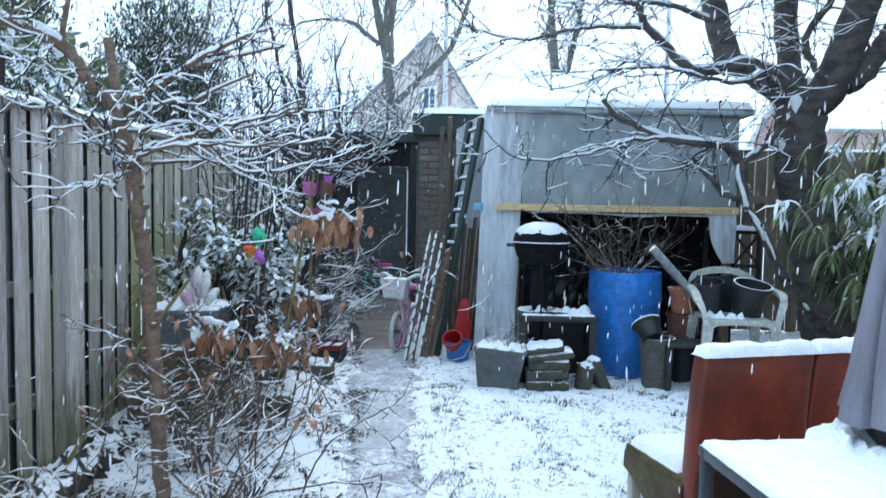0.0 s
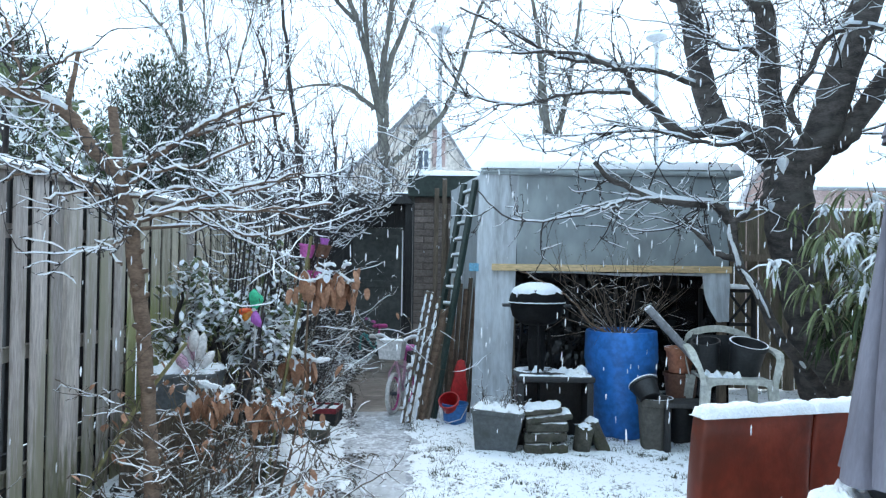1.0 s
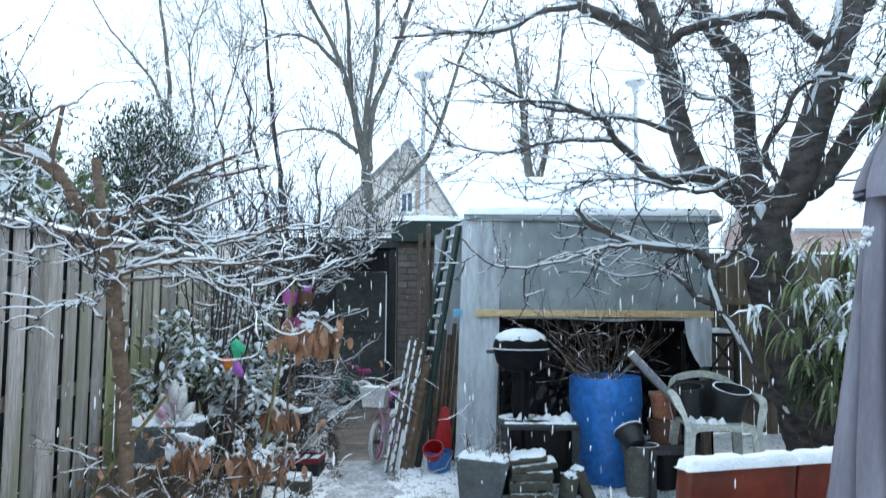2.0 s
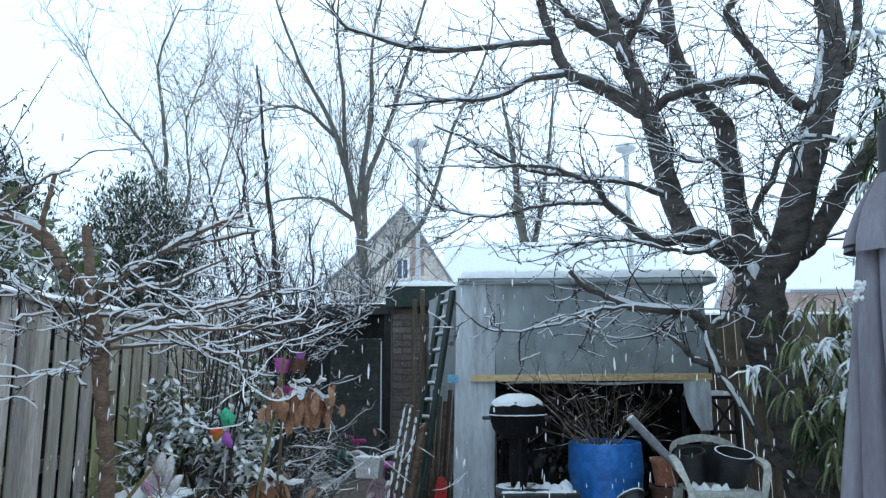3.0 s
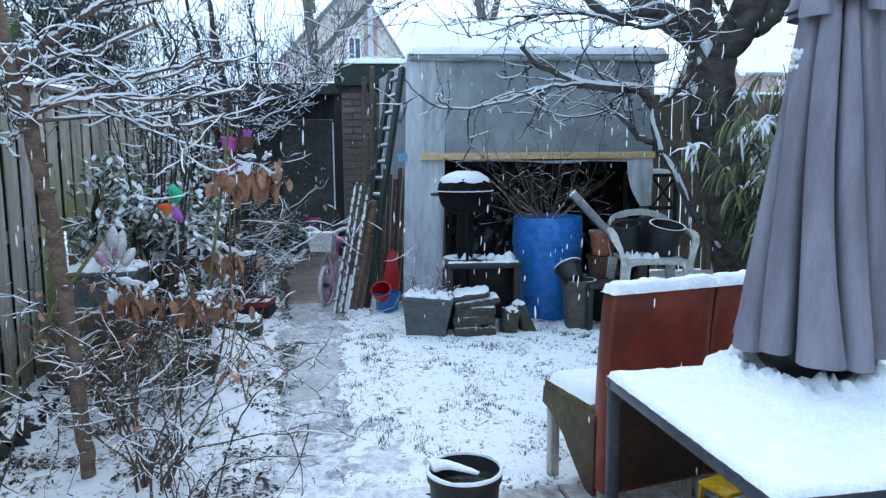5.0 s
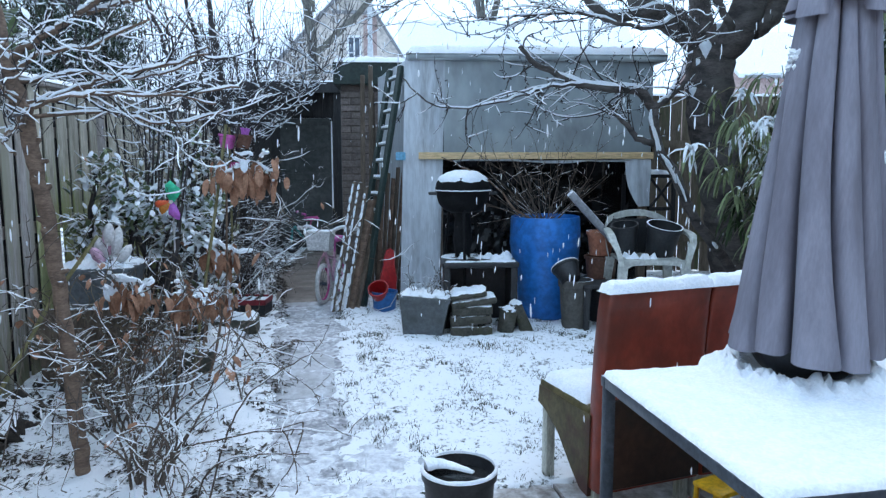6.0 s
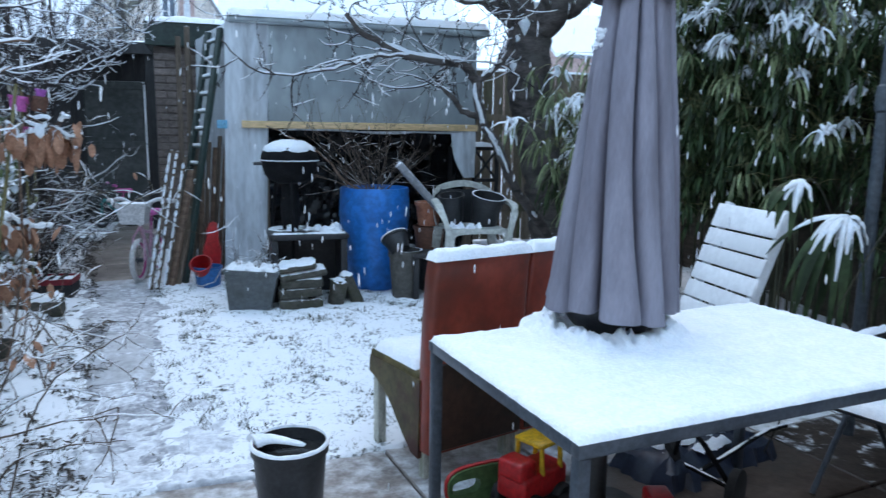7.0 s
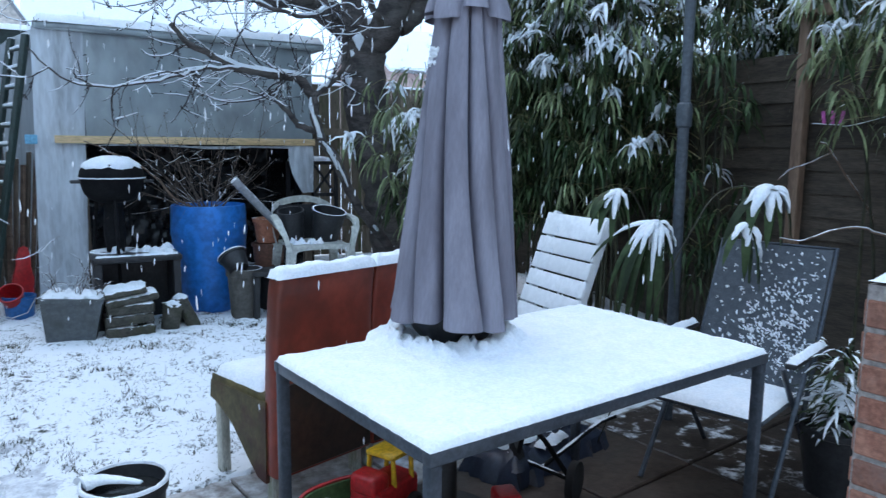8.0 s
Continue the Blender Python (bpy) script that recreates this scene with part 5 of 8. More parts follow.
def build_kettle_grill():
    root = thing("kettle_grill", pose(0.525, 5.62, B + 0.004), "black kettle barbecue with a domed lid capped by snow", "barbecue")
    g = Geo()
    g.lathe([(0.0, 0.865), (0.09, 0.87), (0.15, 0.895), (0.188, 0.94), (0.205, 1.0), (0.208, 1.03), (0.214, 1.04), (0.205, 1.044)], 36)
    part("bowl", g, "black_metal", root, smooth=50)
    g = Geo()
    g.lathe([(0.218, 1.04), (0.217, 1.055), (0.207, 1.10), (0.177, 1.145), (0.12, 1.175), (0.05, 1.188), (0.0, 1.19)], 36)
    lid = part("lid", g, "black_metal", root, smooth=50)
    s = Geo()
    s.lathe([(0.199, 1.108), (0.196, 1.128), (0.179, 1.152), (0.125, 1.187), (0.06, 1.201), (0.0, 1.204)], 48)
    for i, p in enumerate(s.v):
        q = Vector(p)
        s.v[i] = tuple(q + noise.noise_vector(q * 14) * 0.012)
    s.tube([(0.217 * math.cos(k * 0.1309), 0.217 * math.sin(k * 0.1309), 1.047 + 0.002 * math.sin(k * 2.3)) for k in range(49)], 0.005, 5, cap=False)
    part("snow", s, "snow", lid, "cap of snow", smooth=80)
    for sx in (-1, 1):
        h = Geo()
        h.tube([(sx * 0.205, -0.05, 1.02), (sx * 0.26, -0.05, 1.02), (sx * 0.26, 0.05, 1.02), (sx * 0.205, 0.05, 1.02)], 0.011, 7)
        part("handle", h, "black_plastic", root, smooth=60)
    for a in (-90, 40, 140):
        x, y = math.cos(radians(a)), math.sin(radians(a))
        h = Geo()
        h.tube([(0.13 * x, 0.13 * y, 0.89), (0.24 * x, 0.24 * y, 0.02)], 0.012, 8)
        part("leg", h, "black_metal", root, smooth=60)
    g = Geo()
    g.lathe([(0.0, 0.50), (0.16, 0.50), (0.175, 0.52), (0.165, 0.525), (0.0, 0.508)], 28)
    part("ash_pan", g, "black_metal", root)
    g = Geo()
    g.lathe([(0.0, 0.52), (0.06, 0.52), (0.075, 0.65), (0.06, 0.87), (0.0, 0.87)], 20)
    part("ash_tube", g, "black_metal", root)


def build_low_table():
    root = thing("side_table", pose(0.635, 5.46, B), "low black metal side table with debris and snow on it", "table")
    g = Geo()
    g.rbox((0.58, 0.34, 0.045), pose(0, 0, 0.50), 0.015, 3)
    part("top", g, "black_plastic", root)
    for sx in (-1, 1):
        g = Geo()
        g.rbox((0.05, 0.30, 0.48), pose(sx * 0.255, 0, 0.24), 0.006, 2)
        part("leg", g, "black_plastic", root)
    g = Geo()
    g.rbox((0.50, 0.02, 0.44), pose(0, 0.14, 0.25), 0.004, 1)
    part("back_panel", g, "black_plastic", root)
    g = Geo()
    g.pad(0.54, 0.05, 0.012, pose(0, -0.135, 0.519), 0.012, 0.012, 1.2, seed=3)
    for k, (x, y, w, d) in enumerate(((0.17, -0.02, 0.16, 0.12), (0.08, 0.06, 0.10, 0.08), (0.22, 0.08, 0.10, 0.10), (-0.12, 0.05, 0.08, 0.07))):
        g.pad(w, d, 0.045, pose(x, y, 0.520, 0, 0, 25 * k), 0.015, 0.05, seed=k * 3.0)
    part("snow", g, "snow", root, smooth=70)


def build_stack():
    root = thing("slab_stack", pose(0.55, 5.22, B, 0, 0, -3), "stack of mossy brown-grey stone slabs with snow on the ledges", "slabs")
    rng = random.Random(6)
    z = 0.0
    for w, h, dx, tilt, snow in ((0.31, 0.075, 0.0, -1, 0), (0.305, 0.07, -0.008, -2, 0), (0.30, 0.07, 0.01, -3.5, 0), (0.335, 0.048, 0.012, -6, 0.1), (0.27, 0.042, -0.022, -7.5, 0.5)):
        g = Geo()
        g.rbox((w, 0.24, h), pose(dx, 0, z + h / 2 + 0.003, rng.uniform(-2.5, 2.5), tilt + rng.uniform(-2, 2), rng.uniform(-9, 9)), 0.019, 3)
        ob = part("slab", g, "mossy_stone", root)
        z += h + 0.004
        if snow:
            g = Geo()
            g.pad(w * 0.97, 0.20, 0.016 + 0.012 * snow, pose(dx, 0, z - 0.003, 0, tilt, 0), 0.02, 0.02, seed=z * 9)
            part("snow", g, "snow", ob, smooth=70)


def build_planter():
    root = thing("planter", pose(0.20, 5.22, B, 0, 4, -10), "grey plastic trough planter with dead stalks and snow", "planter")
    g = Geo()
    w, d, h = 0.36, 0.24, 0.30
    for z0, z1, k0, k1, wall in ((0.0, h - 0.03, 0.78, 1.0, 0), (h - 0.03, h, 1.05, 1.06, 0)):
        vs = []
        for z, k in ((z0, k0), (z1, k1)):
            vs += [(-w / 2 * k, -d / 2 * k, z), (w / 2 * k, -d / 2 * k, z), (w / 2 * k, d / 2 * k, z), (-w / 2 * k, d / 2 * k, z)]
        g.add(vs, [(3, 2, 1, 0), (0, 1, 5, 4), (1, 2, 6, 5), (2, 3, 7, 6), (3, 0, 4, 7), (4, 5, 6, 7)])
    part("trough", g, "grey_plastic", root)
    g = Geo()
    g.pad(0.35, 0.23, 0.035, pose(0, 0, h - 0.008), 0.016, 0.06, seed=4)
    part("soil", g, "bed_snow", root, "dead leaves and soil patched with snow", smooth=70)
    t = Tree(17, 0.4, 0.0018)
    for _ in range(20):
        x = t.rng.uniform(-0.15, 0.15)
        t.shoot((x, t.rng.uniform(-0.07, 0.07), h), (t.rng.uniform(-0.5, 0.5), t.rng.uniform(-0.4, 0.2), 1), t.rng.uniform(0.08, 0.26), 0.0034, 1, 3, 0.02, 0.25)
    part("stalk_mass", t.twigs, "red_twig", root, "", "stuff", smooth=60)
    part("snow", t.snow, "snow", root, "", "stuff", smooth=60)


def pot(name, m, r0, r1, h, material, label, snow_rim=False, cap=False):
    root = thing(name, m, label, "pot")
    g = Geo()
    g.lathe([(0.0, 0.0), (r0, 0.0), (r1 * 0.95, h * 0.85), (r1 * 1.03, h * 0.86), (r1 * 1.04, h), (r1 * 0.95, h), (r1 * 0.9, h * 0.85), (r0 * 0.9, h * 0.15), (0.0, h * 0.12)], 28)
    part("body", g, material, root, smooth=40)
    if cap:
        g = Geo()
        g.lathe([(r1 * 1.05, h - 0.012), (r1 * 1.06, h + 0.008), (r1 * 0.9, h + 0.012), (r1 * 0.5, h + 0.014), (0.0, h + 0.014)], 24)
        for i, p in enumerate(g.v):
            q = Vector(p)
            g.v[i] = tuple(q + noise.noise_vector(q * 13 + Vector((h * 40, r1 * 70, 0))) * 0.02)
        part("snow", g, "snow", root, "uneven cap of snow", smooth=70)
    if snow_rim:
        g = Geo()
        g.tube([(r1 * math.cos(2 * math.pi * k / 28), r1 * math.sin(2 * math.pi * k / 28), h + 0.002) for k in range(29)], 0.0065, 6, cap=False)
        part("snow", g, "snow", root, "ring of snow on the rim", smooth=60)
    return root


def build_blocks():
    for x, y, s, r, sn in ((0.80, 5.2, (0.10, 0.12, 0.20), (8, 6, 20), 1), (0.98, 5.28, (0.09, 0.13, 0.24), (0, -24, 10), 1), 
                           (-1.20, 5.36, (0.32, 0.24, 0.13), (0, 0, 4), 1), (-1.28, 4.50, (0.24, 0.18, 0.15), (0, 4, 12), 1)):
        root = thing("stone_block", pose(x, y, gz(y) - 0.004, *r), "rough grey stone block topped with snow", "stone", "loose stones")
        g = Geo()
        g.rbox(s, pose(0, 0, s[2] / 2), 0.02, 3)
        for i, p in enumerate(g.v):
            q = Vector(p)
            g.v[i] = tuple(q + noise.noise_vector(q * 11 + Vector((x * 7, y * 3, 0))) * 0.018)
        part("block", g, "mossy_stone", root)
        if sn:
            g = Geo()
            g.pad(s[0] * 0.98, s[1] * 0.98, 0.028, pose(0, 0, s[2] - 0.008), 0.02, 0.035, 2.0, seed=x)
            part("snow", g, "snow", root, smooth=70)


def build_plastic_chair():
    root = thing("plastic_chair", pose(1.885, 5.28, B, 0, 0, -3) @ Matrix.Diagonal((1.0, 1.0, 1.13, 1.0)), "dirty white moulded plastic garden chair holding black pots", "chair")
    g = Geo()
    g.rbox((0.44, 0.42, 0.022), pose(0, 0.0, 0.482), 0.010, 3)
    part("seat", g, "white_plastic", root)
    g = Geo()
    apron = curve([(-0.225, -0.215, 0.36), (-0.20, -0.225, 0.435), (-0.13, -0.232, 0.462), (0.13, -0.232, 0.462), (0.20, -0.225, 0.435), (0.225, -0.215, 0.36)], 4)
    vs, fs = [], []
    for i, p in enumerate(apron):
        out = 0.5 + 0.5 * abs(2 * i / (len(apron) - 1) - 1)
        for y, z in ((-0.012, 0.495), (0.012, 0.495), (0.012, p.z), (-0.012, p.z)):
            vs.append((p.x, p.y + y + 0.004 * out, z))
    for i in range(len(apron) - 1):
        for k in range(4):
            fs.append((i * 4 + k, i * 4 + (k + 1) % 4, i * 4 + 4 + (k + 1) % 4, i * 4 + 4 + k))
    fs += [(3, 2, 1, 0), tuple(len(vs) - 4 + k for k in range(4))]
    g.add(vs, fs)
    part("apron", g, "white_plastic", root, smooth=40)
    arch = [(-0.235, 0.17, 0.46), (-0.262, 0.21, 0.60), (-0.25, 0.245, 0.685), (-0.20, 0.265, 0.735), (-0.07, 0.285, 0.765), (0.07, 0.285, 0.765), (0.20, 0.265, 0.725), (0.255, 0.245, 0.67), (0.262, 0.21, 0.60), (0.235, 0.17, 0.46)]
    line = curve(arch, 4)
    g = Geo()
    vs, fs = [], []
    for p in line:
        w = 0.012 + 0.010 * max(0.0, min(1.0, (p.z - 0.60) / 0.12))
        for y, z in ((-0.010, w), (0.012, w), (0.012, -w), (-0.010, -w)):
            vs.append((p.x, p.y + y, p.z + z))
    for i in range(len(line) - 1):
        for k in range(4):
            fs.append((i * 4 + k, i * 4 + 4 + k, i * 4 + 4 + (k + 1) % 4, i * 4 + (k + 1) % 4))
    g.add(vs, fs)
    part("back_frame", g, "white_plastic", root, smooth=50)
    g = wavy(0.46, 0.24, pose(-0.23, 0.235, 0.49, -6, 0, 0), 10, 8, 0.03, 5.0)
    part("back_cover", g, "black_plastic", root, "black plastic bag over the back", smooth=60)
    for sx in (-1, 1):
        g = Geo()
        arm = curve([(sx * 0.255, 0.235, 0.66), (sx * 0.280, 0.08, 0.665), (sx * 0.298, -0.10, 0.65), (sx * 0.292, -0.18, 0.612), (sx * 0.262, -0.215, 0.545), (sx * 0.24, -0.22, 0.46)], 4)
        vs, fs = [], []
        for i, p in enumerate(arm):
            u = i / (len(arm) - 1)
            w = 0.023 + 0.005 * math.sin(math.pi * u)
            flat = min(1.0, max(0.0, (u - 0.5) * 3))
            for e, h in ((-1, -1), (1, -1), (1, 1), (-1, 1)):
                vs.append((p.x + e * w * (1 - 0.25 * flat), p.y + h * 0.014 * flat, p.z + h * 0.010 * (1 - 0.5 * flat)))
        for i in range(len(arm) - 1):
            for k in range(4):
                fs.append((i * 4 + k, i * 4 + (k + 1) % 4, i * 4 + 4 + (k + 1) % 4, i * 4 + 4 + k))
        fs += [(3, 2, 1, 0), tuple(len(vs) - 4 + k for k in range(4))]
        g.add(vs, fs)
        part("armrest", g, "white_plastic", root, smooth=50)
        for y0, y1 in ((-0.215, -0.255), (0.18, 0.27)):
            g = Geo()
            vs, fs = [], []
            for z, k in ((0.47, 0.0), (0.25, 0.45), (0.0, 1.0)):
                x, y, w = sx * (0.225 + 0.045 * k), y0 + (y1 - y0) * k, 0.036 - 0.010 * k
                vs += [(x - w, y - 0.012, z), (x + w, y - 0.012, z), (x + w, y + 0.016, z), (x - w, y + 0.016, z)]
            for j in (0, 4):
                for k in range(4):
                    fs.append((j + k, j + 4 + k, j + 4 + (k + 1) % 4, j + (k + 1) % 4))
            fs += [(0, 1, 2, 3), (11, 10, 9, 8)]
            g.add(vs, fs)
            part("leg", g, "white_plastic", root, smooth=30)
    g = Geo()
    for k, (x, y, w) in enumerate(((-0.13, -0.10, 0.10), (-0.05, -0.14, 0.08), (-0.16, -0.02, 0.07), (0.02, -0.12, 0.07))):
        g.pad(w, w * 0.8, 0.03, pose(x, y, 0.492, 0, 0, 30 * k), 0.015, 0.04, seed=k * 2.0)
    part("snow", g, "snow", root, "patches of snow on the seat", smooth=60)
    pot("plant_pot", pose(1.99, 5.30, B + 0.556, 14, 5, 0), 0.10, 0.13, 0.25, "speckled_pot", "black plastic pot speckled with snow on the plastic chair")
    pot("plant_pot", pose(1.76, 5.36, B + 0.556, 10, -8, 0), 0.08, 0.10, 0.25, "black_plastic", "black plastic pot tipped in the plastic chair")


build_drum()
build_kettle_grill()
build_low_table()
build_stack()
build_planter()
build_blocks()
build_plastic_chair()
root = pot("plant_pot", pose(1.365, 5.33, B), 0.10, 0.128, 0.38, "old_pot", "tall grey-brown plastic pot full of soil")
pot("plant_pot", pose(1.31, 5.25, B + 0.385, -38, -18, 0), 0.075, 0.105, 0.13, "black_plastic", "small black pot tipped over with a snowy rim", True)
pot("plant_pot", pose(1.64, 5.60, B), 0.14, 0.17, 0.34, "black_plastic", "large black pot at the bottom of a stack of pots")
pot("plant_pot", pose(1.635, 5.60, B + 0.345), 0.11, 0.13, 0.18, "copper", "brown plastic pot stacked on a black pot")
pot("plant_pot", pose(1.635, 5.60, B + 0.53), 0.09, 0.118, 0.19, "terracotta", "orange terracotta pot on top of a stack of pots")
g = Geo()
g.rbox((0.36, 0.26, 0.03), pose(0, 0, 0.345), 0.008, 2)
for sx in (-1, 1):
    g.rbox((0.04, 0.24, 0.33), pose(sx * 0.15, 0, 0.165), 0.006, 1)
single("low_shelf", g, "black_wood", "low dark timber shelf beside the pots", "shelf", m=pose(1.57, 5.30, B))
g = Geo()
g.tube([(0, 0, 0), (0.0, 0.0, 0.58)], 0.030, 12)
single("pipe", g, "snowy_metal", "grey pipe dusted with snow leaning behind the drum", "pipe", m=pose(1.72, 5.46, 0.80, 8, -44, 0))


# ---- things by the path ----
def build_ladder():
    root = thing("ladder", pose(-0.292, 6.19, B), "dark green metal ladder leaning on the shelter with snowy rungs", "ladder")
    foot_a, top_a = Vector((0.0, 0.0, 0.0)), Vector((0.350, 0.23, 2.10))
    across = Vector((-0.10, 0.32, 0.0))
    for k in (0, 1):
        g = Geo()
        d = across * k
        way = top_a - foot_a
        mid = foot_a + way * 0.5 + d
        q = way.to_track_quat("Z", "X").to_matrix().to_4x4()
        g.rbox((0.04, 0.06, way.length), Matrix.Translation(mid) @ q, 0.005, 1)
        part("stringer", g, "green_metal", root)
    for k in range(14):
        p = foot_a + (top_a - foot_a) * ((k + 0.7) / 14.4)
        g = Geo()
        g.tube([p, p + across], 0.012, 8)
        r = part("rung", g, "green_metal", root, smooth=60)
        s = Geo()
        s.tube([p + across * u + Vector((0, 0, 0.018)) for u in (0.03, 0.3, 0.6, 0.97)], [0.008, 0.014, 0.012, 0.008], 6)
        part("snow", s, "snow", r, smooth=60)


def build_battens():
    for k, (x0, x1, y1, z1, mat_name, r) in enumerate(((-0.545, -0.353, 6.3, 1.281, "timber", 0.012), (-0.492, -0.305, 6.3, 1.271, "timber", 0.012), (-0.435, -0.247, 6.3, 1.231, "timber", 0.013),
                                                      (-0.40, -0.209, 6.32, 1.118, "bark_brown", 0.026), (-0.35, -0.17, 6.36, 1.0, "timber", 0.022))):
        root = thing("batten", pose(x0, 6.0 + 0.03 * k, B), "snow-crusted timber batten leaning with others" if k < 3 else "brown old board leaning beside the path", "batten", "leaning timber")
        g = Geo()
        a, b = Vector((0, 0, 0)), Vector((x1 - x0, y1 - 6.0 - 0.03 * k, z1 - B))
        q = (b - a).to_track_quat("Z", "Y").to_matrix().to_4x4()
        g.rbox((r * 2.4, r * 1.3, (b - a).length), Matrix.Translation((a + b) / 2) @ q, 0.003, 1)
        part("bar", g, mat_name, root)
        if k < 3:
            s = Geo()
            rng = random.Random(k)
            at = 0.01
            while at < 0.95:
                ln = rng.uniform(0.03, 0.10)
                pts = [a + (b - a) * min(1.0, at + ln * i / 3) + Vector((-0.010, -0.014, 0.006)) + any_way(rng) * 0.002 for i in range(4)]
                s.tube(pts, [r * 0.5, r * rng.uniform(0.85, 1.15), r * rng.uniform(0.75, 1.1), r * 0.45], 6)
                at += ln + rng.uniform(0.0, 0.025)
            part("snow", s, "snow", root, "crust of snow along the bar", "stuff", smooth=60)
    for k in range(6):
        x0 = -0.17 + 0.035 * k
        root = thing("board", pose(x0, 6.42 + 0.01 * k, B), "weathered brown plank leaning on the shelter wall", "board", "leaning timber")
        g = Geo()
        a, b = Vector((0, 0, 0)), Vector((0.06 + 0.01 * k, 0.05, 1.22 - 0.05 * (k % 3)))
        q = (b - a).to_track_quat("Z", "Y").to_matrix().to_4x4()
        g.rbox((0.045, 0.02, (b - a).length), Matrix.Translation((a + b) / 2) @ q, 0.003, 1)
        part("plank", g, "timber" if k % 2 else "bark_brown", root)
    for k, (x0, lean, h) in enumerate(((-0.34, 0.02, 2.1), (-0.27, 0.03, 2.2), (-0.20, -0.01, 1.95))):
        root = thing("board", pose(x0, 7.0 + 0.05 * k, B), "tall grey-brown plank standing by the outhouse", "board", "leaning timber")
        g = Geo()
        g.rbox((0.045, 0.022, h), pose(lean, 0.1, h / 2, -3, lean * 20, 8 * k), 0.004, 1)
        part("plank", g, "timber", root)


def wheel(root, m, r, tyre, rim, spokes=10):
    g = Geo()
    n = 32
    g.tube([m @ Vector((r * math.cos(2 * math.pi * k / n), 0, r * math.sin(2 * math.pi * k / n))) for k in range(n + 1)], 0.020, 8, cap=False)
    w = part("wheel", g, tyre, root, smooth=70)
    g = Geo()
    g.tube([m @ Vector(((r - 0.022) * math.cos(2 * math.pi * k / n), 0, (r - 0.022) * math.sin(2 * math.pi * k / n))) for k in range(n + 1)], 0.010, 6, cap=False)
    part("rim", g, rim, w, smooth=70)
    g = Geo()
    for k in range(spokes):
        a = 2 * math.pi * k / spokes
        g.tube([m @ Vector((0, 0.012, 0)), m @ Vector((r * 0.9 * math.cos(a), 0, r * 0.9 * math.sin(a)))], 0.0025, 4)
    g.lathe([(0.0, -0.03), (0.018, -0.03), (0.018, 0.03), (0.0, 0.03)], 10, m @ pose(0, 0, 0, 90, 0, 0))
    part("spokes", g, "steel", w)


def build_bike(m, r, frame_mat, tyre, rim, label, basket=None, grips="offwhite", saddle="pink"):
    """A small child's bike; local -x is ahead."""
    root = thing("bicycle", m, label, "bicycle", "parked children's bikes")
    base = 0.0
    half = r * 2.15 / 2 + 0.02
    fw, rw = Vector((-half, 0, r)), Vector((half, 0, r))
    wheel(root, pose(fw.x, 0, r), r - 0.02, tyre, rim)
    wheel(root, pose(rw.x, 0, r), r - 0.02, tyre, rim)
    crank, head, seat = Vector((0.04, 0, r * 0.95)), Vector((-half * 0.72, 0, r * 2.5)), Vector((half * 0.45, 0, r * 2.35))
    g = Geo()
    for a, b, t in ((crank, head, 0.017), (crank, seat, 0.015), (head * 0.9 + Vector((0, 0, 0.02)), seat * 0.8 + crank * 0.2, 0.013)):
        g.tube([a, (a + b) / 2 + Vector((0, 0, -0.01)), b], t, 8)
    for sy in (-1, 1):
        g.tube([seat * 0.8 + crank * 0.2, Vector((rw.x, sy * 0.04, r))], 0.008, 6)
        g.tube([crank, Vector((rw.x, sy * 0.04, r))], 0.008, 6)
        g.tube([head, Vector((fw.x * 0.95, sy * 0.045, r * 2.0)), Vector((fw.x, sy * 0.045, r))], 0.010, 6)
    part("frame", g, frame_mat, root, smooth=60)
    g = Geo()
    top = head + Vector((0.0, 0, r * 0.85))
    g.tube([head, top], 0.011, 8)
    g.tube(curve([top + Vector((0.08, -0.24, 0.05)), top + Vector((0.02, -0.14, 0.06)), top, top + Vector((0.02, 0.14, 0.06)), top + Vector((0.08, 0.24, 0.05))], 4), 0.010, 8)
    part("handlebar", g, "steel" if frame_mat != "pale_pink" else "offwhite", root, smooth=60)
    if basket:
        g = Geo()
        g.tube(curve([top + Vector((0.07, -0.22, 0.062)), top + Vector((0.02, -0.14, 0.072)), top + Vector((0, 0, 0.014)), top + Vector((0.02, 0.14, 0.072)), top + Vector((0.07, 0.22, 0.062))], 4), 0.012, 7)
        part("snow", g, "snow", root, "snow along the handlebar", smooth=60)
    for sy in (-1, 1):
        g = Geo()
        g.tube([top + Vector((0.07, sy * 0.20, 0.053)), top + Vector((0.10, sy * 0.29, 0.048))], 0.018, 8)
        part("grip", g, grips, root, smooth=60)
    g = Geo()
    g.tube([seat, seat + Vector((0.02, 0, 0.10))], 0.011, 8)
    g.rbox((0.20, 0.13, 0.05), Matrix.Translation(seat + Vector((0.02, 0, 0.12))), 0.022, 3)
    part("saddle", g, saddle, root, smooth=50)
    if basket:
        g = Geo()
        c = top + Vector((-0.12, 0, -0.02))
        for z0, k0, z1, k1 in ((-0.10, 0.82, 0.05, 1.0), (0.05, 1.06, 0.07, 1.06)):
            vs = []
            for z, k in ((z0, k0), (z1, k1)):
                for sx, sy in ((-1, -1), (1, -1), (1, 1), (-1, 1)):
                    vs.append(c + Vector((sx * 0.075 * k, sy * 0.115 * k, z)))
            g.add(vs, [(3, 2, 1, 0), (0, 1, 5, 4), (1, 2, 6, 5), (2, 3, 7, 6), (3, 0, 4, 7)])
        part("basket", g, basket, root)
        s = Geo()
        s.pad(0.15, 0.23, 0.02, Matrix.Translation(c + Vector((0, 0, 0.055))), 0.02, 0.01)
        part("snow", s, "snow", root, smooth=70)
    return root


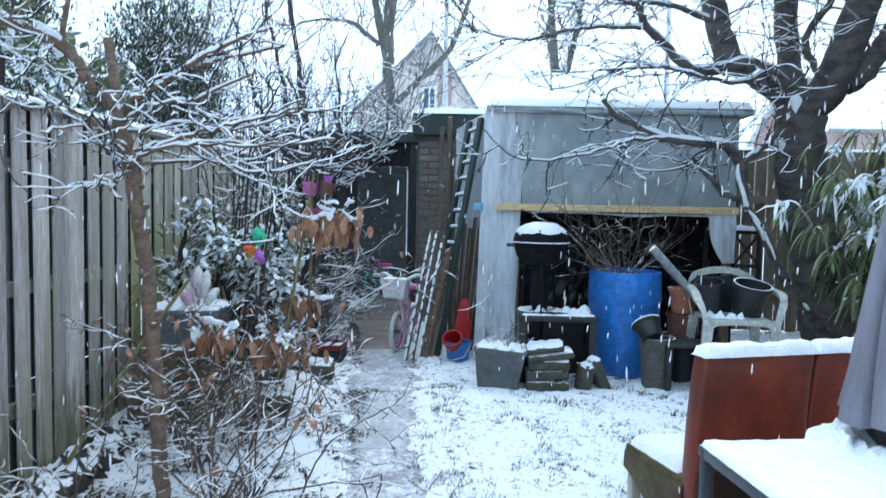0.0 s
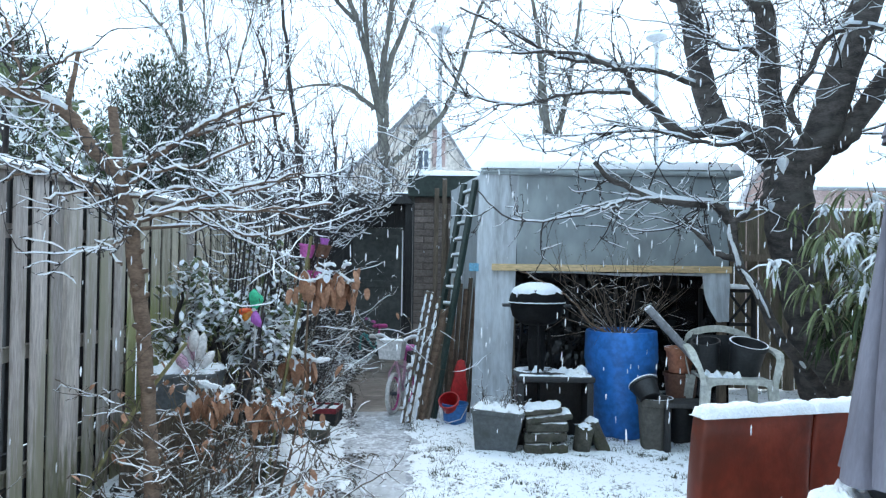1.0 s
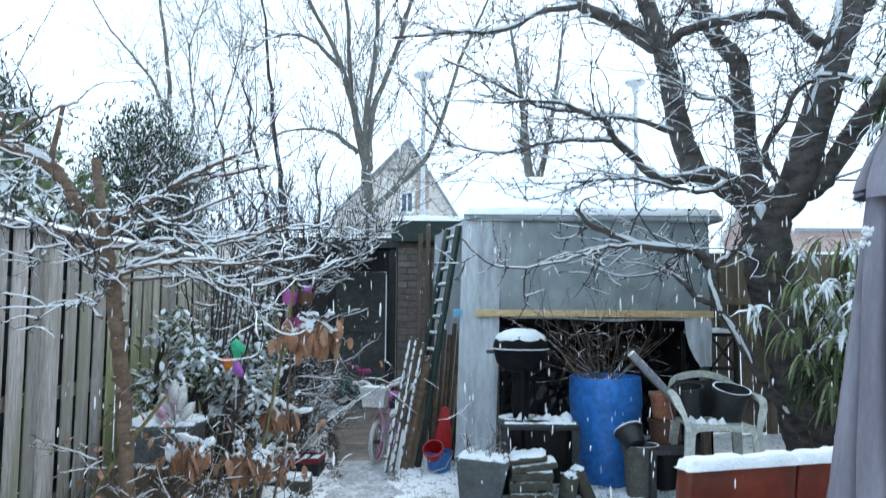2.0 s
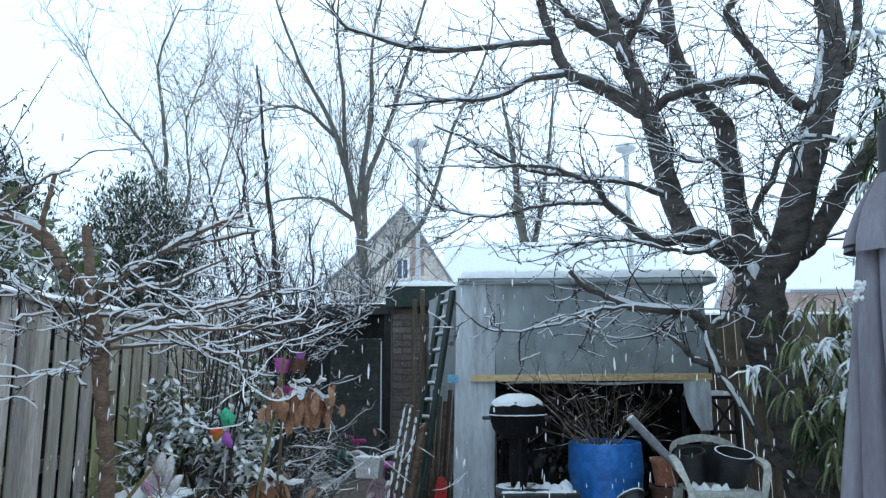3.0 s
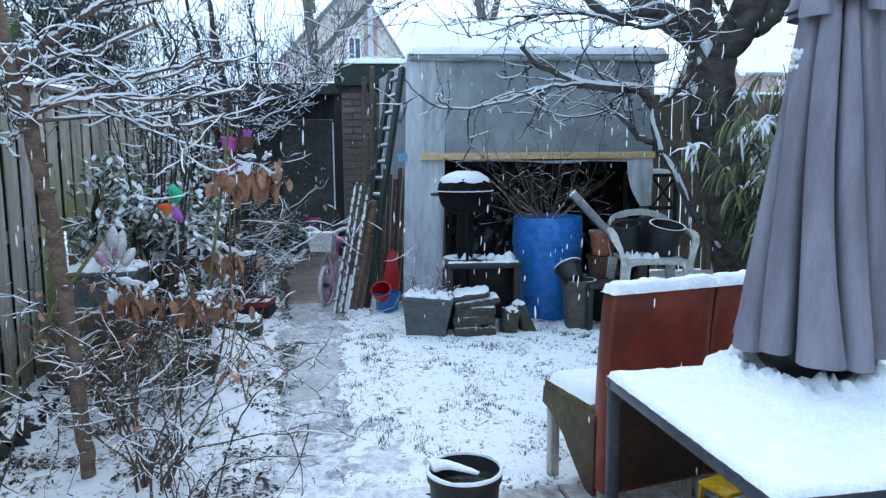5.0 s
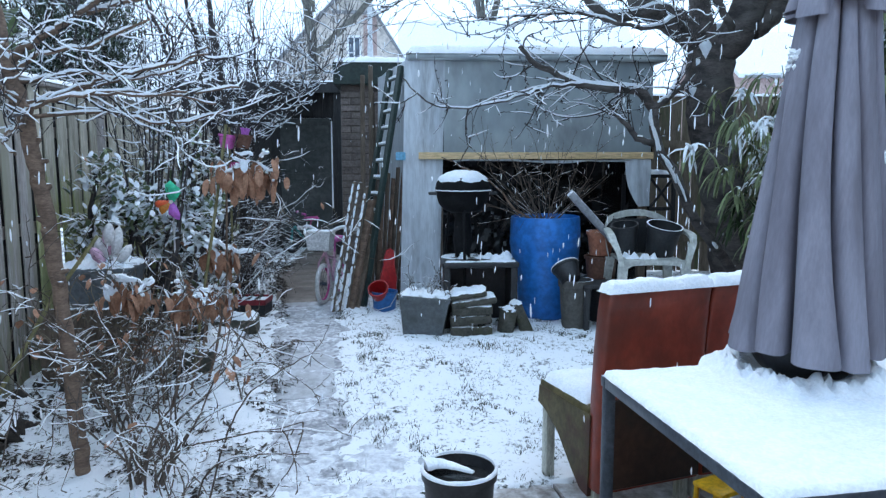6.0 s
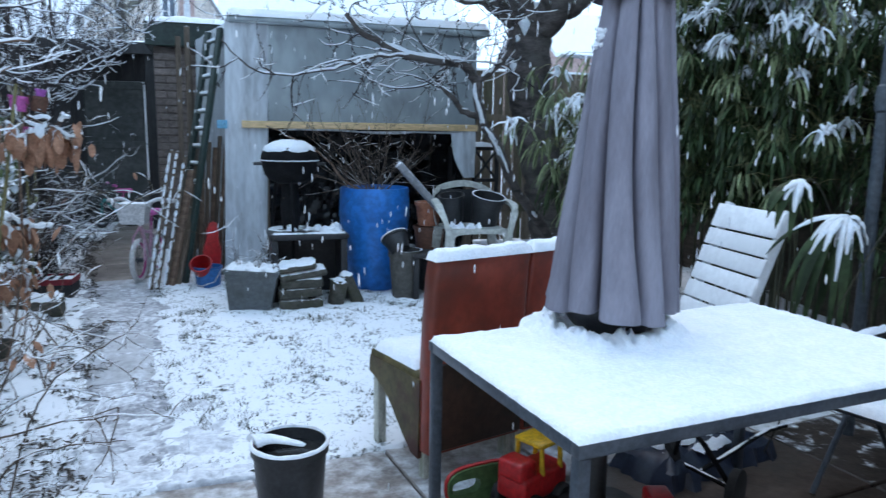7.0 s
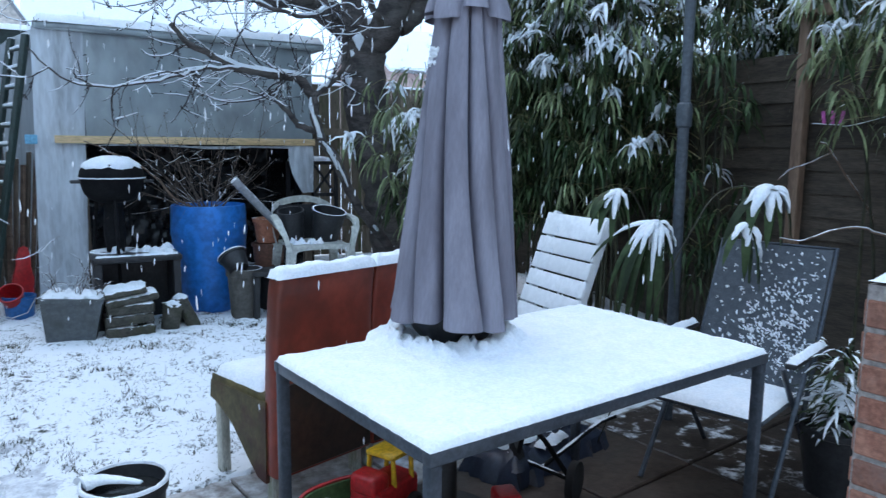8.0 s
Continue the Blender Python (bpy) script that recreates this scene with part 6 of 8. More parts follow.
def build_path_things():
    build_bike(pose(-0.60, 6.60, B, 0, 0, 76), 0.185, "pale_pink", "offwhite", "magenta", "pink child's bicycle with white basket and white tyres", "offwhite", "offwhite", "pink")
    build_bike(pose(-1.28, 10.0, B, 0, 0, 18), 0.15, "teal", "rubber", "steel", "small teal child's bicycle with pink grips", None, "pink", "magenta")
    root = thing("bucket", pose(-0.105, 6.08, B), "blue plastic bucket beside the shelter", "bucket")
    g = Geo()
    g.lathe([(0.0, 0.0), (0.088, 0.0), (0.108, 0.15), (0.115, 0.155), (0.115, 0.172), (0.105, 0.172), (0.095, 0.02), (0, 0.018)], 28)
    part("body", g, "bucket_blue", root, smooth=40)
    g = Geo()
    g.tube([(-0.11, 0.0, 0.165), (-0.135, -0.06, 0.12), (-0.12, -0.105, 0.05), (-0.05, -0.125, 0.03), (0.05, -0.12, 0.06), (0.11, -0.03, 0.15)], 0.004, 6)
    part("handle", g, "offwhite", root, smooth=60)
    root = thing("bucket", pose(-0.125, 6.09, B + 0.085, 38, -14, 0), "red toy bucket tipped inside a blue bucket", "bucket")
    g = Geo()
    g.lathe([(0.0, 0.0), (0.058, 0.0), (0.082, 0.15), (0.089, 0.154), (0.089, 0.168), (0.08, 0.168), (0.06, 0.02), (0, 0.018)], 26)
    part("body", g, "red", root, smooth=40)
    root = thing("toy_slide", pose(-0.085, 6.24, B, -8, 4, 6), "red plastic toy panel standing behind the buckets", "toy")
    g = Geo()
    prof = [(-0.07, 0.0), (0.07, 0.0), (0.075, 0.26), (0.05, 0.36), (0.048, 0.44), (0.03, 0.50), (0.0, 0.515), (-0.03, 0.50), (-0.05, 0.44), (-0.052, 0.36), (-0.075, 0.26)]
    k = len(prof)
    g.add([(x, -0.014, z) for x, z in prof] + [(x * 0.9, -0.022, 0.01 + z * 0.98) for x, z in prof] + [(x, 0.014, z) for x, z in prof],
          [tuple(range(k, 2 * k))] + [(i, (i + 1) % k, k + (i + 1) % k, k + i) for i in range(k)] + [(2 * k + i, 2 * k + (i + 1) % k, (i + 1) % k, i) for i in range(k)] + [tuple(reversed(range(2 * k, 3 * k)))])
    part("panel", g, "red", root, smooth=40)
    root = thing("crate", pose(-1.22, 5.98, B, 0, 0, -4), "red and dark plastic bottle crate with snow inside", "crate")
    g = Geo()
    for sx, sy, w, d in ((0, -1, 0.32, 0.02), (0, 1, 0.32, 0.02), (-1, 0, 0.02, 0.26), (1, 0, 0.02, 0.26)):
        g.rbox((w, d, 0.045), pose(sx * 0.15, sy * 0.12, 0.13), 0.004, 1)
    part("rim", g, "dark_red", root)
    g = Geo()
    g.rbox((0.31, 0.25, 0.11), pose(0, 0, 0.055), 0.006, 1)
    for k in range(3):
        g.box((0.012, 0.24, 0.05), pose(-0.075 + k * 0.075, 0, 0.135))
    part("body", g, "rubber", root)
    g = Geo()
    g.pad(0.28, 0.22, 0.03, pose(0, 0, 0.112), 0.02, 0.02)
    part("snow", g, "snow", root, smooth=70)
    root = thing("raised_bed", pose(-1.86, 4.45, gz(4.45)), "dark old timber raised bed beside the fence", "planter")
    for z in (0.06, 0.18, 0.30, 0.41):
        g = Geo()
        g.rbox((0.40, 0.03, 0.115), pose(0, -0.24, z), 0.006, 1)
        part("board", g, "timber", root)
        g = Geo()
        g.rbox((0.03, 0.46, 0.115), pose(0.19, 0, z), 0.006, 1)
        part("board", g, "timber", root)
    g = Geo()
    g.pad(0.37, 0.46, 0.05, pose(0, 0, 0.405), 0.03, 0.03)
    part("soil", g, "soil", root, smooth=70)
    root = thing("planter", pose(-1.76, 4.42, gz(4.45) + 0.44), "grey square plastic planter with snow and stems", "planter")
    g = Geo()
    vs = []
    for z, k in ((0.0, 0.72), (0.24, 1.0)):
        vs += [(-0.2 * k, -0.16 * k, z), (0.2 * k, -0.16 * k, z), (0.2 * k, 0.16 * k, z), (-0.2 * k, 0.16 * k, z)]
    g.add(vs, [(3, 2, 1, 0), (0, 1, 5, 4), (1, 2, 6, 5), (2, 3, 7, 6), (3, 0, 4, 7), (4, 5, 6, 7)])
    g.rbox((0.42, 0.34, 0.03), pose(0, 0, 0.238), 0.01, 2)
    part("trough", g, "grey_plastic", root)
    g = Geo()
    g.pad(0.41, 0.33, 0.04, pose(0, 0, 0.250), 0.02, 0.05, 2.0)
    part("snow", g, "snow", root, smooth=70)


def build_pinwheels():
    root = thing("pinwheel", pose(-1.389, 4.6, 0.21), "green, purple and orange foil pinwheel on a stick", "pinwheel")
    g = Geo()
    g.tube([(0, 0, 0), (0.0, 0, 1.0)], 0.006, 6)
    part("stick", g, "offwhite", root)
    for a, name, s, broad in ((74, "bright_green", 0.112, 1.3), (-78, "purple", 0.105, 1.0), (188, "orange", 0.095, 0.7), (-140, "amber", 0.09, 0.7)):
        ca, sa = math.cos(radians(a)), math.sin(radians(a))
        px, pz = -sa, ca
        g = Geo()
        vs = []
        for t, w, y in ((0, 0.14 * s * broad, 0), (0.35, 0.50 * s * broad, -0.03), (0.75, 0.68 * s * broad, -0.045), (1.0, 0.42 * s * broad, -0.02)):
            for e in (-0.45, 0.0, 0.55):
                for th in (0.0, 0.003):
                    vs.append((s * t * ca + w * e * px, y * (1 - abs(e)) - 0.02 + th, 1.0 + s * (t + (0.16 if e else 0.0) * t * t * (1 if e > 0 else -1)) * sa + w * e * pz))
        fs = []
        for i in range(3):
            for e in range(2):
                b0 = i * 6 + e * 2
                fs += [(b0, b0 + 2, b0 + 8, b0 + 6), (b0 + 1, b0 + 7, b0 + 9, b0 + 3)]
        g.add(vs, fs)
        part("petal", g, name, root, smooth=70)
    g = Geo()
    g.lathe([(0, 0), (0.012, 0), (0.012, 0.02), (0, 0.02)], 10, pose(0, -0.02, 1.0, 90, 0, 0))
    part("hub", g, "offwhite", root)
    root = thing("garden_ornament", pose(-1.68, 4.34, gz(4.45) + 0.70), "pink and white foil ornament standing in the planter", "ornament")
    for k, (x, z, s, a, name) in enumerate(((0.0, 0.06, 0.17, 98, "pale_pink"), (-0.02, 0.04, 0.15, 112, "offwhite"), (0.03, 0.05, 0.19, 80, "offwhite"), (0.05, 0.02, 0.13, 52, "offwhite"), (-0.03, 0.02, 0.12, 125, "pale_pink"), (0.01, 0.12, 0.14, 86, "offwhite"))):
        g = Geo()
        g.lathe([(0.0, 0.0), (0.022, 0.01), (0.034, s * 0.5), (0.022, s * 0.85), (0.0, s)], 10, pose(x, -0.01 * k, z, 0, 90 - a, 12 * k))
        part("petal", g, name, root, smooth=60)
    g = Geo()
    g.tube([(0, 0, -0.02), (0, 0, 0.2)], 0.012, 6)
    part("stick", g, "offwhite", root)
    root = thing("hanging_pots", pose(-1.36, 6.0, 0.18), "pink plastic pots hung on a cane", "pots")
    g = Geo()
    g.tube([(0, 0, 0), (0.02, 0, 1.55)], 0.009, 6)
    part("cane", g, "bamboo_cane", root)
    for x, y, z, s, name in ((0.0, -0.04, 1.38, 1.0, "pink"), (0.13, -0.05, 1.38, 1.0, "copper"), (0.06, -0.04, 1.18, 0.8, "magenta"), (0.15, -0.05, 1.48, 0.55, "purple")):
        g = Geo()
        g.lathe([(0.0, 0.0), (0.05 * s, 0.0), (0.068 * s, 0.09 * s), (0.075 * s, 0.092 * s), (0.075 * s, 0.11 * s), (0.065 * s, 0.11 * s), (0.0, 0.09 * s)], 18, pose(x, y, z, 0, 8, 0))
        part("pot", g, name, root)


build_ladder()
build_battens()
build_path_things()
build_pinwheels()


# ---- trees ----
def build_cherry():
    t = Tree(101, 0.85, 0.0018, 6)
    tr = t.limb([(3.10, 6.22, 0.12), (3.02, 6.2, 0.55), (2.93, 6.2, 1.05), (2.78, 6.2, 1.65), (2.72, 6.2, 2.08), (2.74, 6.2, 2.45)], 0.21, 0.195, 14, 6, 0.012, False)
    a = t.limb([(2.72, 6.2, 2.34), (2.52, 6.2, 2.54), (2.29, 6.2, 2.67), (2.11, 6.2, 2.78), (1.984, 6.2, 3.146), (1.908, 6.2, 3.572), (1.84, 6.2, 3.861), (1.737, 6.2, 4.192), (1.60, 6.2, 4.568), (1.495, 6.2, 4.99)], 0.125, 0.062, 10, 5, 0.007)
    b = t.limb([(2.80, 6.3, 2.44), (2.75, 6.48, 2.72), (2.70, 6.5, 3.147), (2.652, 6.5, 3.667), (2.646, 6.5, 3.85), (2.497, 6.5, 4.009), (2.334, 6.5, 4.28), (2.21, 6.5, 4.633), (2.15, 6.5, 5.155)], 0.105, 0.065, 10, 5, 0.007)
    c = t.limb([(2.76, 6.15, 2.36), (2.89, 6.05, 2.56), (3.118, 6.0, 3.254), (3.283, 6.0, 3.739), (3.408, 6.0, 4.129), (3.463, 6.0, 4.492), (3.449, 6.0, 4.95)], 0.15, 0.10, 10, 5, 0.007)
    d = t.limb([(3.0, 6.05, 2.55), (3.15, 6.05, 2.659), (3.452, 6.1, 3.074), (3.725, 6.1, 3.419), (3.953, 6.1, 3.808), (4.2, 6.0, 4.2)], 0.10, 0.07, 9, 5, 0.007)
    lines = []

    def side(points, r0, r1):
        lines.append(t.limb(points, r0, r1, 7, 5, 0.009))

    side([(1.84, 6.2, 3.84), (1.72, 6.2, 3.90), (1.44, 6.15, 4.063), (1.125, 6.1, 4.19), (0.998, 6.1, 4.485), (0.872, 6.1, 4.899)], 0.075, 0.040)
    side([(1.63, 6.2, 4.50), (1.339, 6.2, 4.684), (1.166, 6.2, 4.80), (1.031, 6.2, 4.99)], 0.055, 0.025)
    side([(1.64, 6.2, 4.5), (1.69, 6.2, 4.567), (1.813, 6.1, 4.78), (1.92, 6.1, 5.0)], 0.055, 0.03)
    side([(3.16, 6.0, 3.80), (2.954, 6.0, 3.989), (2.785, 5.95, 4.237), (2.605, 5.95, 4.51), (2.52, 5.95, 4.73), (2.734, 5.95, 4.90)], 0.055, 0.03)
    side([(1.85, 6.18, 3.84), (2.041, 6.1, 3.983), (2.369, 6.05, 4.043), (2.624, 6.0, 4.081), (2.924, 6.0, 4.025), (3.16, 6.0, 3.83)], 0.045, 0.036)
    side([(0.95, 6.1, 4.50), (0.662, 5.9, 4.39), (0.319, 5.8, 4.308), (-0.204, 5.7, 4.246), (-0.807, 5.6, 4.39), (-0.95, 5.6, 4.60)], 0.034, 0.010)
    side([(1.08, 6.1, 4.19), (0.752, 5.9, 4.051), (0.409, 5.8, 3.855), (-0.014, 5.7, 3.784), (-0.5, 5.6, 3.70)], 0.030, 0.008)
    side([(2.2, 6.1, 2.72), (1.79, 6.0, 2.626), (1.637, 5.9, 2.674), (1.338, 5.8, 2.914), (1.228, 5.7, 3.051), (1.106, 5.7, 3.10), (0.751, 5.6, 3.186), (0.3, 5.5, 3.15)], 0.050, 0.009)
    side([(1.95, 6.2, 3.07), (1.533, 5.9, 3.119), (1.095, 5.8, 3.145), (0.67, 5.7, 3.184), (0.292, 5.6, 3.35), (-0.1, 5.5, 3.5)], 0.026, 0.007)
    side([(1.30, 5.8, 2.92), (1.004, 5.7, 2.892), (0.741, 5.6, 2.854), (0.3, 5.4, 2.72), (-0.1, 5.2, 2.76)], 0.020, 0.006)
    side([(2.82, 6.0, 2.50), (2.717, 5.9, 2.601), (2.596, 5.9, 2.863), (2.764, 5.9, 3.127), (2.847, 5.9, 3.328), (3.059, 5.9, 3.497), (3.514, 5.9, 3.46)], 0.034, 0.020)
    side([(2.5, 6.2, 2.56), (2.2, 5.7, 2.55), (1.8, 5.3, 2.42), (1.3, 5.2, 2.5), (0.9, 5.1, 2.45)], 0.026, 0.006)
    side([(2.69, 6.5, 3.3), (2.4, 6.2, 3.4), (2.1, 5.9, 3.3), (1.8, 5.7, 3.4)], 0.022, 0.006)
    side([(3.44, 6.0, 4.09), (3.554, 5.95, 4.178), (3.662, 5.95, 4.539), (3.72, 5.95, 4.9)], 0.055, 0.035)
    side([(2.20, 6.5, 4.68), (2.015, 6.5, 4.774), (1.744, 6.5, 4.915), (1.495, 6.5, 5.16)], 0.05, 0.03)
    for k, ln in enumerate(lines):
        t.clothe(ln, 12 if k not in (5, 7, 9, 11) else 18, 0.78, 0.0066, 1, 4, 0.0, 0.15, 0.13, out=(-0.45, -0.2, 0.0), ahead=0.8)
        t.clothe(ln, 9, 0.26, 0.005, 1, 2, 0.04, 0.1, 0.14)
    for ln, n in ((a, 26), (b, 28), (c, 24), (d, 16)):
        t.clothe(ln, n, 0.95, 0.0085, 2, 3, 0.03, 0.2, 0.13, out=(-0.3, -0.2, 0.0), ahead=0.5)
    west = (-0.75, -0.6, 0.2)
    t.plaster(tr, 0.195, west, 3, 0.75, 0.95)
    t.plaster(tr, 0.20, (0.1, -0.75, 0.7), 12, 0.90, 0.98, 0.5)
    t.plaster(a, 0.105, (-0.3, -0.55, 0.8), 8, 0.0, 0.35)
    t.plaster(a, 0.085, (-0.6, -0.5, 0.4), 4, 0.35, 0.9, 0.6)
    t.plaster(b, 0.085, west, 6, 0.1, 0.8, 0.6)
    t.plaster(c, 0.125, (-0.93, -0.3, 0.2), 16, 0.0, 0.8, 0.7)
    t.plaster(d, 0.075, (-0.6, -0.4, 0.7), 6, 0.0, 0.9)
    return t.build("cherry_tree", "bark", "twig", "old bare cherry tree with forked dark trunk and snowy branches", base=(3.10, 6.22, 0.16))


def build_bent_tree():
    t = Tree(102, 0.75, 0.0030, 4)
    a = t.limb([(2.98, 5.95, 0.14), (2.82, 5.8, 0.5), (2.62, 5.7, 0.75), (2.40, 5.62, 0.98), (2.22, 5.6, 1.33), (2.06, 5.6, 1.58), (2.03, 5.6, 1.87)], 0.046, 0.036, 9, 5)
    b = t.limb([(2.03, 5.6, 1.85), (1.89, 5.6, 1.99), (1.52, 5.6, 2.03), (1.13, 5.6, 2.17), (0.95, 5.55, 2.32)], 0.045, 0.016, 8, 5)
    c = t.limb([(2.05, 5.6, 1.59), (1.9, 5.6, 1.63), (1.79, 5.6, 1.76), (1.66, 5.6, 1.89)], 0.03, 0.012, 7, 5)
    d = t.limb([(2.03, 5.6, 1.86), (2.18, 5.6, 1.98), (2.28, 5.55, 2.12), (2.32, 5.5, 2.4)], 0.03, 0.012, 7, 5)
    e = t.limb([(1.45, 5.58, 2.04), (1.11, 5.4, 2.0), (0.94, 5.3, 1.93), (0.61, 5.3, 1.85), (0.28, 5.3, 1.86), (0.05, 5.3, 2.06)], 0.014, 0.005, 6, 5)
    for ln, n in ((b, 22), (c, 8), (d, 12), (e, 10)):
        t.clothe(ln, n, 0.55, 0.0075, 1, 3, 0.03, 0.1, 0.12, ahead=0.7)
    t.plaster(a, 0.050, (-0.55, -0.6, 0.5), 20, 0.15, 0.95)
    return t.build("crooked_tree", "bark", "twig", "small crooked bare tree with a snow-laden sideways limb", base=(2.98, 5.95, 0.17))


def build_sapling():
    t = Tree(103, 0.62, 0.0034, 3, 0.92)
    tr = t.limb([(-1.46, 3.3, -0.02), (-1.463, 3.3, 0.2), (-1.489, 3.3, 0.64), (-1.513, 3.3, 0.97), (-1.545, 3.3, 1.25), (-1.575, 3.3, 1.46), (-1.605, 3.3, 1.66), (-1.64, 3.3, 1.82), (-1.66, 3.3, 1.93)], 0.034, 0.033, 12, 5, 0.006, False)
    for k in range(15):
        i = t.rng.randrange(3, len(tr) - 8)
        a = t.rng.uniform(2.6, 6.6)
        d = Vector((math.cos(a), math.sin(a), t.rng.uniform(0.1, 0.7)))
        t.limbs[0].tube([tr[i] + d * 0.016, tr[i] + d * 0.034, tr[i] + d * t.rng.uniform(0.040, 0.060)], [0.022, 0.015, 0.008], 8)
    l = t.limb([(-1.655, 3.3, 1.90), (-1.749, 3.28, 1.996), (-1.813, 3.25, 2.091), (-1.85, 3.22, 2.161), (-1.94, 3.2, 2.215), (-2.03, 3.2, 2.248), (-2.15, 3.15, 2.27), (-2.3, 3.1, 2.33)], 0.033, 0.024, 9, 5, 0.005)
    r = t.limb([(-1.645, 3.3, 1.895), (-1.571, 3.28, 1.947), (-1.473, 3.25, 1.993), (-1.412, 3.25, 2.025), (-1.315, 3.25, 2.095), (-1.242, 3.25, 2.139), (-1.119, 3.25, 2.197), (-1.058, 3.25, 2.229), (-0.96, 3.25, 2.262)], 0.019, 0.007, 8, 5, 0.005)
    t.limb([(-1.69, 3.33, 1.95), (-1.70, 3.36, 2.0), (-1.726, 3.38, 2.127), (-1.74, 3.38, 2.245)], 0.022, 0.023, 8, 4, 0.004)
    t.limb([(-1.85, 3.21, 2.17), (-1.845, 3.2, 2.27), (-1.81, 3.2, 2.46)], 0.014, 0.010, 7, 4, 0.004)
    t.limb([(-1.30, 3.27, 2.09), (-1.209, 3.3, 2.13), (-1.058, 3.3, 2.163), (-0.895, 3.3, 2.202)], 0.010, 0.007, 7, 4, 0.004)
    lows = []
    for p in (
        [(-1.60, 3.3, 1.66), (-1.52, 3.2, 1.69), (-1.24, 3.1, 1.775), (-1.005, 3.05, 1.832), (-0.733, 3.0, 1.887)],
        [(-1.60, 3.3, 1.63), (-1.52, 3.15, 1.66), (-1.319, 3.0, 1.712), (-0.974, 2.95, 1.73), (-0.686, 2.9, 1.686)],
        [(-1.61, 3.3, 1.70), (-1.704, 3.1, 1.851), (-1.829, 3.0, 1.883), (-1.942, 2.9, 1.833)],
        [(-1.59, 3.3, 1.62), (-1.56, 3.1, 1.60), (-1.55, 3.02, 1.55), (-1.475, 2.95, 1.49)],
        [(-1.60, 3.3, 1.64), (-1.5, 3.15, 1.69), (-1.226, 3.0, 1.733), (-0.958, 2.9, 1.717), (-0.593, 2.9, 1.749)],
        [(-1.60, 3.3, 1.67), (-1.53, 3.2, 1.69), (-1.625, 3.2, 1.765), (-1.684, 3.1, 1.804), (-1.778, 2.9, 1.76)],
        [(-1.60, 3.3, 1.72), (-1.42, 3.5, 1.80), (-1.2, 3.6, 1.88), (-0.9, 3.7, 2.02)],
        [(-1.60, 3.3, 1.66), (-1.3, 3.4, 1.68), (-1.05, 3.5, 1.64), (-0.8, 3.5, 1.70)],
        [(-2.03, 3.2, 2.25), (-2.028, 3.1, 2.26), (-1.96, 3.1, 2.318), (-1.809, 3.1, 2.399), (-1.691, 3.1, 2.442)],
        [(-1.95, 3.2, 2.22), (-2.02, 3.1, 2.36), (-2.05, 3.0, 2.62)],
        [(-1.64, 3.3, 1.85), (-1.45, 3.15, 1.90), (-1.2, 3.05, 1.93), (-0.95, 3.0, 2.02)],
        [(-1.63, 3.3, 1.80), (-1.4, 3.4, 1.86), (-1.15, 3.45, 1.84), (-0.85, 3.4, 1.92)],
    ):
        lows.append(t.limb(p, 0.0095, 0.0045, 6, 6, 0.009))
    for ln in lows:
        t.clothe(ln, 6, 0.40, 0.0048, 1, 3, 0.03, 0.15, 0.22, ahead=1.0)
    t.clothe(l, 12, 0.5, 0.0045, 1, 4, 0.10, 0.2, 0.10, ahead=0.6)
    t.clothe(r, 17, 0.44, 0.0046, 1, 4, 0.06, 0.12, 0.2, ahead=0.7)
    t.plaster(tr, 0.036, (0.1, -0.5, 0.9), 3, 0.93, 1.0)
    return t.build("fruit_sapling", "bark_brown", "twig", "slim brown fruit tree with snow-coated spreading twigs", base=(-1.46, 3.3, 0.02))


def build_far_tree(seed, base, limbs, twig_n, twig_len, r, label, depth=2, kids=4, bark="far_bark", twig="far_twig", snow=0.0, slim=1.0):
    t = Tree(seed, 0.4, 0.004)
    for p, r0, r1 in limbs:
        ln = t.limb(p, r0 * slim, r1 * slim * 0.5, 8, 5, 0.02, snow > 0)
        t.clothe(ln, twig_n, twig_len, r, depth, kids, 0.16, 0.15, 0.16, snow=snow > 0, ahead=0.9)
    return t.build("bare_tree", bark, twig, label, base=base)


build_cherry()
build_bent_tree()
build_sapling()
upright = [
    ([(-1.75, 16, 0.1), (-1.75, 16, 2.5), (-1.82, 16, 4.2), (-2.03, 16, 5.53), (-2.52, 16, 7.16), (-3.35, 16, 8.84), (-4.1, 16, 10.8)], 0.165, 0.04),
    ([(-1.80, 16, 4.0), (-1.9, 16, 5.4), (-1.66, 16, 7.57), (-1.62, 16, 9.55), (-1.3, 16, 11.0)], 0.11, 0.035),
    ([(-1.80, 16, 4.6), (-1.72, 16, 5.9), (-1.07, 16, 7.84), (-0.54, 16, 9.84), (-0.2, 16, 11.4)], 0.10, 0.03),
    ([(-1.86, 16, 4.6), (-2.2, 16, 6.2), (-2.3, 16, 7.9), (-2.5, 16, 9.8), (-2.4, 16, 11.4)], 0.085, 0.03),
]
sideways = [
    ([(-1.80, 16, 3.6), (-1.2, 16, 4.2), (-0.54, 16, 4.85), (-0.15, 16, 5.78), (0.25, 16, 7.14), (1.08, 16, 9.1), (1.3, 16, 10.4)], 0.10, 0.035),
    ([(-2.05, 16, 5.0), (-2.5, 16, 5.4), (-2.9, 16, 5.53), (-3.65, 16, 5.5), (-4.2, 16, 5.2)], 0.07, 0.02),
    ([(-2.5, 16, 7.0), (-3.19, 16, 7.64), (-3.98, 16, 7.72), (-4.5, 16, 7.4)], 0.06, 0.02),
]
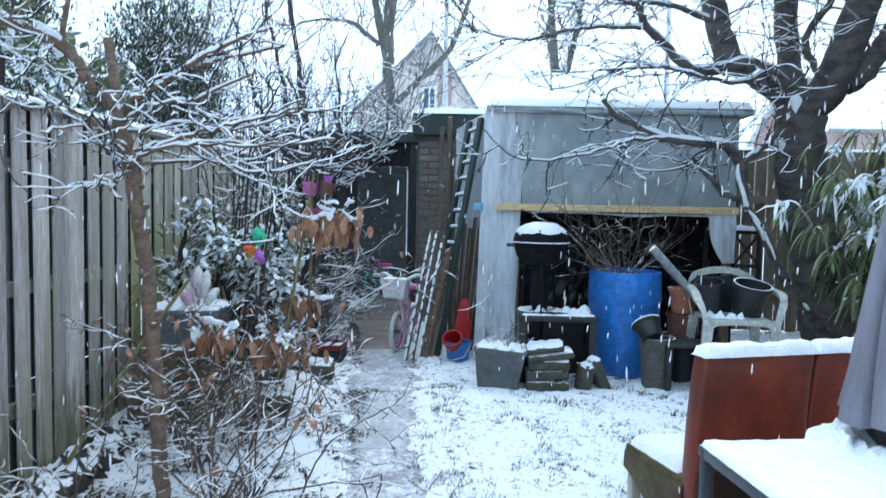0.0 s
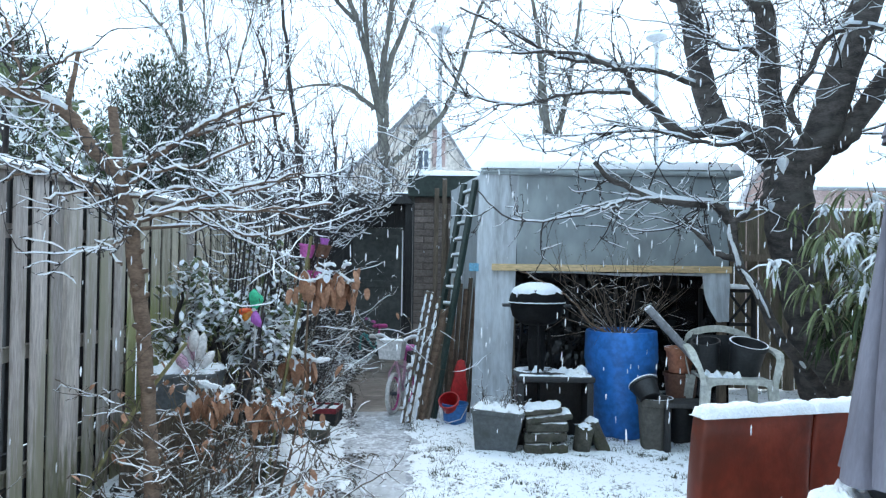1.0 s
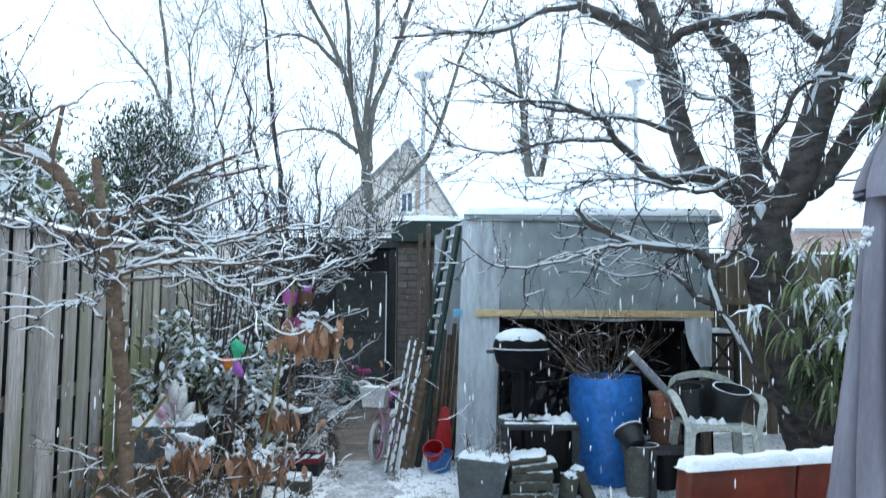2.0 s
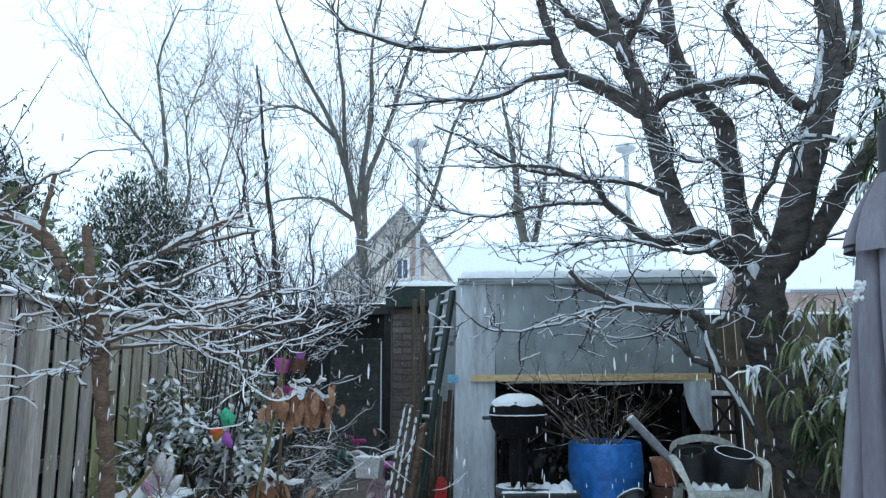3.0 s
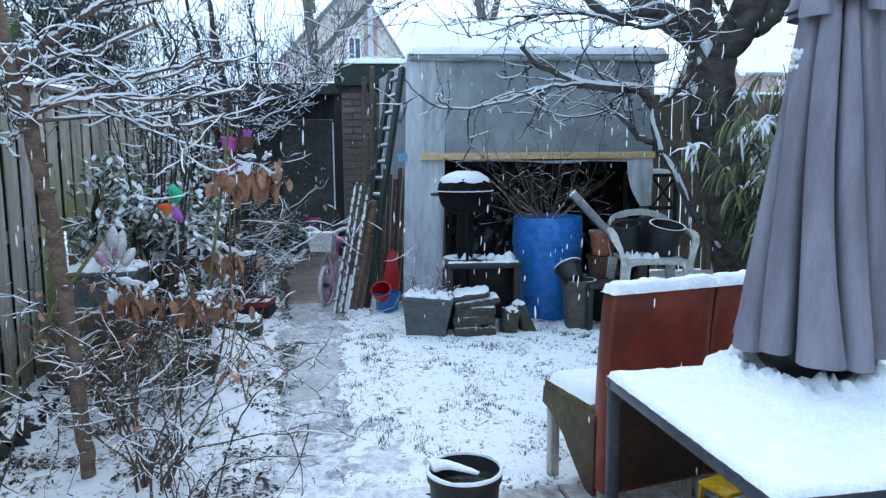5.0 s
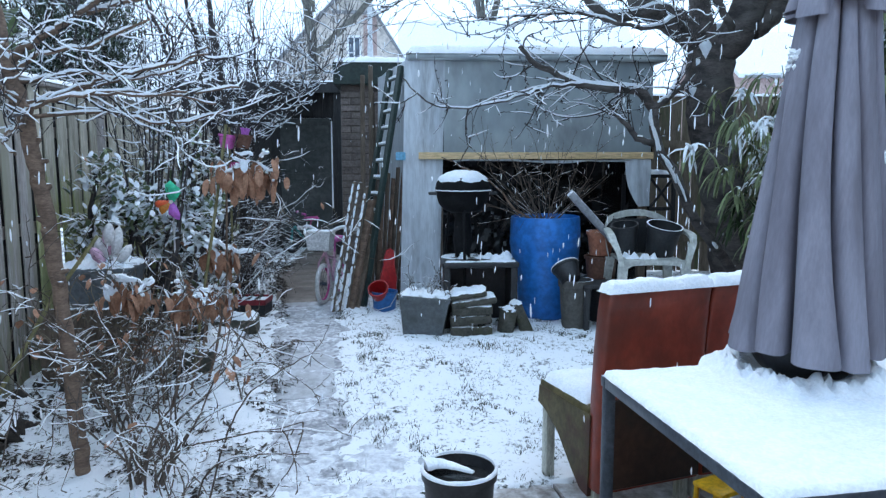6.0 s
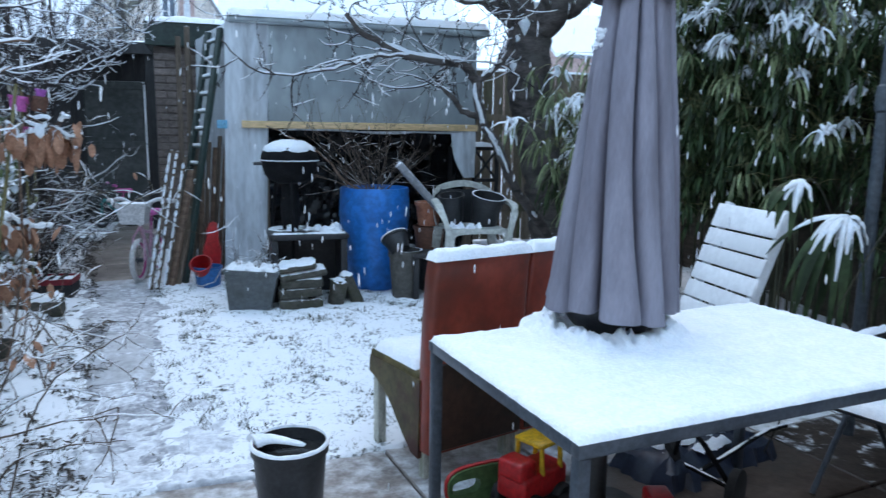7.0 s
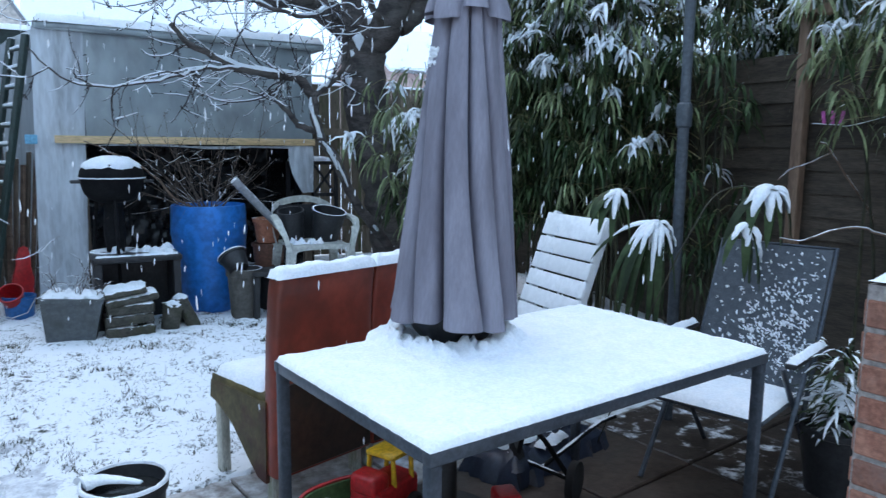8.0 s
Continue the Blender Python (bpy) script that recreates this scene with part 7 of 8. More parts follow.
build_far_tree(110, (-1.75, 16, 0.18), upright + sideways, 26, 2.0, 0.013, "tall grey bare tree with upswept limbs beyond the sheds", slim=0.86)
build_far_tree(111, (-4.3, 11, 0.18), [
    ([(-4.3, 11, 0.1), (-4.2, 11, 2.2), (-4.3, 11, 3.83), (-4.51, 11, 5.69), (-4.62, 11, 6.66), (-4.3, 11, 7.6)], 0.10, 0.03),
    ([(-4.2, 11, 2.8), (-4.3, 11, 4.2), (-4.8, 11, 5.22), (-5.39, 11, 5.89), (-6.03, 11, 7.06)], 0.06, 0.02),
    ([(-4.2, 11, 2.0), (-3.9, 11, 3.5), (-3.5, 11, 4.8), (-3.2, 11, 6.2)], 0.06, 0.02),
    ([(-4.25, 11, 3.2), (-4.0, 11, 4.4), (-4.1, 11, 5.6), (-3.7, 11, 6.8)], 0.05, 0.02),
], 26, 1.4, 0.0075, "slender bare tree in the neighbouring garden", snow=1.0, slim=0.62)
build_far_tree(112, (-1.5, 7.3, 0.18), [
    ([(-1.45, 7.2, 0.1), (-1.5, 7.1, 1.2), (-1.57, 7.0, 1.87), (-1.71, 7.0, 2.87), (-1.83, 7.0, 3.86), (-1.94, 7.0, 4.7)], 0.045, 0.018),
    ([(-1.55, 7.0, 0.9), (-1.7, 7.0, 1.8), (-1.81, 7.0, 2.42), (-2.01, 7.0, 3.39), (-2.1, 7.0, 3.85)], 0.035, 0.012),
    ([(-1.5, 7.1, 1.4), (-1.3, 7.0, 2.2), (-1.35, 7.0, 3.0)], 0.025, 0.008),
    ([(-1.6, 7.0, 1.6), (-2.0, 6.8, 2.3), (-2.2, 6.7, 3.0), (-2.3, 6.7, 3.6)], 0.025, 0.008),
    ([(-1.5, 7.1, 1.5), (-1.0, 6.9, 2.0), (-0.6, 6.9, 2.35)], 0.02, 0.006),
    ([(-1.55, 7.0, 1.3), (-1.2, 6.5, 1.8), (-0.8, 6.3, 2.0)], 0.02, 0.006),
], 16, 0.6, 0.007, "multi-stemmed bare shrub tree dusted with snow by the dark shed", 2, 4, "twig", "twig", 1.0)
hedge = Tree(114, 0.4, 0.003, 0, 0.5)
for _ in range(46):
    x = hedge.rng.uniform(-3.4, -0.9)
    hedge.shoot((x, hedge.rng.uniform(11.6, 12.6), 1.2), (hedge.rng.uniform(-0.12, 0.12), 0, 1), hedge.rng.uniform(1.8, 3.2), 0.010, 1, 4, 0.10, 0.05)
hedge.build("bare_hedge", "twig", "twig", "row of upright bare shoots behind the dark shed", "hedge", base=(-2.1, 12.1, 0.16))
build_far_tree(113, (3.5, 30, 0.18), [
    ([(3.5, 30, 0.1), (3.6, 30, 5), (3.4, 30, 8.5), (3.0, 30, 12), (2.6, 30, 14)], 0.28, 0.06),
    ([(3.6, 30, 5.5), (4.2, 30, 8), (4.7, 30, 11), (5.0, 30, 14)], 0.16, 0.05),
    ([(3.5, 30, 7), (3.2, 30, 9), (3.7, 30, 12)], 0.12, 0.04),
], 12, 2.6, 0.03, "distant bare tree behind the houses")


# ---- shrubs of the flower bed ----
def build_shrub(name, seed, base, n, height, spread_xy, r, label, leaves=0, bark="twig", lean=(0, 0), depth=2, kids=3, snow_min=0.0008, clear=0.0):
    t = Tree(seed, 0.7, snow_min * (1.0 if base[1] > 4.3 else 1.15), 2, 0.8)
    bx, by = base
    z0 = gz(by)
    for _ in range(n):
        a = t.rng.uniform(0, 6.28)
        s = t.rng.random()
        p = (bx + 0.06 * math.cos(a), by + 0.06 * math.sin(a), z0 - 0.01)
        d = (spread_xy * math.cos(a) * s + lean[0], spread_xy * math.sin(a) * s + lean[1], 1.0)
        if clear:
            e = Vector(p) + Vector(d).normalized() * height * clear * t.rng.uniform(0.8, 1.2)
            t.twigs.tube([p, (Vector(p) + e) / 2 + any_way(t.rng) * 0.02, e], [r * 1.5, r * 1.25, r], 5, cap=False)
            p = e
        t.shoot(p, d, height * (1 - clear) * t.rng.uniform(0.6, 1.15), r, depth, kids, 0.02, 0.21 if not clear else 0.1)
    root = t.build(name, bark, bark, label, "shrub", base=(bx, by, z0))
    if leaves:
        g = Geo()
        tips = t.twigs.v
        for _ in range(leaves):
            v = Vector(tips[t.rng.randrange(len(tips))])
            if v.z < z0 + height * 0.35:
                continue
            d = any_way(t.rng)
            d.z = -abs(d.z) * 0.6
            g.leaf(v - Vector((bx, by, z0)), d, t.rng.uniform(0.04, 0.085), t.rng.uniform(0.022, 0.045), 0.35)
        part("foliage", g, "dead_leaf", root, "withered brown leaves", "stuff", smooth=60)
    return root


def leaf_cluster(name, seed, centre, size, count, label, stem_to):
    """A bent branch end that keeps its withered leaves."""
    t = Tree(seed, 0.9, 0.012)
    c = Vector(centre)
    base = Vector(stem_to)
    line = t.limb([base, base * 0.6 + c * 0.4 + Vector((0.02, 0, 0.05)), c + Vector((-size * 0.6, 0, size * 0.2)), c + Vector((size * 0.2, 0, size * 0.35)), c + Vector((size * 0.9, 0, 0.0))], 0.009, 0.003, 6, 5, 0.006)
    t.clothe(line[8:], 9, size * 0.8, 0.004, 1, 2, 0.0)
    root = t.build(name, "bark_brown", "bark_brown", label, "shrub", base=tuple(base))
    g, sn = Geo(), Geo()
    for _ in range(count):
        p = c + Vector((t.rng.gauss(0, size * 0.5), t.rng.gauss(0, size * 0.3), t.rng.gauss(0.0, size * 0.22)))
        a = t.rng.uniform(0, 6.28)
        d = Vector((math.cos(a) * 0.8, math.sin(a) * 0.6, t.rng.uniform(-1.9, -0.2)))
        g.leaf(p - base, d, t.rng.uniform(0.07, 0.14), t.rng.uniform(0.03, 0.055), 0.5, segs=5, snow=sn if t.rng.random() < 0.5 and p.z > c.z + 0.01 else None)
    part("foliage", g, "dead_leaf", root, "curled withered brown leaves", "stuff", smooth=60)
    if sn.v:
        part("snow", sn, "snow", root, kind="stuff", smooth=60)


build_shrub("bare_shrub", 201, (-1.12, 3.15), 15, 0.95, 0.55, 0.0068, "bare brown shrub with thin snow-dusted twigs", 24, "red_twig", snow_min=0.0018)
build_shrub("bare_shrub", 202, (-0.92, 2.98), 7, 0.55, 0.9, 0.004, "low bare shrub with arching thin twigs", 0, "red_twig", (0.25, -0.05), snow_min=0.0018)
build_shrub("bare_shrub", 203, (-1.45, 3.75), 15, 0.95, 0.5, 0.0065, "bare shrub with brown twigs and some dead leaves", 55, "red_twig", snow_min=0.0022)
build_shrub("bare_shrub", 204, (-1.42, 4.75), 12, 1.25, 0.45, 0.005, "leafy winter shrub with green and brown leaves under snow", 20, "pale_stem", snow_min=0.0034)
build_shrub("bare_shrub", 205, (-1.75, 5.6), 15, 1.6, 0.5, 0.006, "tall bare shrub by the fence dusted with snow", 0, "twig", snow_min=0.004)
build_shrub("bare_shrub", 206, (-1.42, 6.35), 11, 0.75, 0.45, 0.007, "tangled snow-covered shrub beside the path", 0, "twig", (-0.05, -0.15), 2, 4, 0.002)
build_shrub("bare_shrub", 217, (-1.9, 6.6), 16, 1.7, 0.32, 0.007, "tall tangle of snowy stems near the fence", 0, "twig", (0.0, 0), 2, 4, 0.005)
build_shrub("bare_shrub", 209, (-1.62, 6.2), 14, 2.5, 0.20, 0.007, "tall upright bare shrub white with snow beside the path", 0, "twig", (0.06, 0.0), 2, 3, 0.003, 0.58)
build_shrub("bare_shrub", 210, (-1.75, 5.2), 12, 2.4, 0.2, 0.007, "upright bare shrub with snow-lined stems", 0, "twig", (0.1, 0.0), 2, 3, 0.003, 0.55)
build_shrub("bare_shrub", 208, (-1.75, 3.0), 7, 0.7, 0.8, 0.005, "sparse bare shrub at the foot of the fence", 2, "red_twig", snow_min=0.0016)
build_shrub("bare_shrub", 241, (-1.55, 6.9), 30, 1.0, 0.75, 0.006, "dense dark heap of fine drooping twigs flecked with snow", 0, "twig", (0.12, -0.1), 2, 5, 0.0014)
build_shrub("bare_shrub", 242, (-1.85, 7.4), 26, 1.1, 0.7, 0.006, "tangled dark twigs by the shed flecked with snow", 0, "twig", (0.1, -0.1), 2, 5, 0.0014)
leaf_cluster("withered_shrub", 221, (-0.85, 4.2, 1.40), 0.165, 110, "withered shrub branch with drooping brown leaves and snow", (-1.14, 4.3, 0.12))
leaf_cluster("withered_shrub", 222, (-1.03, 4.3, 0.92), 0.115, 55, "withered brown leaves hanging on a thin branch", (-1.2, 4.1, 0.09))
leaf_cluster("withered_shrub", 225, (-1.16, 4.5, 0.62), 0.15, 110, "withered shrub keeping its orange-brown leaves above the snow", (-1.3, 4.75, 0.15))
leaf_cluster("withered_shrub", 223, (-1.42, 3.9, 0.78), 0.13, 60, "low branch of withered brown leaves", (-1.3, 4.0, 0.08))
leaf_cluster("withered_shrub", 224, (-1.12, 3.85, 0.74), 0.12, 75, "low withered branch with curled brown leaves", (-1.25, 3.95, 0.08))

build_shrub("dry_shrub", 231, (-1.62, 4.02), 12, 0.75, 0.55, 0.007, "dry brown stalks and withered stems before the planter", 60, "pale_stem", snow_min=0.0018)
build_shrub("dry_shrub", 232, (-1.40, 4.22), 12, 0.7, 0.55, 0.0065, "clump of dry brown stems with some dead leaves", 50, "pale_stem", snow_min=0.0018)
arching = Tree(233, 0.6, 0.0016, 3, 0.7)
for line in ([(-0.80, 2.96, 0.02), (-0.72, 2.95, 0.30), (-0.62, 2.95, 0.49), (-0.49, 2.95, 0.594), (-0.345, 2.95, 0.674)], [(-0.86, 2.98, 0.02), (-0.75, 2.9, 0.22), (-0.55, 2.85, 0.28), (-0.35, 2.8, 0.30)]):
    arching.clothe(arching.limb(line, 0.005, 0.002, 6, 5, 0.004), 2, 0.20, 0.0022, 1, 1, 0.05, 0.3, 0.1, ahead=1.0)
arching.build("bare_shrub", "red_twig", "red_twig", "long arching bare shoots reaching over the path", "shrub", base=(-0.82, 2.97, 0.0))

cane = Geo()
cane.tube([(0, 0, 0), (0.08, 0.0, 0.5), (0.17, 0.0, 1.0), (0.26, 0.0, 1.55)], 0.009, 7)
single("garden_cane", cane, "bamboo_cane", "yellow bamboo cane stuck at a slant in the bed", "cane", m=pose(-1.22, 4.25, 0.12))

lean_cane = Geo()
lean_cane.tube([(0, 0, 0), (0.22, 0.0, 0.36), (0.46, -0.02, 0.74), (0.70, -0.02, 1.06)], [0.013, 0.012, 0.011, 0.009], 8)
single("garden_cane", lean_cane, "bamboo_cane", "old yellow-brown cane leaning from the fence to the sapling", "cane", m=pose(-2.12, 3.55, 0.05))


def build_leafy(name, seed, centre, size, count, leaf, width, material, label, base, droop=0.2, stems=5, category="bush", white=0.36):
    """An evergreen: stems and many leaves in clumps with gaps between."""
    rng = random.Random(seed)
    c, b = Vector(centre), Vector(base)
    root = thing(name, Matrix.Translation(b), label, category)
    t = Tree(seed, 0.4, 0.004)
    for _ in range(stems):
        e = c + Vector((rng.uniform(-1, 1) * size[0] * 0.6, rng.uniform(-1, 1) * size[1] * 0.6, rng.uniform(-0.2, 0.8) * size[2]))
        t.limb([b, (b + e) / 2 + Vector((rng.uniform(-0.15, 0.15), rng.uniform(-0.15, 0.15), 0)), e], 0.04, 0.012, 6, 4, 0.02, False)
    for k, g in enumerate(t.limbs):
        g.v = [tuple(Vector(p) - b) for p in g.v]
        part("stem", g, "twig", root, smooth=60)
    lf, sn = Geo(), Geo()
    clumps = []
    for _ in range(max(8, count // 40)):
        d = any_way(rng) * rng.random() ** 0.4
        clumps.append(c + Vector((d.x * size[0], d.y * size[1], d.z * size[2])))
    for _ in range(count):
        q = rng.choice(clumps)
        out = (q - c)
        p = q + any_way(rng) * rng.random() * 0.28 * max(size[0], size[2])
        d = any_way(rng) + out.normalized() * 0.5 + Vector((0, 0, 0.2))
        lf.leaf(p - b, d, leaf * rng.uniform(0.7, 1.25), width * rng.uniform(0.8, 1.2), droop, snow=sn if rng.random() < white else None)
    part("crown", lf, material, root, kind="stuff", smooth=60)
    part("snow", sn, "snow", root, "snow on the leaves", "stuff", smooth=60)


build_leafy("laurel_bush", 301, (-3.0, 4.6, 2.15), (0.75, 1.0, 0.62), 1500, 0.12, 0.05, "green_leaf", "laurel bush behind the fence with snow on glossy leaves", (-3.0, 4.6, 0.16))
build_leafy("conifer", 302, (-3.45, 8.0, 2.45), (0.80, 0.6, 1.30), 30000, 0.085, 0.016, "evergreen", "dense dark conifer behind the fence dusted with snow", (-3.45, 8.0, 0.18), 0.1, 3, "tree", 0.30)
build_leafy("conifer", 303, (-4.6, 6.6, 2.6), (0.8, 0.7, 1.2), 24000, 0.085, 0.016, "evergreen", "broad evergreen tree in the next garden with snow", (-4.6, 6.6, 0.18), 0.1, 3, "tree", 0.26)
build_leafy("ivy_shrub", 304, (-1.75, 4.9, 1.1), (0.35, 0.35, 0.45), 800, 0.07, 0.035, "green_leaf", "green-leaved shrub with snow on its leaves", (-1.75, 4.9, 0.16), 0.2, 5, "shrub", 0.72)
build_leafy("ivy_shrub", 306, (-1.65, 5.7, 1.25), (0.35, 0.35, 0.55), 950, 0.07, 0.035, "green_leaf", "leafy evergreen shrub by the fence with snow", (-1.65, 5.7, 0.18), 0.2, 5, "shrub", 0.72)
build_leafy("ivy_shrub", 305, (-1.35, 4.75, 0.95), (0.28, 0.25, 0.32), 520, 0.07, 0.03, "green_leaf", "low green shrub with snowy leaves in the bed", (-1.35, 4.75, 0.16), 0.2, 4, "shrub", 0.72)


# ---- bamboo along the right fence ----
def build_bamboo(seed, region, canes, sprays, label, low=0.4, high=2.9, pale=0.22, top_snow=0.42, broad=1.0):
    """Leaning canes, and fans of long leaves hanging from side shoots."""
    rng = random.Random(seed)
    x0, x1, y0, y1 = region
    b = Vector(((x0 + x1) / 2, (y0 + y1) / 2, gz((y0 + y1) / 2)))
    root = thing("bamboo", Matrix.Translation(b), label, "bamboo", "bamboo along the fence")
    cg, lf, lp, sn = Geo(), Geo(), Geo(), Geo()
    tops = []
    for k in range(canes):
        p = Vector((rng.uniform(x0, x1), rng.uniform(y0, y1), b.z))
        h = rng.uniform(0.75, 1.1) * high
        lean = Vector((rng.uniform(-0.45, 0.1), rng.uniform(-0.25, 0.25), 0))
        line = [p + lean * (u ** 2) + Vector((0, 0, h * u)) for u in (0, 0.2, 0.4, 0.6, 0.8, 1.0)]
        cane_g = Geo()
        cane_g.tube([q - b for q in line], [0.011, 0.010, 0.009, 0.007, 0.005, 0.003], 6)
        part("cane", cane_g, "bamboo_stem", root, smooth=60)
        tops.append(line)
    for _ in range(sprays):
        line = rng.choice(tops)
        u = rng.uniform(low / high, 1.0) * 5
        i = min(4, int(u))
        p = line[i].lerp(line[i + 1], u - i) + Vector((rng.uniform(-0.15, 0.15), rng.uniform(-0.15, 0.15), 0))
        a = rng.gauss(math.pi, 1.2)
        d = Vector((math.cos(a), math.sin(a) - 0.25, rng.uniform(0.1, 0.8))).normalized()
        ln = rng.uniform(0.12, 0.42)
        q1 = p + d * ln * 0.5
        q2 = p + d * ln + Vector((0, 0, -0.06))
        cg.tube([p - b, q1 - b, q2 - b], [0.003, 0.0025, 0.002], 4, cap=False)
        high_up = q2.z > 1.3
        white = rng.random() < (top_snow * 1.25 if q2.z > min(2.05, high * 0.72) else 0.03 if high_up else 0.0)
        # more pale leaves high up: the clump's lit top is put into colour
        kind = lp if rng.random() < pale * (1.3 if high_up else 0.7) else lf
        if white:
            for _ in range(3):
                c = q2 - b + Vector((rng.uniform(-0.03, 0.03), rng.uniform(-0.03, 0.03), 0.008))
                e = Vector((rng.uniform(-0.05, 0.05), rng.uniform(-0.05, 0.05), -0.03))
                w = rng.uniform(0.010, 0.018)
                sn.tube([c - e * 0.6, c, c + e * 0.5, c + e * 1.3], [w * 0.4, w, w * 0.9, w * 0.3], 6)
        for _ in range(rng.randint(8, 13)):
            a2 = rng.uniform(0, 6.28)
            dd = Vector((math.cos(a2) * 0.7, math.sin(a2) * 0.7, rng.uniform(-0.5, 0.25))) + d * 0.4
            start = q2 - b + any_way(rng) * 0.04
            size, wide, bow = rng.uniform(0.13, 0.25) * broad ** 0.5, rng.uniform(0.012, 0.021) * broad ** 0.6, rng.uniform(0.4, 0.75)
            kind.leaf(start, dd, size, wide, bow, segs=4)
            if white and rng.random() < 0.75:
                pts, q, way = [start], start, dd.normalized()
                for _ in range(rng.randint(2, 3)):
                    way = (way + Vector((0, 0, -bow))).normalized()
                    q = q + way * size / 4
                    pts.append(q)
                w = wide * rng.uniform(1.1, 1.5)
                sn.drift([p + Vector((-0.002, -0.003, 0.002)) for p in pts], [w * 0.8] + [w] * (len(pts) - 2) + [w * 0.3], [w * 0.4] + [w * 0.42] * (len(pts) - 2) + [w * 0.12], 5)
    part("shoot_mass", cg, "bamboo_cane", root, kind="stuff", smooth=60)
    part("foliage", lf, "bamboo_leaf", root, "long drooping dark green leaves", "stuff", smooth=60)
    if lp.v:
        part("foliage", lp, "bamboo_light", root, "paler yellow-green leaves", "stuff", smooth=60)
    part("snow", sn, "snow", root, "snow on the hanging leaves", "stuff", smooth=60)


build_bamboo(401, (3.5, 4.15, 3.75, 4.8), 30, 1150, "dense bamboo with drooping leaves carrying snow", 1.2, 3.4)
build_bamboo(402, (3.6, 4.15, 4.5, 5.3), 24, 900, "dense bamboo by the fence, leaves bent by snow", 0.8, 3.3)
build_bamboo(403, (4.65, 5.3, 1.3, 3.4), 22, 800, "bamboo hanging over the dark fence with snowy tips", 1.5, 3.2, 0.45, 0.42)
build_bamboo(407, (4.06, 4.24, 1.7, 2.45), 9, 170, "bamboo tips drooping before the dark fence, bright with snow", 2.1, 2.85, 0.6, 0.5)
build_bamboo(406, (3.9, 4.2, 3.1, 3.6), 9, 90, "dark bamboo stems crowding before the fence", 0.55, 2.7, 0.05, 0.12)
build_bamboo(405, (4.5, 5.3, 3.4, 5.9), 26, 1000, "tall bamboo rising behind the fence with snow", 1.8, 3.9, 0.15, 0.12)
build_bamboo(404, (2.82, 3.35, 4.85, 5.4), 14, 100, "lighter bamboo clump in front of the cherry trunk", 0.95, 1.75, 0.8, 0.42, 1.4)


def snowy_shoot(seed, tip, ends, cane_line, label, w=0.034, more=0):
    """An arching shoot whose end leaves hang in a fan, each with a ridge of snow on its upper part."""
    rng = random.Random(seed)
    e, b = Vector(tip), Vector(cane_line[0])
    root = thing("bamboo_shoot", Matrix.Translation(b), label, "bamboo", "bamboo along the fence")
    g = Geo()
    g.tube([q - b for q in curve([Vector(q) for q in cane_line] + [e], 5)], 0.0034, 6)
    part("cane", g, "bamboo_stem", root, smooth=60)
    lf, sn = Geo(), Geo()
    fans = [(Vector((x, y, z)), rng.uniform(0.72, 0.95)) for x, y, z in ends]
    for _ in range(more):
        x, y, z = rng.choice(ends)
        fans.append((Vector((x + rng.gauss(0, 0.05), y + rng.uniform(-0.02, 0.12), z + rng.gauss(-0.01, 0.04))), rng.uniform(0.3, 0.85)))
    for d, white in fans:
        start = any_way(rng) * 0.012
        full = Vector((d.x * 1.12, d.y * 1.2, d.z * 1.75))
        mid = Vector((d.x * 0.85, d.y * 0.7 - 0.02, d.z * 0.16 + 0.02))
        line = []
        for i in range(11):
            u = i / 10
            line.append(e - b + start + mid * 2 * u * (1 - u) + full * u * u)
        wide = w * rng.uniform(0.8, 1.1)
        vs, fs = [], []
        for i, q in enumerate(line):
            h = wide * 0.5 * math.sin(math.pi * min(1.0, 0.12 + 0.88 * i / 10)) ** 0.6
            side = Vector((-d.y, d.x, 0)) if abs(d.x) + abs(d.y) > 0.02 else Vector((1, 0, 0))
            side = (side.normalized() + Vector((0.5, -0.2, 0))).normalized()
            vs += [q + side * h, q + Vector((0, -0.002, 0.003)), q - side * h]
        for i in range(10):
            fs += [(3 * i, 3 * i + 1, 3 * i + 4, 3 * i + 3), (3 * i + 1, 3 * i + 2, 3 * i + 5, 3 * i + 4)]
        lf.add(vs, fs)
        n = int(round(10 * white * 0.78))
        if n >= 3:
            ridge, ws, hs = [], [], []
            for i in range(n + 1):
                u = i / n
                k = (0.55 + 0.45 * math.sin(math.pi * min(1.0, u * 1.3))) * (1.0 if u < 0.86 else max(0.45, (1 - u) * 6.5))
                lump = 1.0 + 0.35 * noise.noise(Vector((i * 1.3, seed, d.x * 30)))
                ridge.append(line[i] + Vector((rng.uniform(-0.004, 0.004), -0.004 + rng.uniform(-0.003, 0.003), 0.004)))
                ws.append(wide * 1.12 * k * lump)
                hs.append(wide * 0.55 * k * lump)
            sn.drift(ridge, ws, hs)
    part("snow", sn, "snow", root, "thick ridges of snow along the bowed leaves", "stuff", smooth=75)
    part("foliage", lf, "bamboo_leaf", root, kind="stuff", smooth=60)


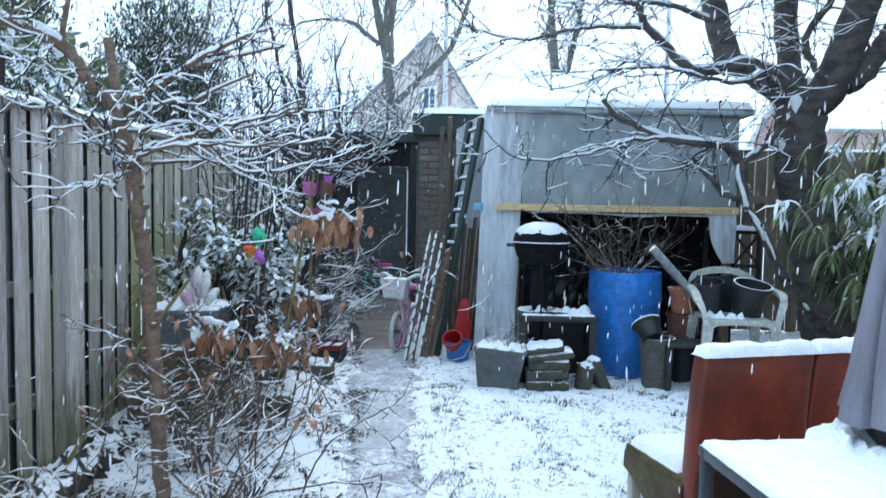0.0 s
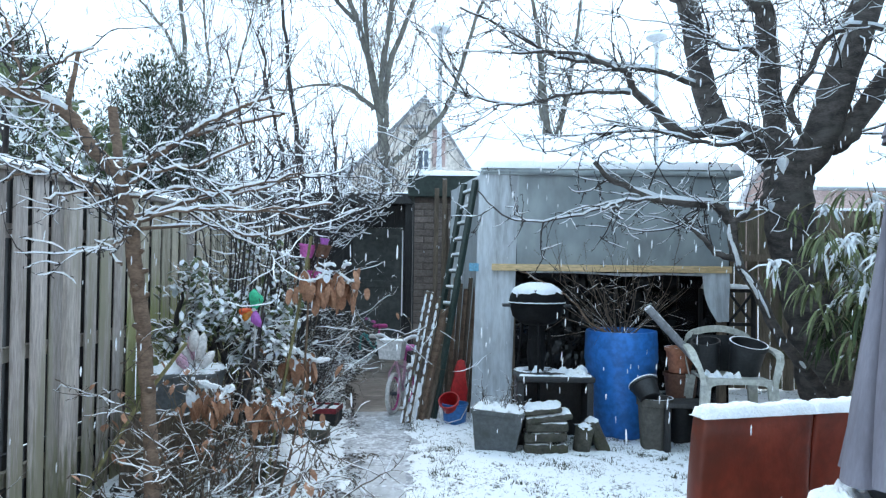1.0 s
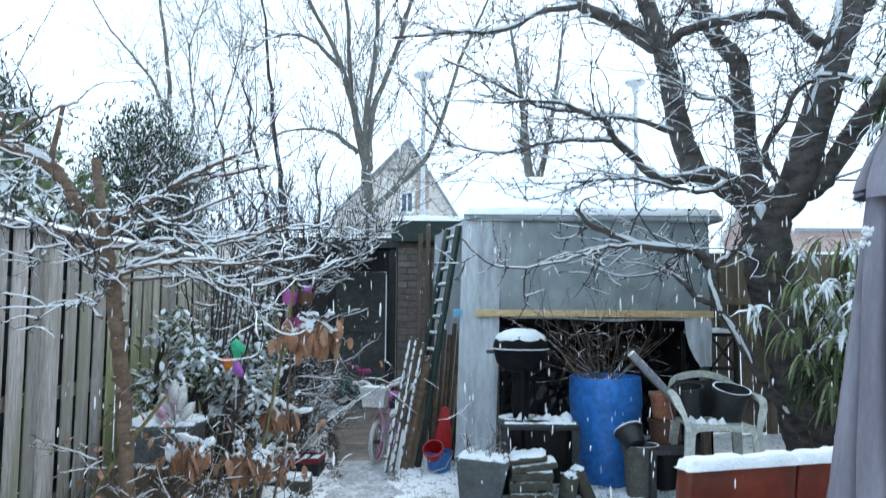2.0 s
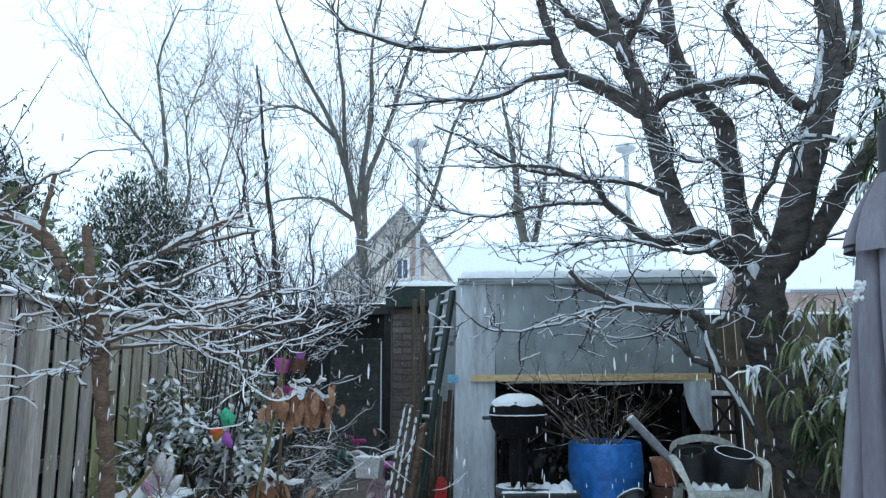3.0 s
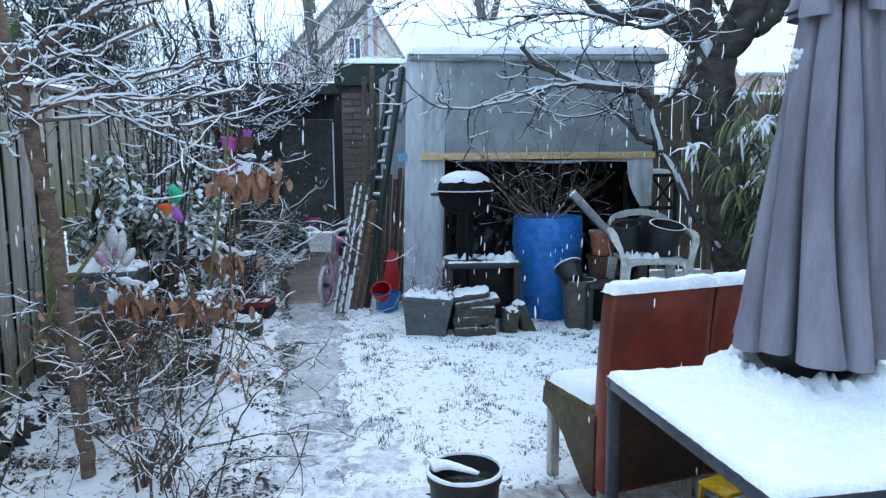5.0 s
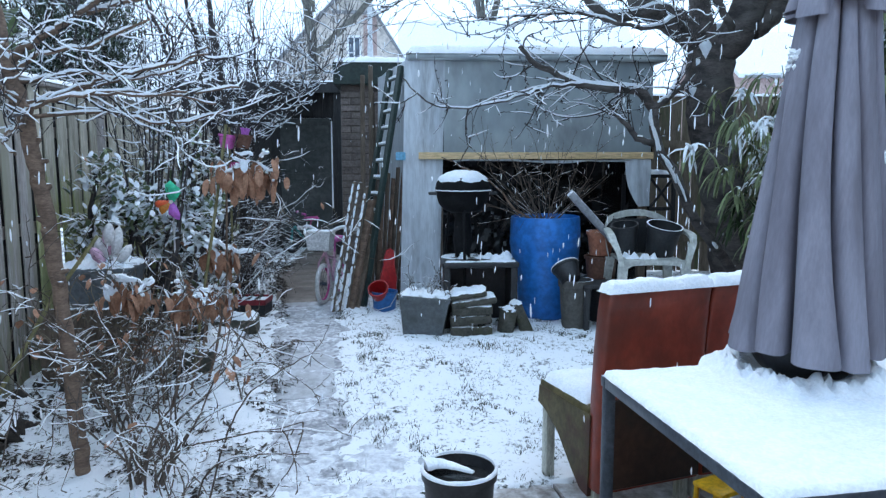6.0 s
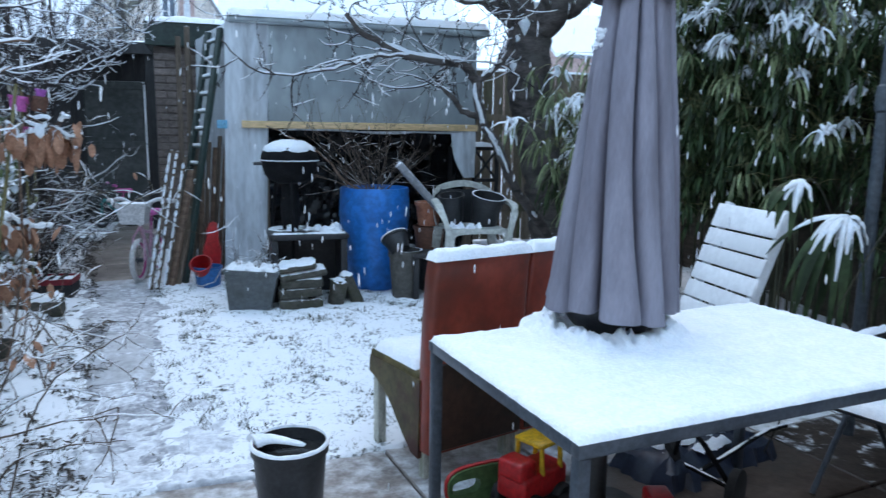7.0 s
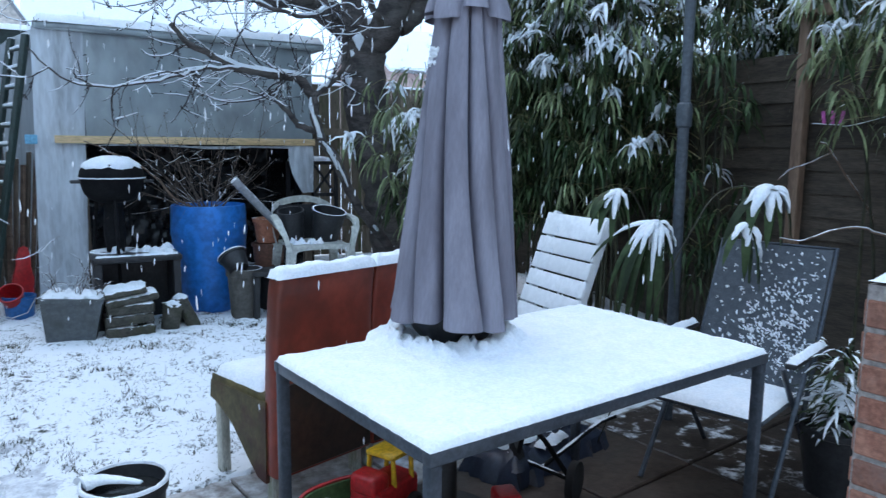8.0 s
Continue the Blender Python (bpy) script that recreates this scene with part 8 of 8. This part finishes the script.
snowy_shoot(411, (2.752, 2.60, 1.094), ((-0.26, -0.03, -0.24), (-0.19, -0.05, -0.21), (-0.12, -0.08, -0.30), (-0.03, -0.09, -0.26), (0.105, -0.02, -0.13), (0.064, -0.07, -0.21), (-0.20, 0.05, -0.17), (-0.09, -0.02, -0.20)),
            ((3.6, 2.95, 0.0), (3.2, 2.8, 0.75), (2.9, 2.66, 1.07)), "arching bamboo shoot bowed by snow behind the table", 0.038, 14)
snowy_shoot(412, (2.472, 2.60, 1.259), ((-0.126, -0.04, -0.11), (-0.09, -0.06, -0.15), (0.037, -0.05, -0.127), (0.02, 0.05, -0.12)),
            ((3.6, 3.2, 0.0), (3.1, 2.95, 0.9), (2.65, 2.68, 1.25)), "bamboo shoot drooping over the slatted chair", 0.038, 2)
snowy_shoot(413, (2.99, 2.15, 1.282), ((-0.15, -0.02, -0.145), (-0.06, -0.05, -0.15), (0.03, -0.05, -0.15), (0.125, -0.02, -0.14), (0.075, -0.04, -0.12)),
            ((2.35, 2.55, 0.0), (2.46, 2.3, 0.8), (2.558, 2.2, 1.137), (2.69, 2.2, 1.271), (2.858, 2.19, 1.306)), "bamboo shoot with snow-laden leaves over the folding chair", 0.050, 3)
snowy_shoot(414, (2.862, 2.17, 1.115), ((-0.16, -0.02, -0.10), (-0.05, -0.05, -0.14), (0.03, -0.04, -0.145)),
            ((3.8, 2.7, 0.0), (3.3, 2.4, 0.8), (2.98, 2.2, 1.12)), "small bamboo shoot white with snow", 0.044, 2)

bramble = Tree(415, 0.4, 0.001, 0, 0.8)
bramble.limb([(4.55, 2.5, 0.9), (4.30, 2.4, 1.093), (4.054, 2.4, 1.293), (3.873, 2.4, 1.44), (3.797, 2.4, 1.501), (3.735, 2.4, 1.515)], 0.0075, 0.004, 6, 4, 0.002)
bramble.limb([(3.844, 2.4, 1.459), (3.629, 2.4, 1.398), (3.49, 2.4, 1.368), (3.404, 2.4, 1.316)], 0.005, 0.0025, 6, 4, 0.002)
bramble.limb([(4.2, 2.2, 0.7), (3.80, 2.0, 1.0), (3.499, 1.95, 1.09), (3.366, 1.95, 1.115), (3.15, 1.95, 1.107), (2.97, 1.95, 1.075), (2.80, 1.95, 1.095)], 0.007, 0.004, 6, 4, 0.002)
bramble.build("bramble", "bark_brown", "bark_brown", "arching bare bramble stem lined with snow", "shrub", base=(4.5, 2.5, 0.0))

pegs = thing("clothes_pegs", pose(3.91, 2.48, 1.62), "bright pink clothes pegs on a snowy line", "pegs")
line = Geo()
line.tube(curve([(-0.02, 0.07, 0.004), (0.02, -0.05, -0.005), (0.06, -0.14, -0.002), (0.2, -0.6, 0.14)], 6), 0.0024, 6)
part("line", line, "snow", pegs)
for k in range(3):
    g = Geo()
    g.rbox((0.012, 0.018, 0.075), pose(0.012 * k, 0.02 - 0.045 * k, 0.035, 8 * (k - 1), 10 * k - 6, 20), 0.004, 1)
    part("peg", g, "pink", pegs)


def build_flakes():
    """Snow in the air: flakes drawn out by their fall."""
    rng = random.Random(77)
    g = Geo()
    for _ in range(1800):
        y = rng.uniform(2.0, 7.5)
        p = Vector((rng.uniform(-0.75, 0.95) * y + 0.25, y, rng.uniform(0.25, 3.6)))
        if p.x < -2.1 or p.x > 4.1:
            continue
        ln, r = rng.uniform(0.016, 0.045), rng.uniform(0.0018, 0.0034)
        d = Vector((rng.uniform(-0.12, 0.06), rng.uniform(-0.1, 0.1), -1)) * ln
        g.tube([p, p + d * 0.3, p + d * 0.7, p + d], [r * 0.35, r, r, r * 0.35], 5)
    single("falling_snow", g, "snow", "scattered white snowflakes drifting down in the air", "snowflakes", "stuff", smooth=80)


build_flakes()

trellis = thing("trellis", pose(2.48, 6.9, 0.18), "dark crossed trellis panel with snow behind the plastic chair", "trellis")
for k, (x, a) in enumerate(((-0.12, 38), (0.12, 38), (-0.12, -38), (0.12, -38))):
    g = Geo()
    g.rbox((0.025, 0.015, 0.42), pose(x, 0.012 * (k // 2), 0.96, 0, a, 0), 0.003, 1)
    part("bar", g, "black_wood", trellis)
for z in (0.80, 1.12):
    g = Geo()
    g.rbox((0.52, 0.025, 0.035), pose(0, 0.03, z), 0.003, 1)
    part("rail", g, "black_wood", trellis)
for x in (-0.25, 0.25):
    g = Geo()
    g.rbox((0.035, 0.035, 1.14), pose(x, 0.03, 0.57), 0.003, 1)
    part("post", g, "black_wood", trellis)
g = Geo()
g.pad(0.5, 0.06, 0.05, pose(0, 0.03, 1.137), 0.02, 0.01)
part("snow", g, "snow", trellis, smooth=70)


# ---- houses and street lamps beyond ----
def window(root, m, w, h):
    g = Geo()
    for sx, sz, a, b in ((-1, 0, 0.07, h), (1, 0, 0.07, h), (0, -1, w, 0.07), (0, 1, w, 0.07), (0, 0, 0.05, h)):
        g.box((a, 0.08, b), m @ pose(sx * w / 2, 0, sz * h / 2))
    win = part("window", g, "white_paint", root)
    g = Geo()
    g.box((w, 0.02, h), m @ pose(0, 0.02, 0))
    part("pane", g, "glass", win)


def gable_house(m, w, d, eaves, ridge, wall_mat, label, windows=(), chimney=None, ledge=None, ridge_x=0.0):
    """A gable towards the garden: walls, two snowy roof slopes, verges."""
    root = thing("house", m, label, "house", "houses beyond the garden")
    g = Geo()
    vs = []
    for y in (0, d):
        vs += [(-w / 2, y, 0), (w / 2, y, 0), (w / 2, y, eaves), (ridge_x, y, ridge), (-w / 2, y, eaves)]
    g.add(vs, [(0, 1, 2, 3, 4), (9, 8, 7, 6, 5), (1, 6, 7, 2), (5, 0, 4, 9)])
    part("wall", g, wall_mat, root, smooth=0)
    for sx in (-1, 1):
        g = Geo()
        run = Vector((sx * (w / 2 + 0.25), 0, eaves - (ridge - eaves) * 0.5 / w - 0.02))
        top = Vector((ridge_x, 0, ridge + 0.06))
        vs = [top + Vector((0, -0.25, 0)), run + Vector((0, -0.25, 0)), run + Vector((0, d + 0.25, 0)), top + Vector((0, d + 0.25, 0))]
        up = Vector((0, 0, 0.12))
        g.add(vs + [v + up for v in vs], [(0, 1, 2, 3), (7, 6, 5, 4), (0, 4, 5, 1), (1, 5, 6, 2), (2, 6, 7, 3)])
        roof = part("roof", g, "snow", root, "roof slope under snow", smooth=0)
        v = Geo()
        v.add([p + Vector((0, -0.03, -0.10)) for p in (vs[0], vs[1])] + [p + Vector((0, -0.03, 0.06)) for p in (vs[1], vs[0])], [(0, 1, 2, 3)])
        v.add([p + Vector((0, 0.05, -0.10)) for p in (vs[0], vs[1])] + [p + Vector((0, 0.05, 0.06)) for p in (vs[1], vs[0])], [(3, 2, 1, 0)])
        part("verge", v, "slate", roof, "dark verge board", smooth=0)
    for x, z, ww, hh in windows:
        window(root, pose(x, -0.03, z), ww, hh)
    if ledge:
        g = Geo()
        g.rbox((ledge[1] - ledge[0], 0.22, 0.09), pose((ledge[0] + ledge[1]) / 2, -0.11, ledge[2]), 0.02, 1)
        part("ledge", g, "slate", root, "dark ledge across the gable")
        g = Geo()
        g.box((0.45, 0.03, 1.3), pose(0.98, -0.012, 5.5))
        part("brick_strip", g, "pink_brick", root, "strip of pinkish brick beside the window")
    if chimney:
        g = Geo()
        g.rbox((0.6, 0.5, 1.1), pose(chimney[0], chimney[1], chimney[2]), 0.02, 1)
        ch = part("chimney", g, "pink_brick", root)
        p = Geo()
        p.lathe([(0.0, 0), (0.12, 0), (0.10, 0.3), (0.0, 0.3)], 12, pose(chimney[0], chimney[1], chimney[2] + 0.55))
        part("chimney_pot", p, "terracotta", ch)
    return root


def long_house(m, w, d, eaves, ridge, wall_mat, label, windows=()):
    """Eaves towards the garden: one wide slope of snow."""
    root = thing("house", m, label, "house", "houses beyond the garden")
    g = Geo()
    vs = []
    for x in (-w / 2, w / 2):
        vs += [(x, 0, 0), (x, d, 0), (x, d, eaves), (x, d / 2, ridge), (x, 0, eaves)]
    g.add(vs, [(0, 5, 9, 4), (1, 2, 7, 6), (4, 3, 2, 1, 0), (5, 6, 7, 8, 9)])
    part("wall", g, wall_mat, root, smooth=0)
    for s in (-1, 1):
        g = Geo()
        low = Vector((0, d / 2 + s * (d / 2 + 0.3), eaves - 0.15))
        top = Vector((0, d / 2, ridge + 0.05))
        ax = Vector((w / 2 + 0.2, 0, 0))
        vs = [top - ax, top + ax, low + ax, low - ax]
        up = Vector((0, 0, 0.13))
        g.add(vs + [v + up for v in vs], [(0, 1, 2, 3), (7, 6, 5, 4), (3, 2, 6, 7), (1, 5, 6, 2), (0, 3, 7, 4)])
        part("roof", g, "snow", root, "wide roof slope under snow", smooth=0)
    g = Geo()
    g.tube([(-w / 2, -0.33, eaves - 0.12), (w / 2, -0.33, eaves - 0.12)], 0.06, 6)
    part("gutter", g, "slate", root, smooth=60)
    for x, z, ww, hh in windows:
        window(root, pose(x, -0.03, z), ww, hh)
    return root


gable_house(pose(-1.83, 25, 0.1), 4.1, 7, 4.75, 7.22, "stucco_wall", "cream rendered house with a steep snowy gable", ((0.44, 5.1, 0.42, 0.72), (-1.2, 2.9, 1.2, 1.1)), ledge=(-0.27, 1.1, 6.24), ridge_x=0.48)
long_house(pose(4.6, 26, 0.1), 8.6, 5.5, 4.3, 6.55, "stucco_wall", "pale house with a wide snow-covered roof", ((-1.8, 3.2, 1.1, 1.0), (1.6, 3.2, 1.1, 1.0)))
long_house(pose(16.3, 25, 0.1), 8.4, 6, 4.3, 6.1, "pink_brick", "brick house with a wide snowy roof", ((-2.6, 2.6, 1.1, 1.0), (0.4, 2.6, 1.1, 1.0)))
long_house(pose(-8.5, 27, 0.1), 8.0, 6, 3.9, 6.0, "stucco_wall", "pale house behind bare trees with snowy roof", ((-1.5, 2.6, 1.1, 1.0), (1.8, 2.6, 1.1, 1.0)))


def build_lamp(x, y, h):
    root = thing("street_lamp", pose(x, y, 0.18), "slim grey street lamp with a domed snowy head", "street lamp", "street lamps")
    g = Geo()
    g.tube([(0, 0, 0), (0, 0, h * 0.55)], 0.085, 10)
    g.tube([(0, 0, h * 0.55), (0, 0, h - 0.15)], 0.07, 10)
    part("column", g, "pale_metal", root, smooth=60)
    g = Geo()
    g.lathe([(0.0, -0.22), (0.10, -0.20), (0.13, 0.0), (0.30, 0.06), (0.33, 0.12), (0.27, 0.20), (0.14, 0.27), (0.0, 0.29)], 20, pose(0, 0, h))
    part("head", g, "pale_metal", root, smooth=50)
    g = Geo()
    g.lathe([(0.32, 0.14), (0.29, 0.23), (0.16, 0.31), (0.0, 0.33)], 20, pose(0, 0, h))
    part("snow", g, "snow", root, smooth=70)


build_lamp(-0.75, 22, 8.5)
build_lamp(5.9, 22, 8.3)


# ---- pieces of walls and paving ----
def build_patio():
    root = thing("patio", PATIO, "patio of square concrete slabs, snowy outside the table's shelter", "patio", kind="structure")
    rng = random.Random(2)
    meshes = {}
    for name in ("slab_snow", "slab_wet_shaded", "slab_patchy_shaded", "slab_slush"):
        b = Geo()
        b.rbox((0.592, 0.592, 0.05), None, 0.006, 1)
        meshes[name] = b.mesh("slab")
        meshes[name].materials.append(M[name])
    for i in range(9):
        for j in range(5):
            x, y = -2.15 + i * 0.60, -1.19 + j * 0.60
            # slabs under and beside the table carry its shade in their colour
            kind = "slab_wet_shaded" if 3 <= i <= 5 and 0 < j < 4 else "slab_patchy_shaded" if 3 <= i <= 7 and 0 < j < 4 else "slab_slush" if i <= 4 and j > 1 else "slab_snow"
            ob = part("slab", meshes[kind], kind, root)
            ob.location = (x, y, -0.025 + rng.uniform(-0.004, 0.003))
            ob.rotation_euler = (rng.uniform(-0.004, 0.004), rng.uniform(-0.004, 0.004), 0)


def build_path():
    root = thing("path", pose(0, 0, 0), "narrow concrete path, slushy near the patio and wet by the shed", "path", kind="structure")
    rng = random.Random(9)
    y = 3.2
    while y < 10.2:
        ln = rng.uniform(0.72, 0.95)
        ym = y + ln / 2
        g = Geo()
        g.rbox((2 * path_half(ym) + 0.03, ln - 0.006, 0.05), None, 0.01, 2)
        ob = part("slab", g, "path" if ym < 6.2 else "path_far", root)
        slope = math.atan2(gz(ym + 0.2) - gz(ym - 0.2), 0.4)
        turn = -math.atan2(path_middle(ym + 0.2) - path_middle(ym - 0.2), 0.4)
        ob.location = (path_middle(ym) + rng.uniform(-0.01, 0.01), ym, gz(ym) - 0.018 + rng.uniform(-0.003, 0.003))
        ob.rotation_euler = (slope, rng.uniform(-0.01, 0.01), turn)
        y += ln
    # a skin of slush with ragged edges
    rows, n = 120, 20
    vs, fs = [], []
    for j in range(rows + 1):
        y = 3.02 + 3.3 * j / rows
        mid, half = path_middle(y), path_half(y) * 1.5
        for i in range(n + 1):
            u = 2 * i / n - 1
            x = mid + u * half * (1 + 0.16 * noise.noise(Vector((u * 1.5, y * 4.0, 7)))) + 0.03 * noise.noise(Vector((y * 3.0, 1.0, u * 0.6)))
            z = gz(y) + 0.009 + 0.005 * noise.noise(Vector((x * 8, y * 8, 3))) + 0.003 * noise.noise(Vector((x * 25, y * 25, 3))) - 0.05 * max(0.0, abs(u) - 0.85)
            if j in (0, rows):
                z -= 0.02
            vs.append((x, y, z))
    for j in range(rows):
        for i in range(n):
            a = j * (n + 1) + i
            fs.append((a, a + 1, a + n + 2, a + n + 1))
    g = Geo()
    g.add(vs, fs)
    part("slush", g, "slush", root, "thin grey trodden slush", "stuff", smooth=80)
    # fresher snow over the end of the path by the patio, thinning out away from it
    vs, fs = [], []
    rows, n = 110, 44
    for j in range(rows + 1):
        y = 2.95 + 1.75 * j / rows
        mid, half = path_middle(y) + 0.05, 0.55
        for i in range(n + 1):
            u = 2 * i / n - 1
            x = mid + u * half
            z = gz(y) + 0.018 - 0.030 * j / rows + 0.014 * noise.noise(Vector((x * 5, y * 5, 6))) + 0.012 * noise.noise(Vector((x * 16, y * 16, 2))) + 0.006 * noise.noise(Vector((x * 45, y * 45, 2))) - 0.08 * max(0.0, abs(u) - 0.8)
            if j in (0, rows):
                z -= 0.04
            vs.append((x, y, z))
    for j in range(rows):
        for i in range(n):
            a = j * (n + 1) + i
            fs.append((a, a + 1, a + n + 2, a + n + 1))
    g = Geo()
    g.add(vs, fs)
    part("slush", g, "slush_fresh", root, "thin fresh snow over slush", "stuff", smooth=80)


build_patio()
build_path()
brick_face(outhouse, -0.29, 0.37, 0.0, 2.08, 0.010)
for a, ox, oy in ((0, 0, -0.155), (90, 0.155, 0), (-90, -0.155, 0), (180, 0, 0.155)):
    me_b = Geo()
    me_b.rbox((0.213, 0.03, 0.063), None, 0.004, 1)
    me_full = me_b.mesh("brick")
    me_full.materials.append(M["brick"])
    me_h = Geo()
    me_h.rbox((0.100, 0.03, 0.063), None, 0.004, 1)
    me_half = me_h.mesh("brick")
    me_half.materials.append(M["brick"])
    for row in range(15):
        z = 0.04 + row * 0.076
        for x, me in (((-0.0535, me_full), (0.112, me_half)) if row % 2 else ((-0.112, me_half), (0.0535, me_full))):
            ob = part("brick", me, "brick", pier)
            q = Matrix.Rotation(radians(a), 4, "Z") @ Vector((x * 0.98, 0, 0))
            ob.location = (ox + q.x, oy + q.y, z)
            ob.rotation_euler = (0, 0, radians(a))
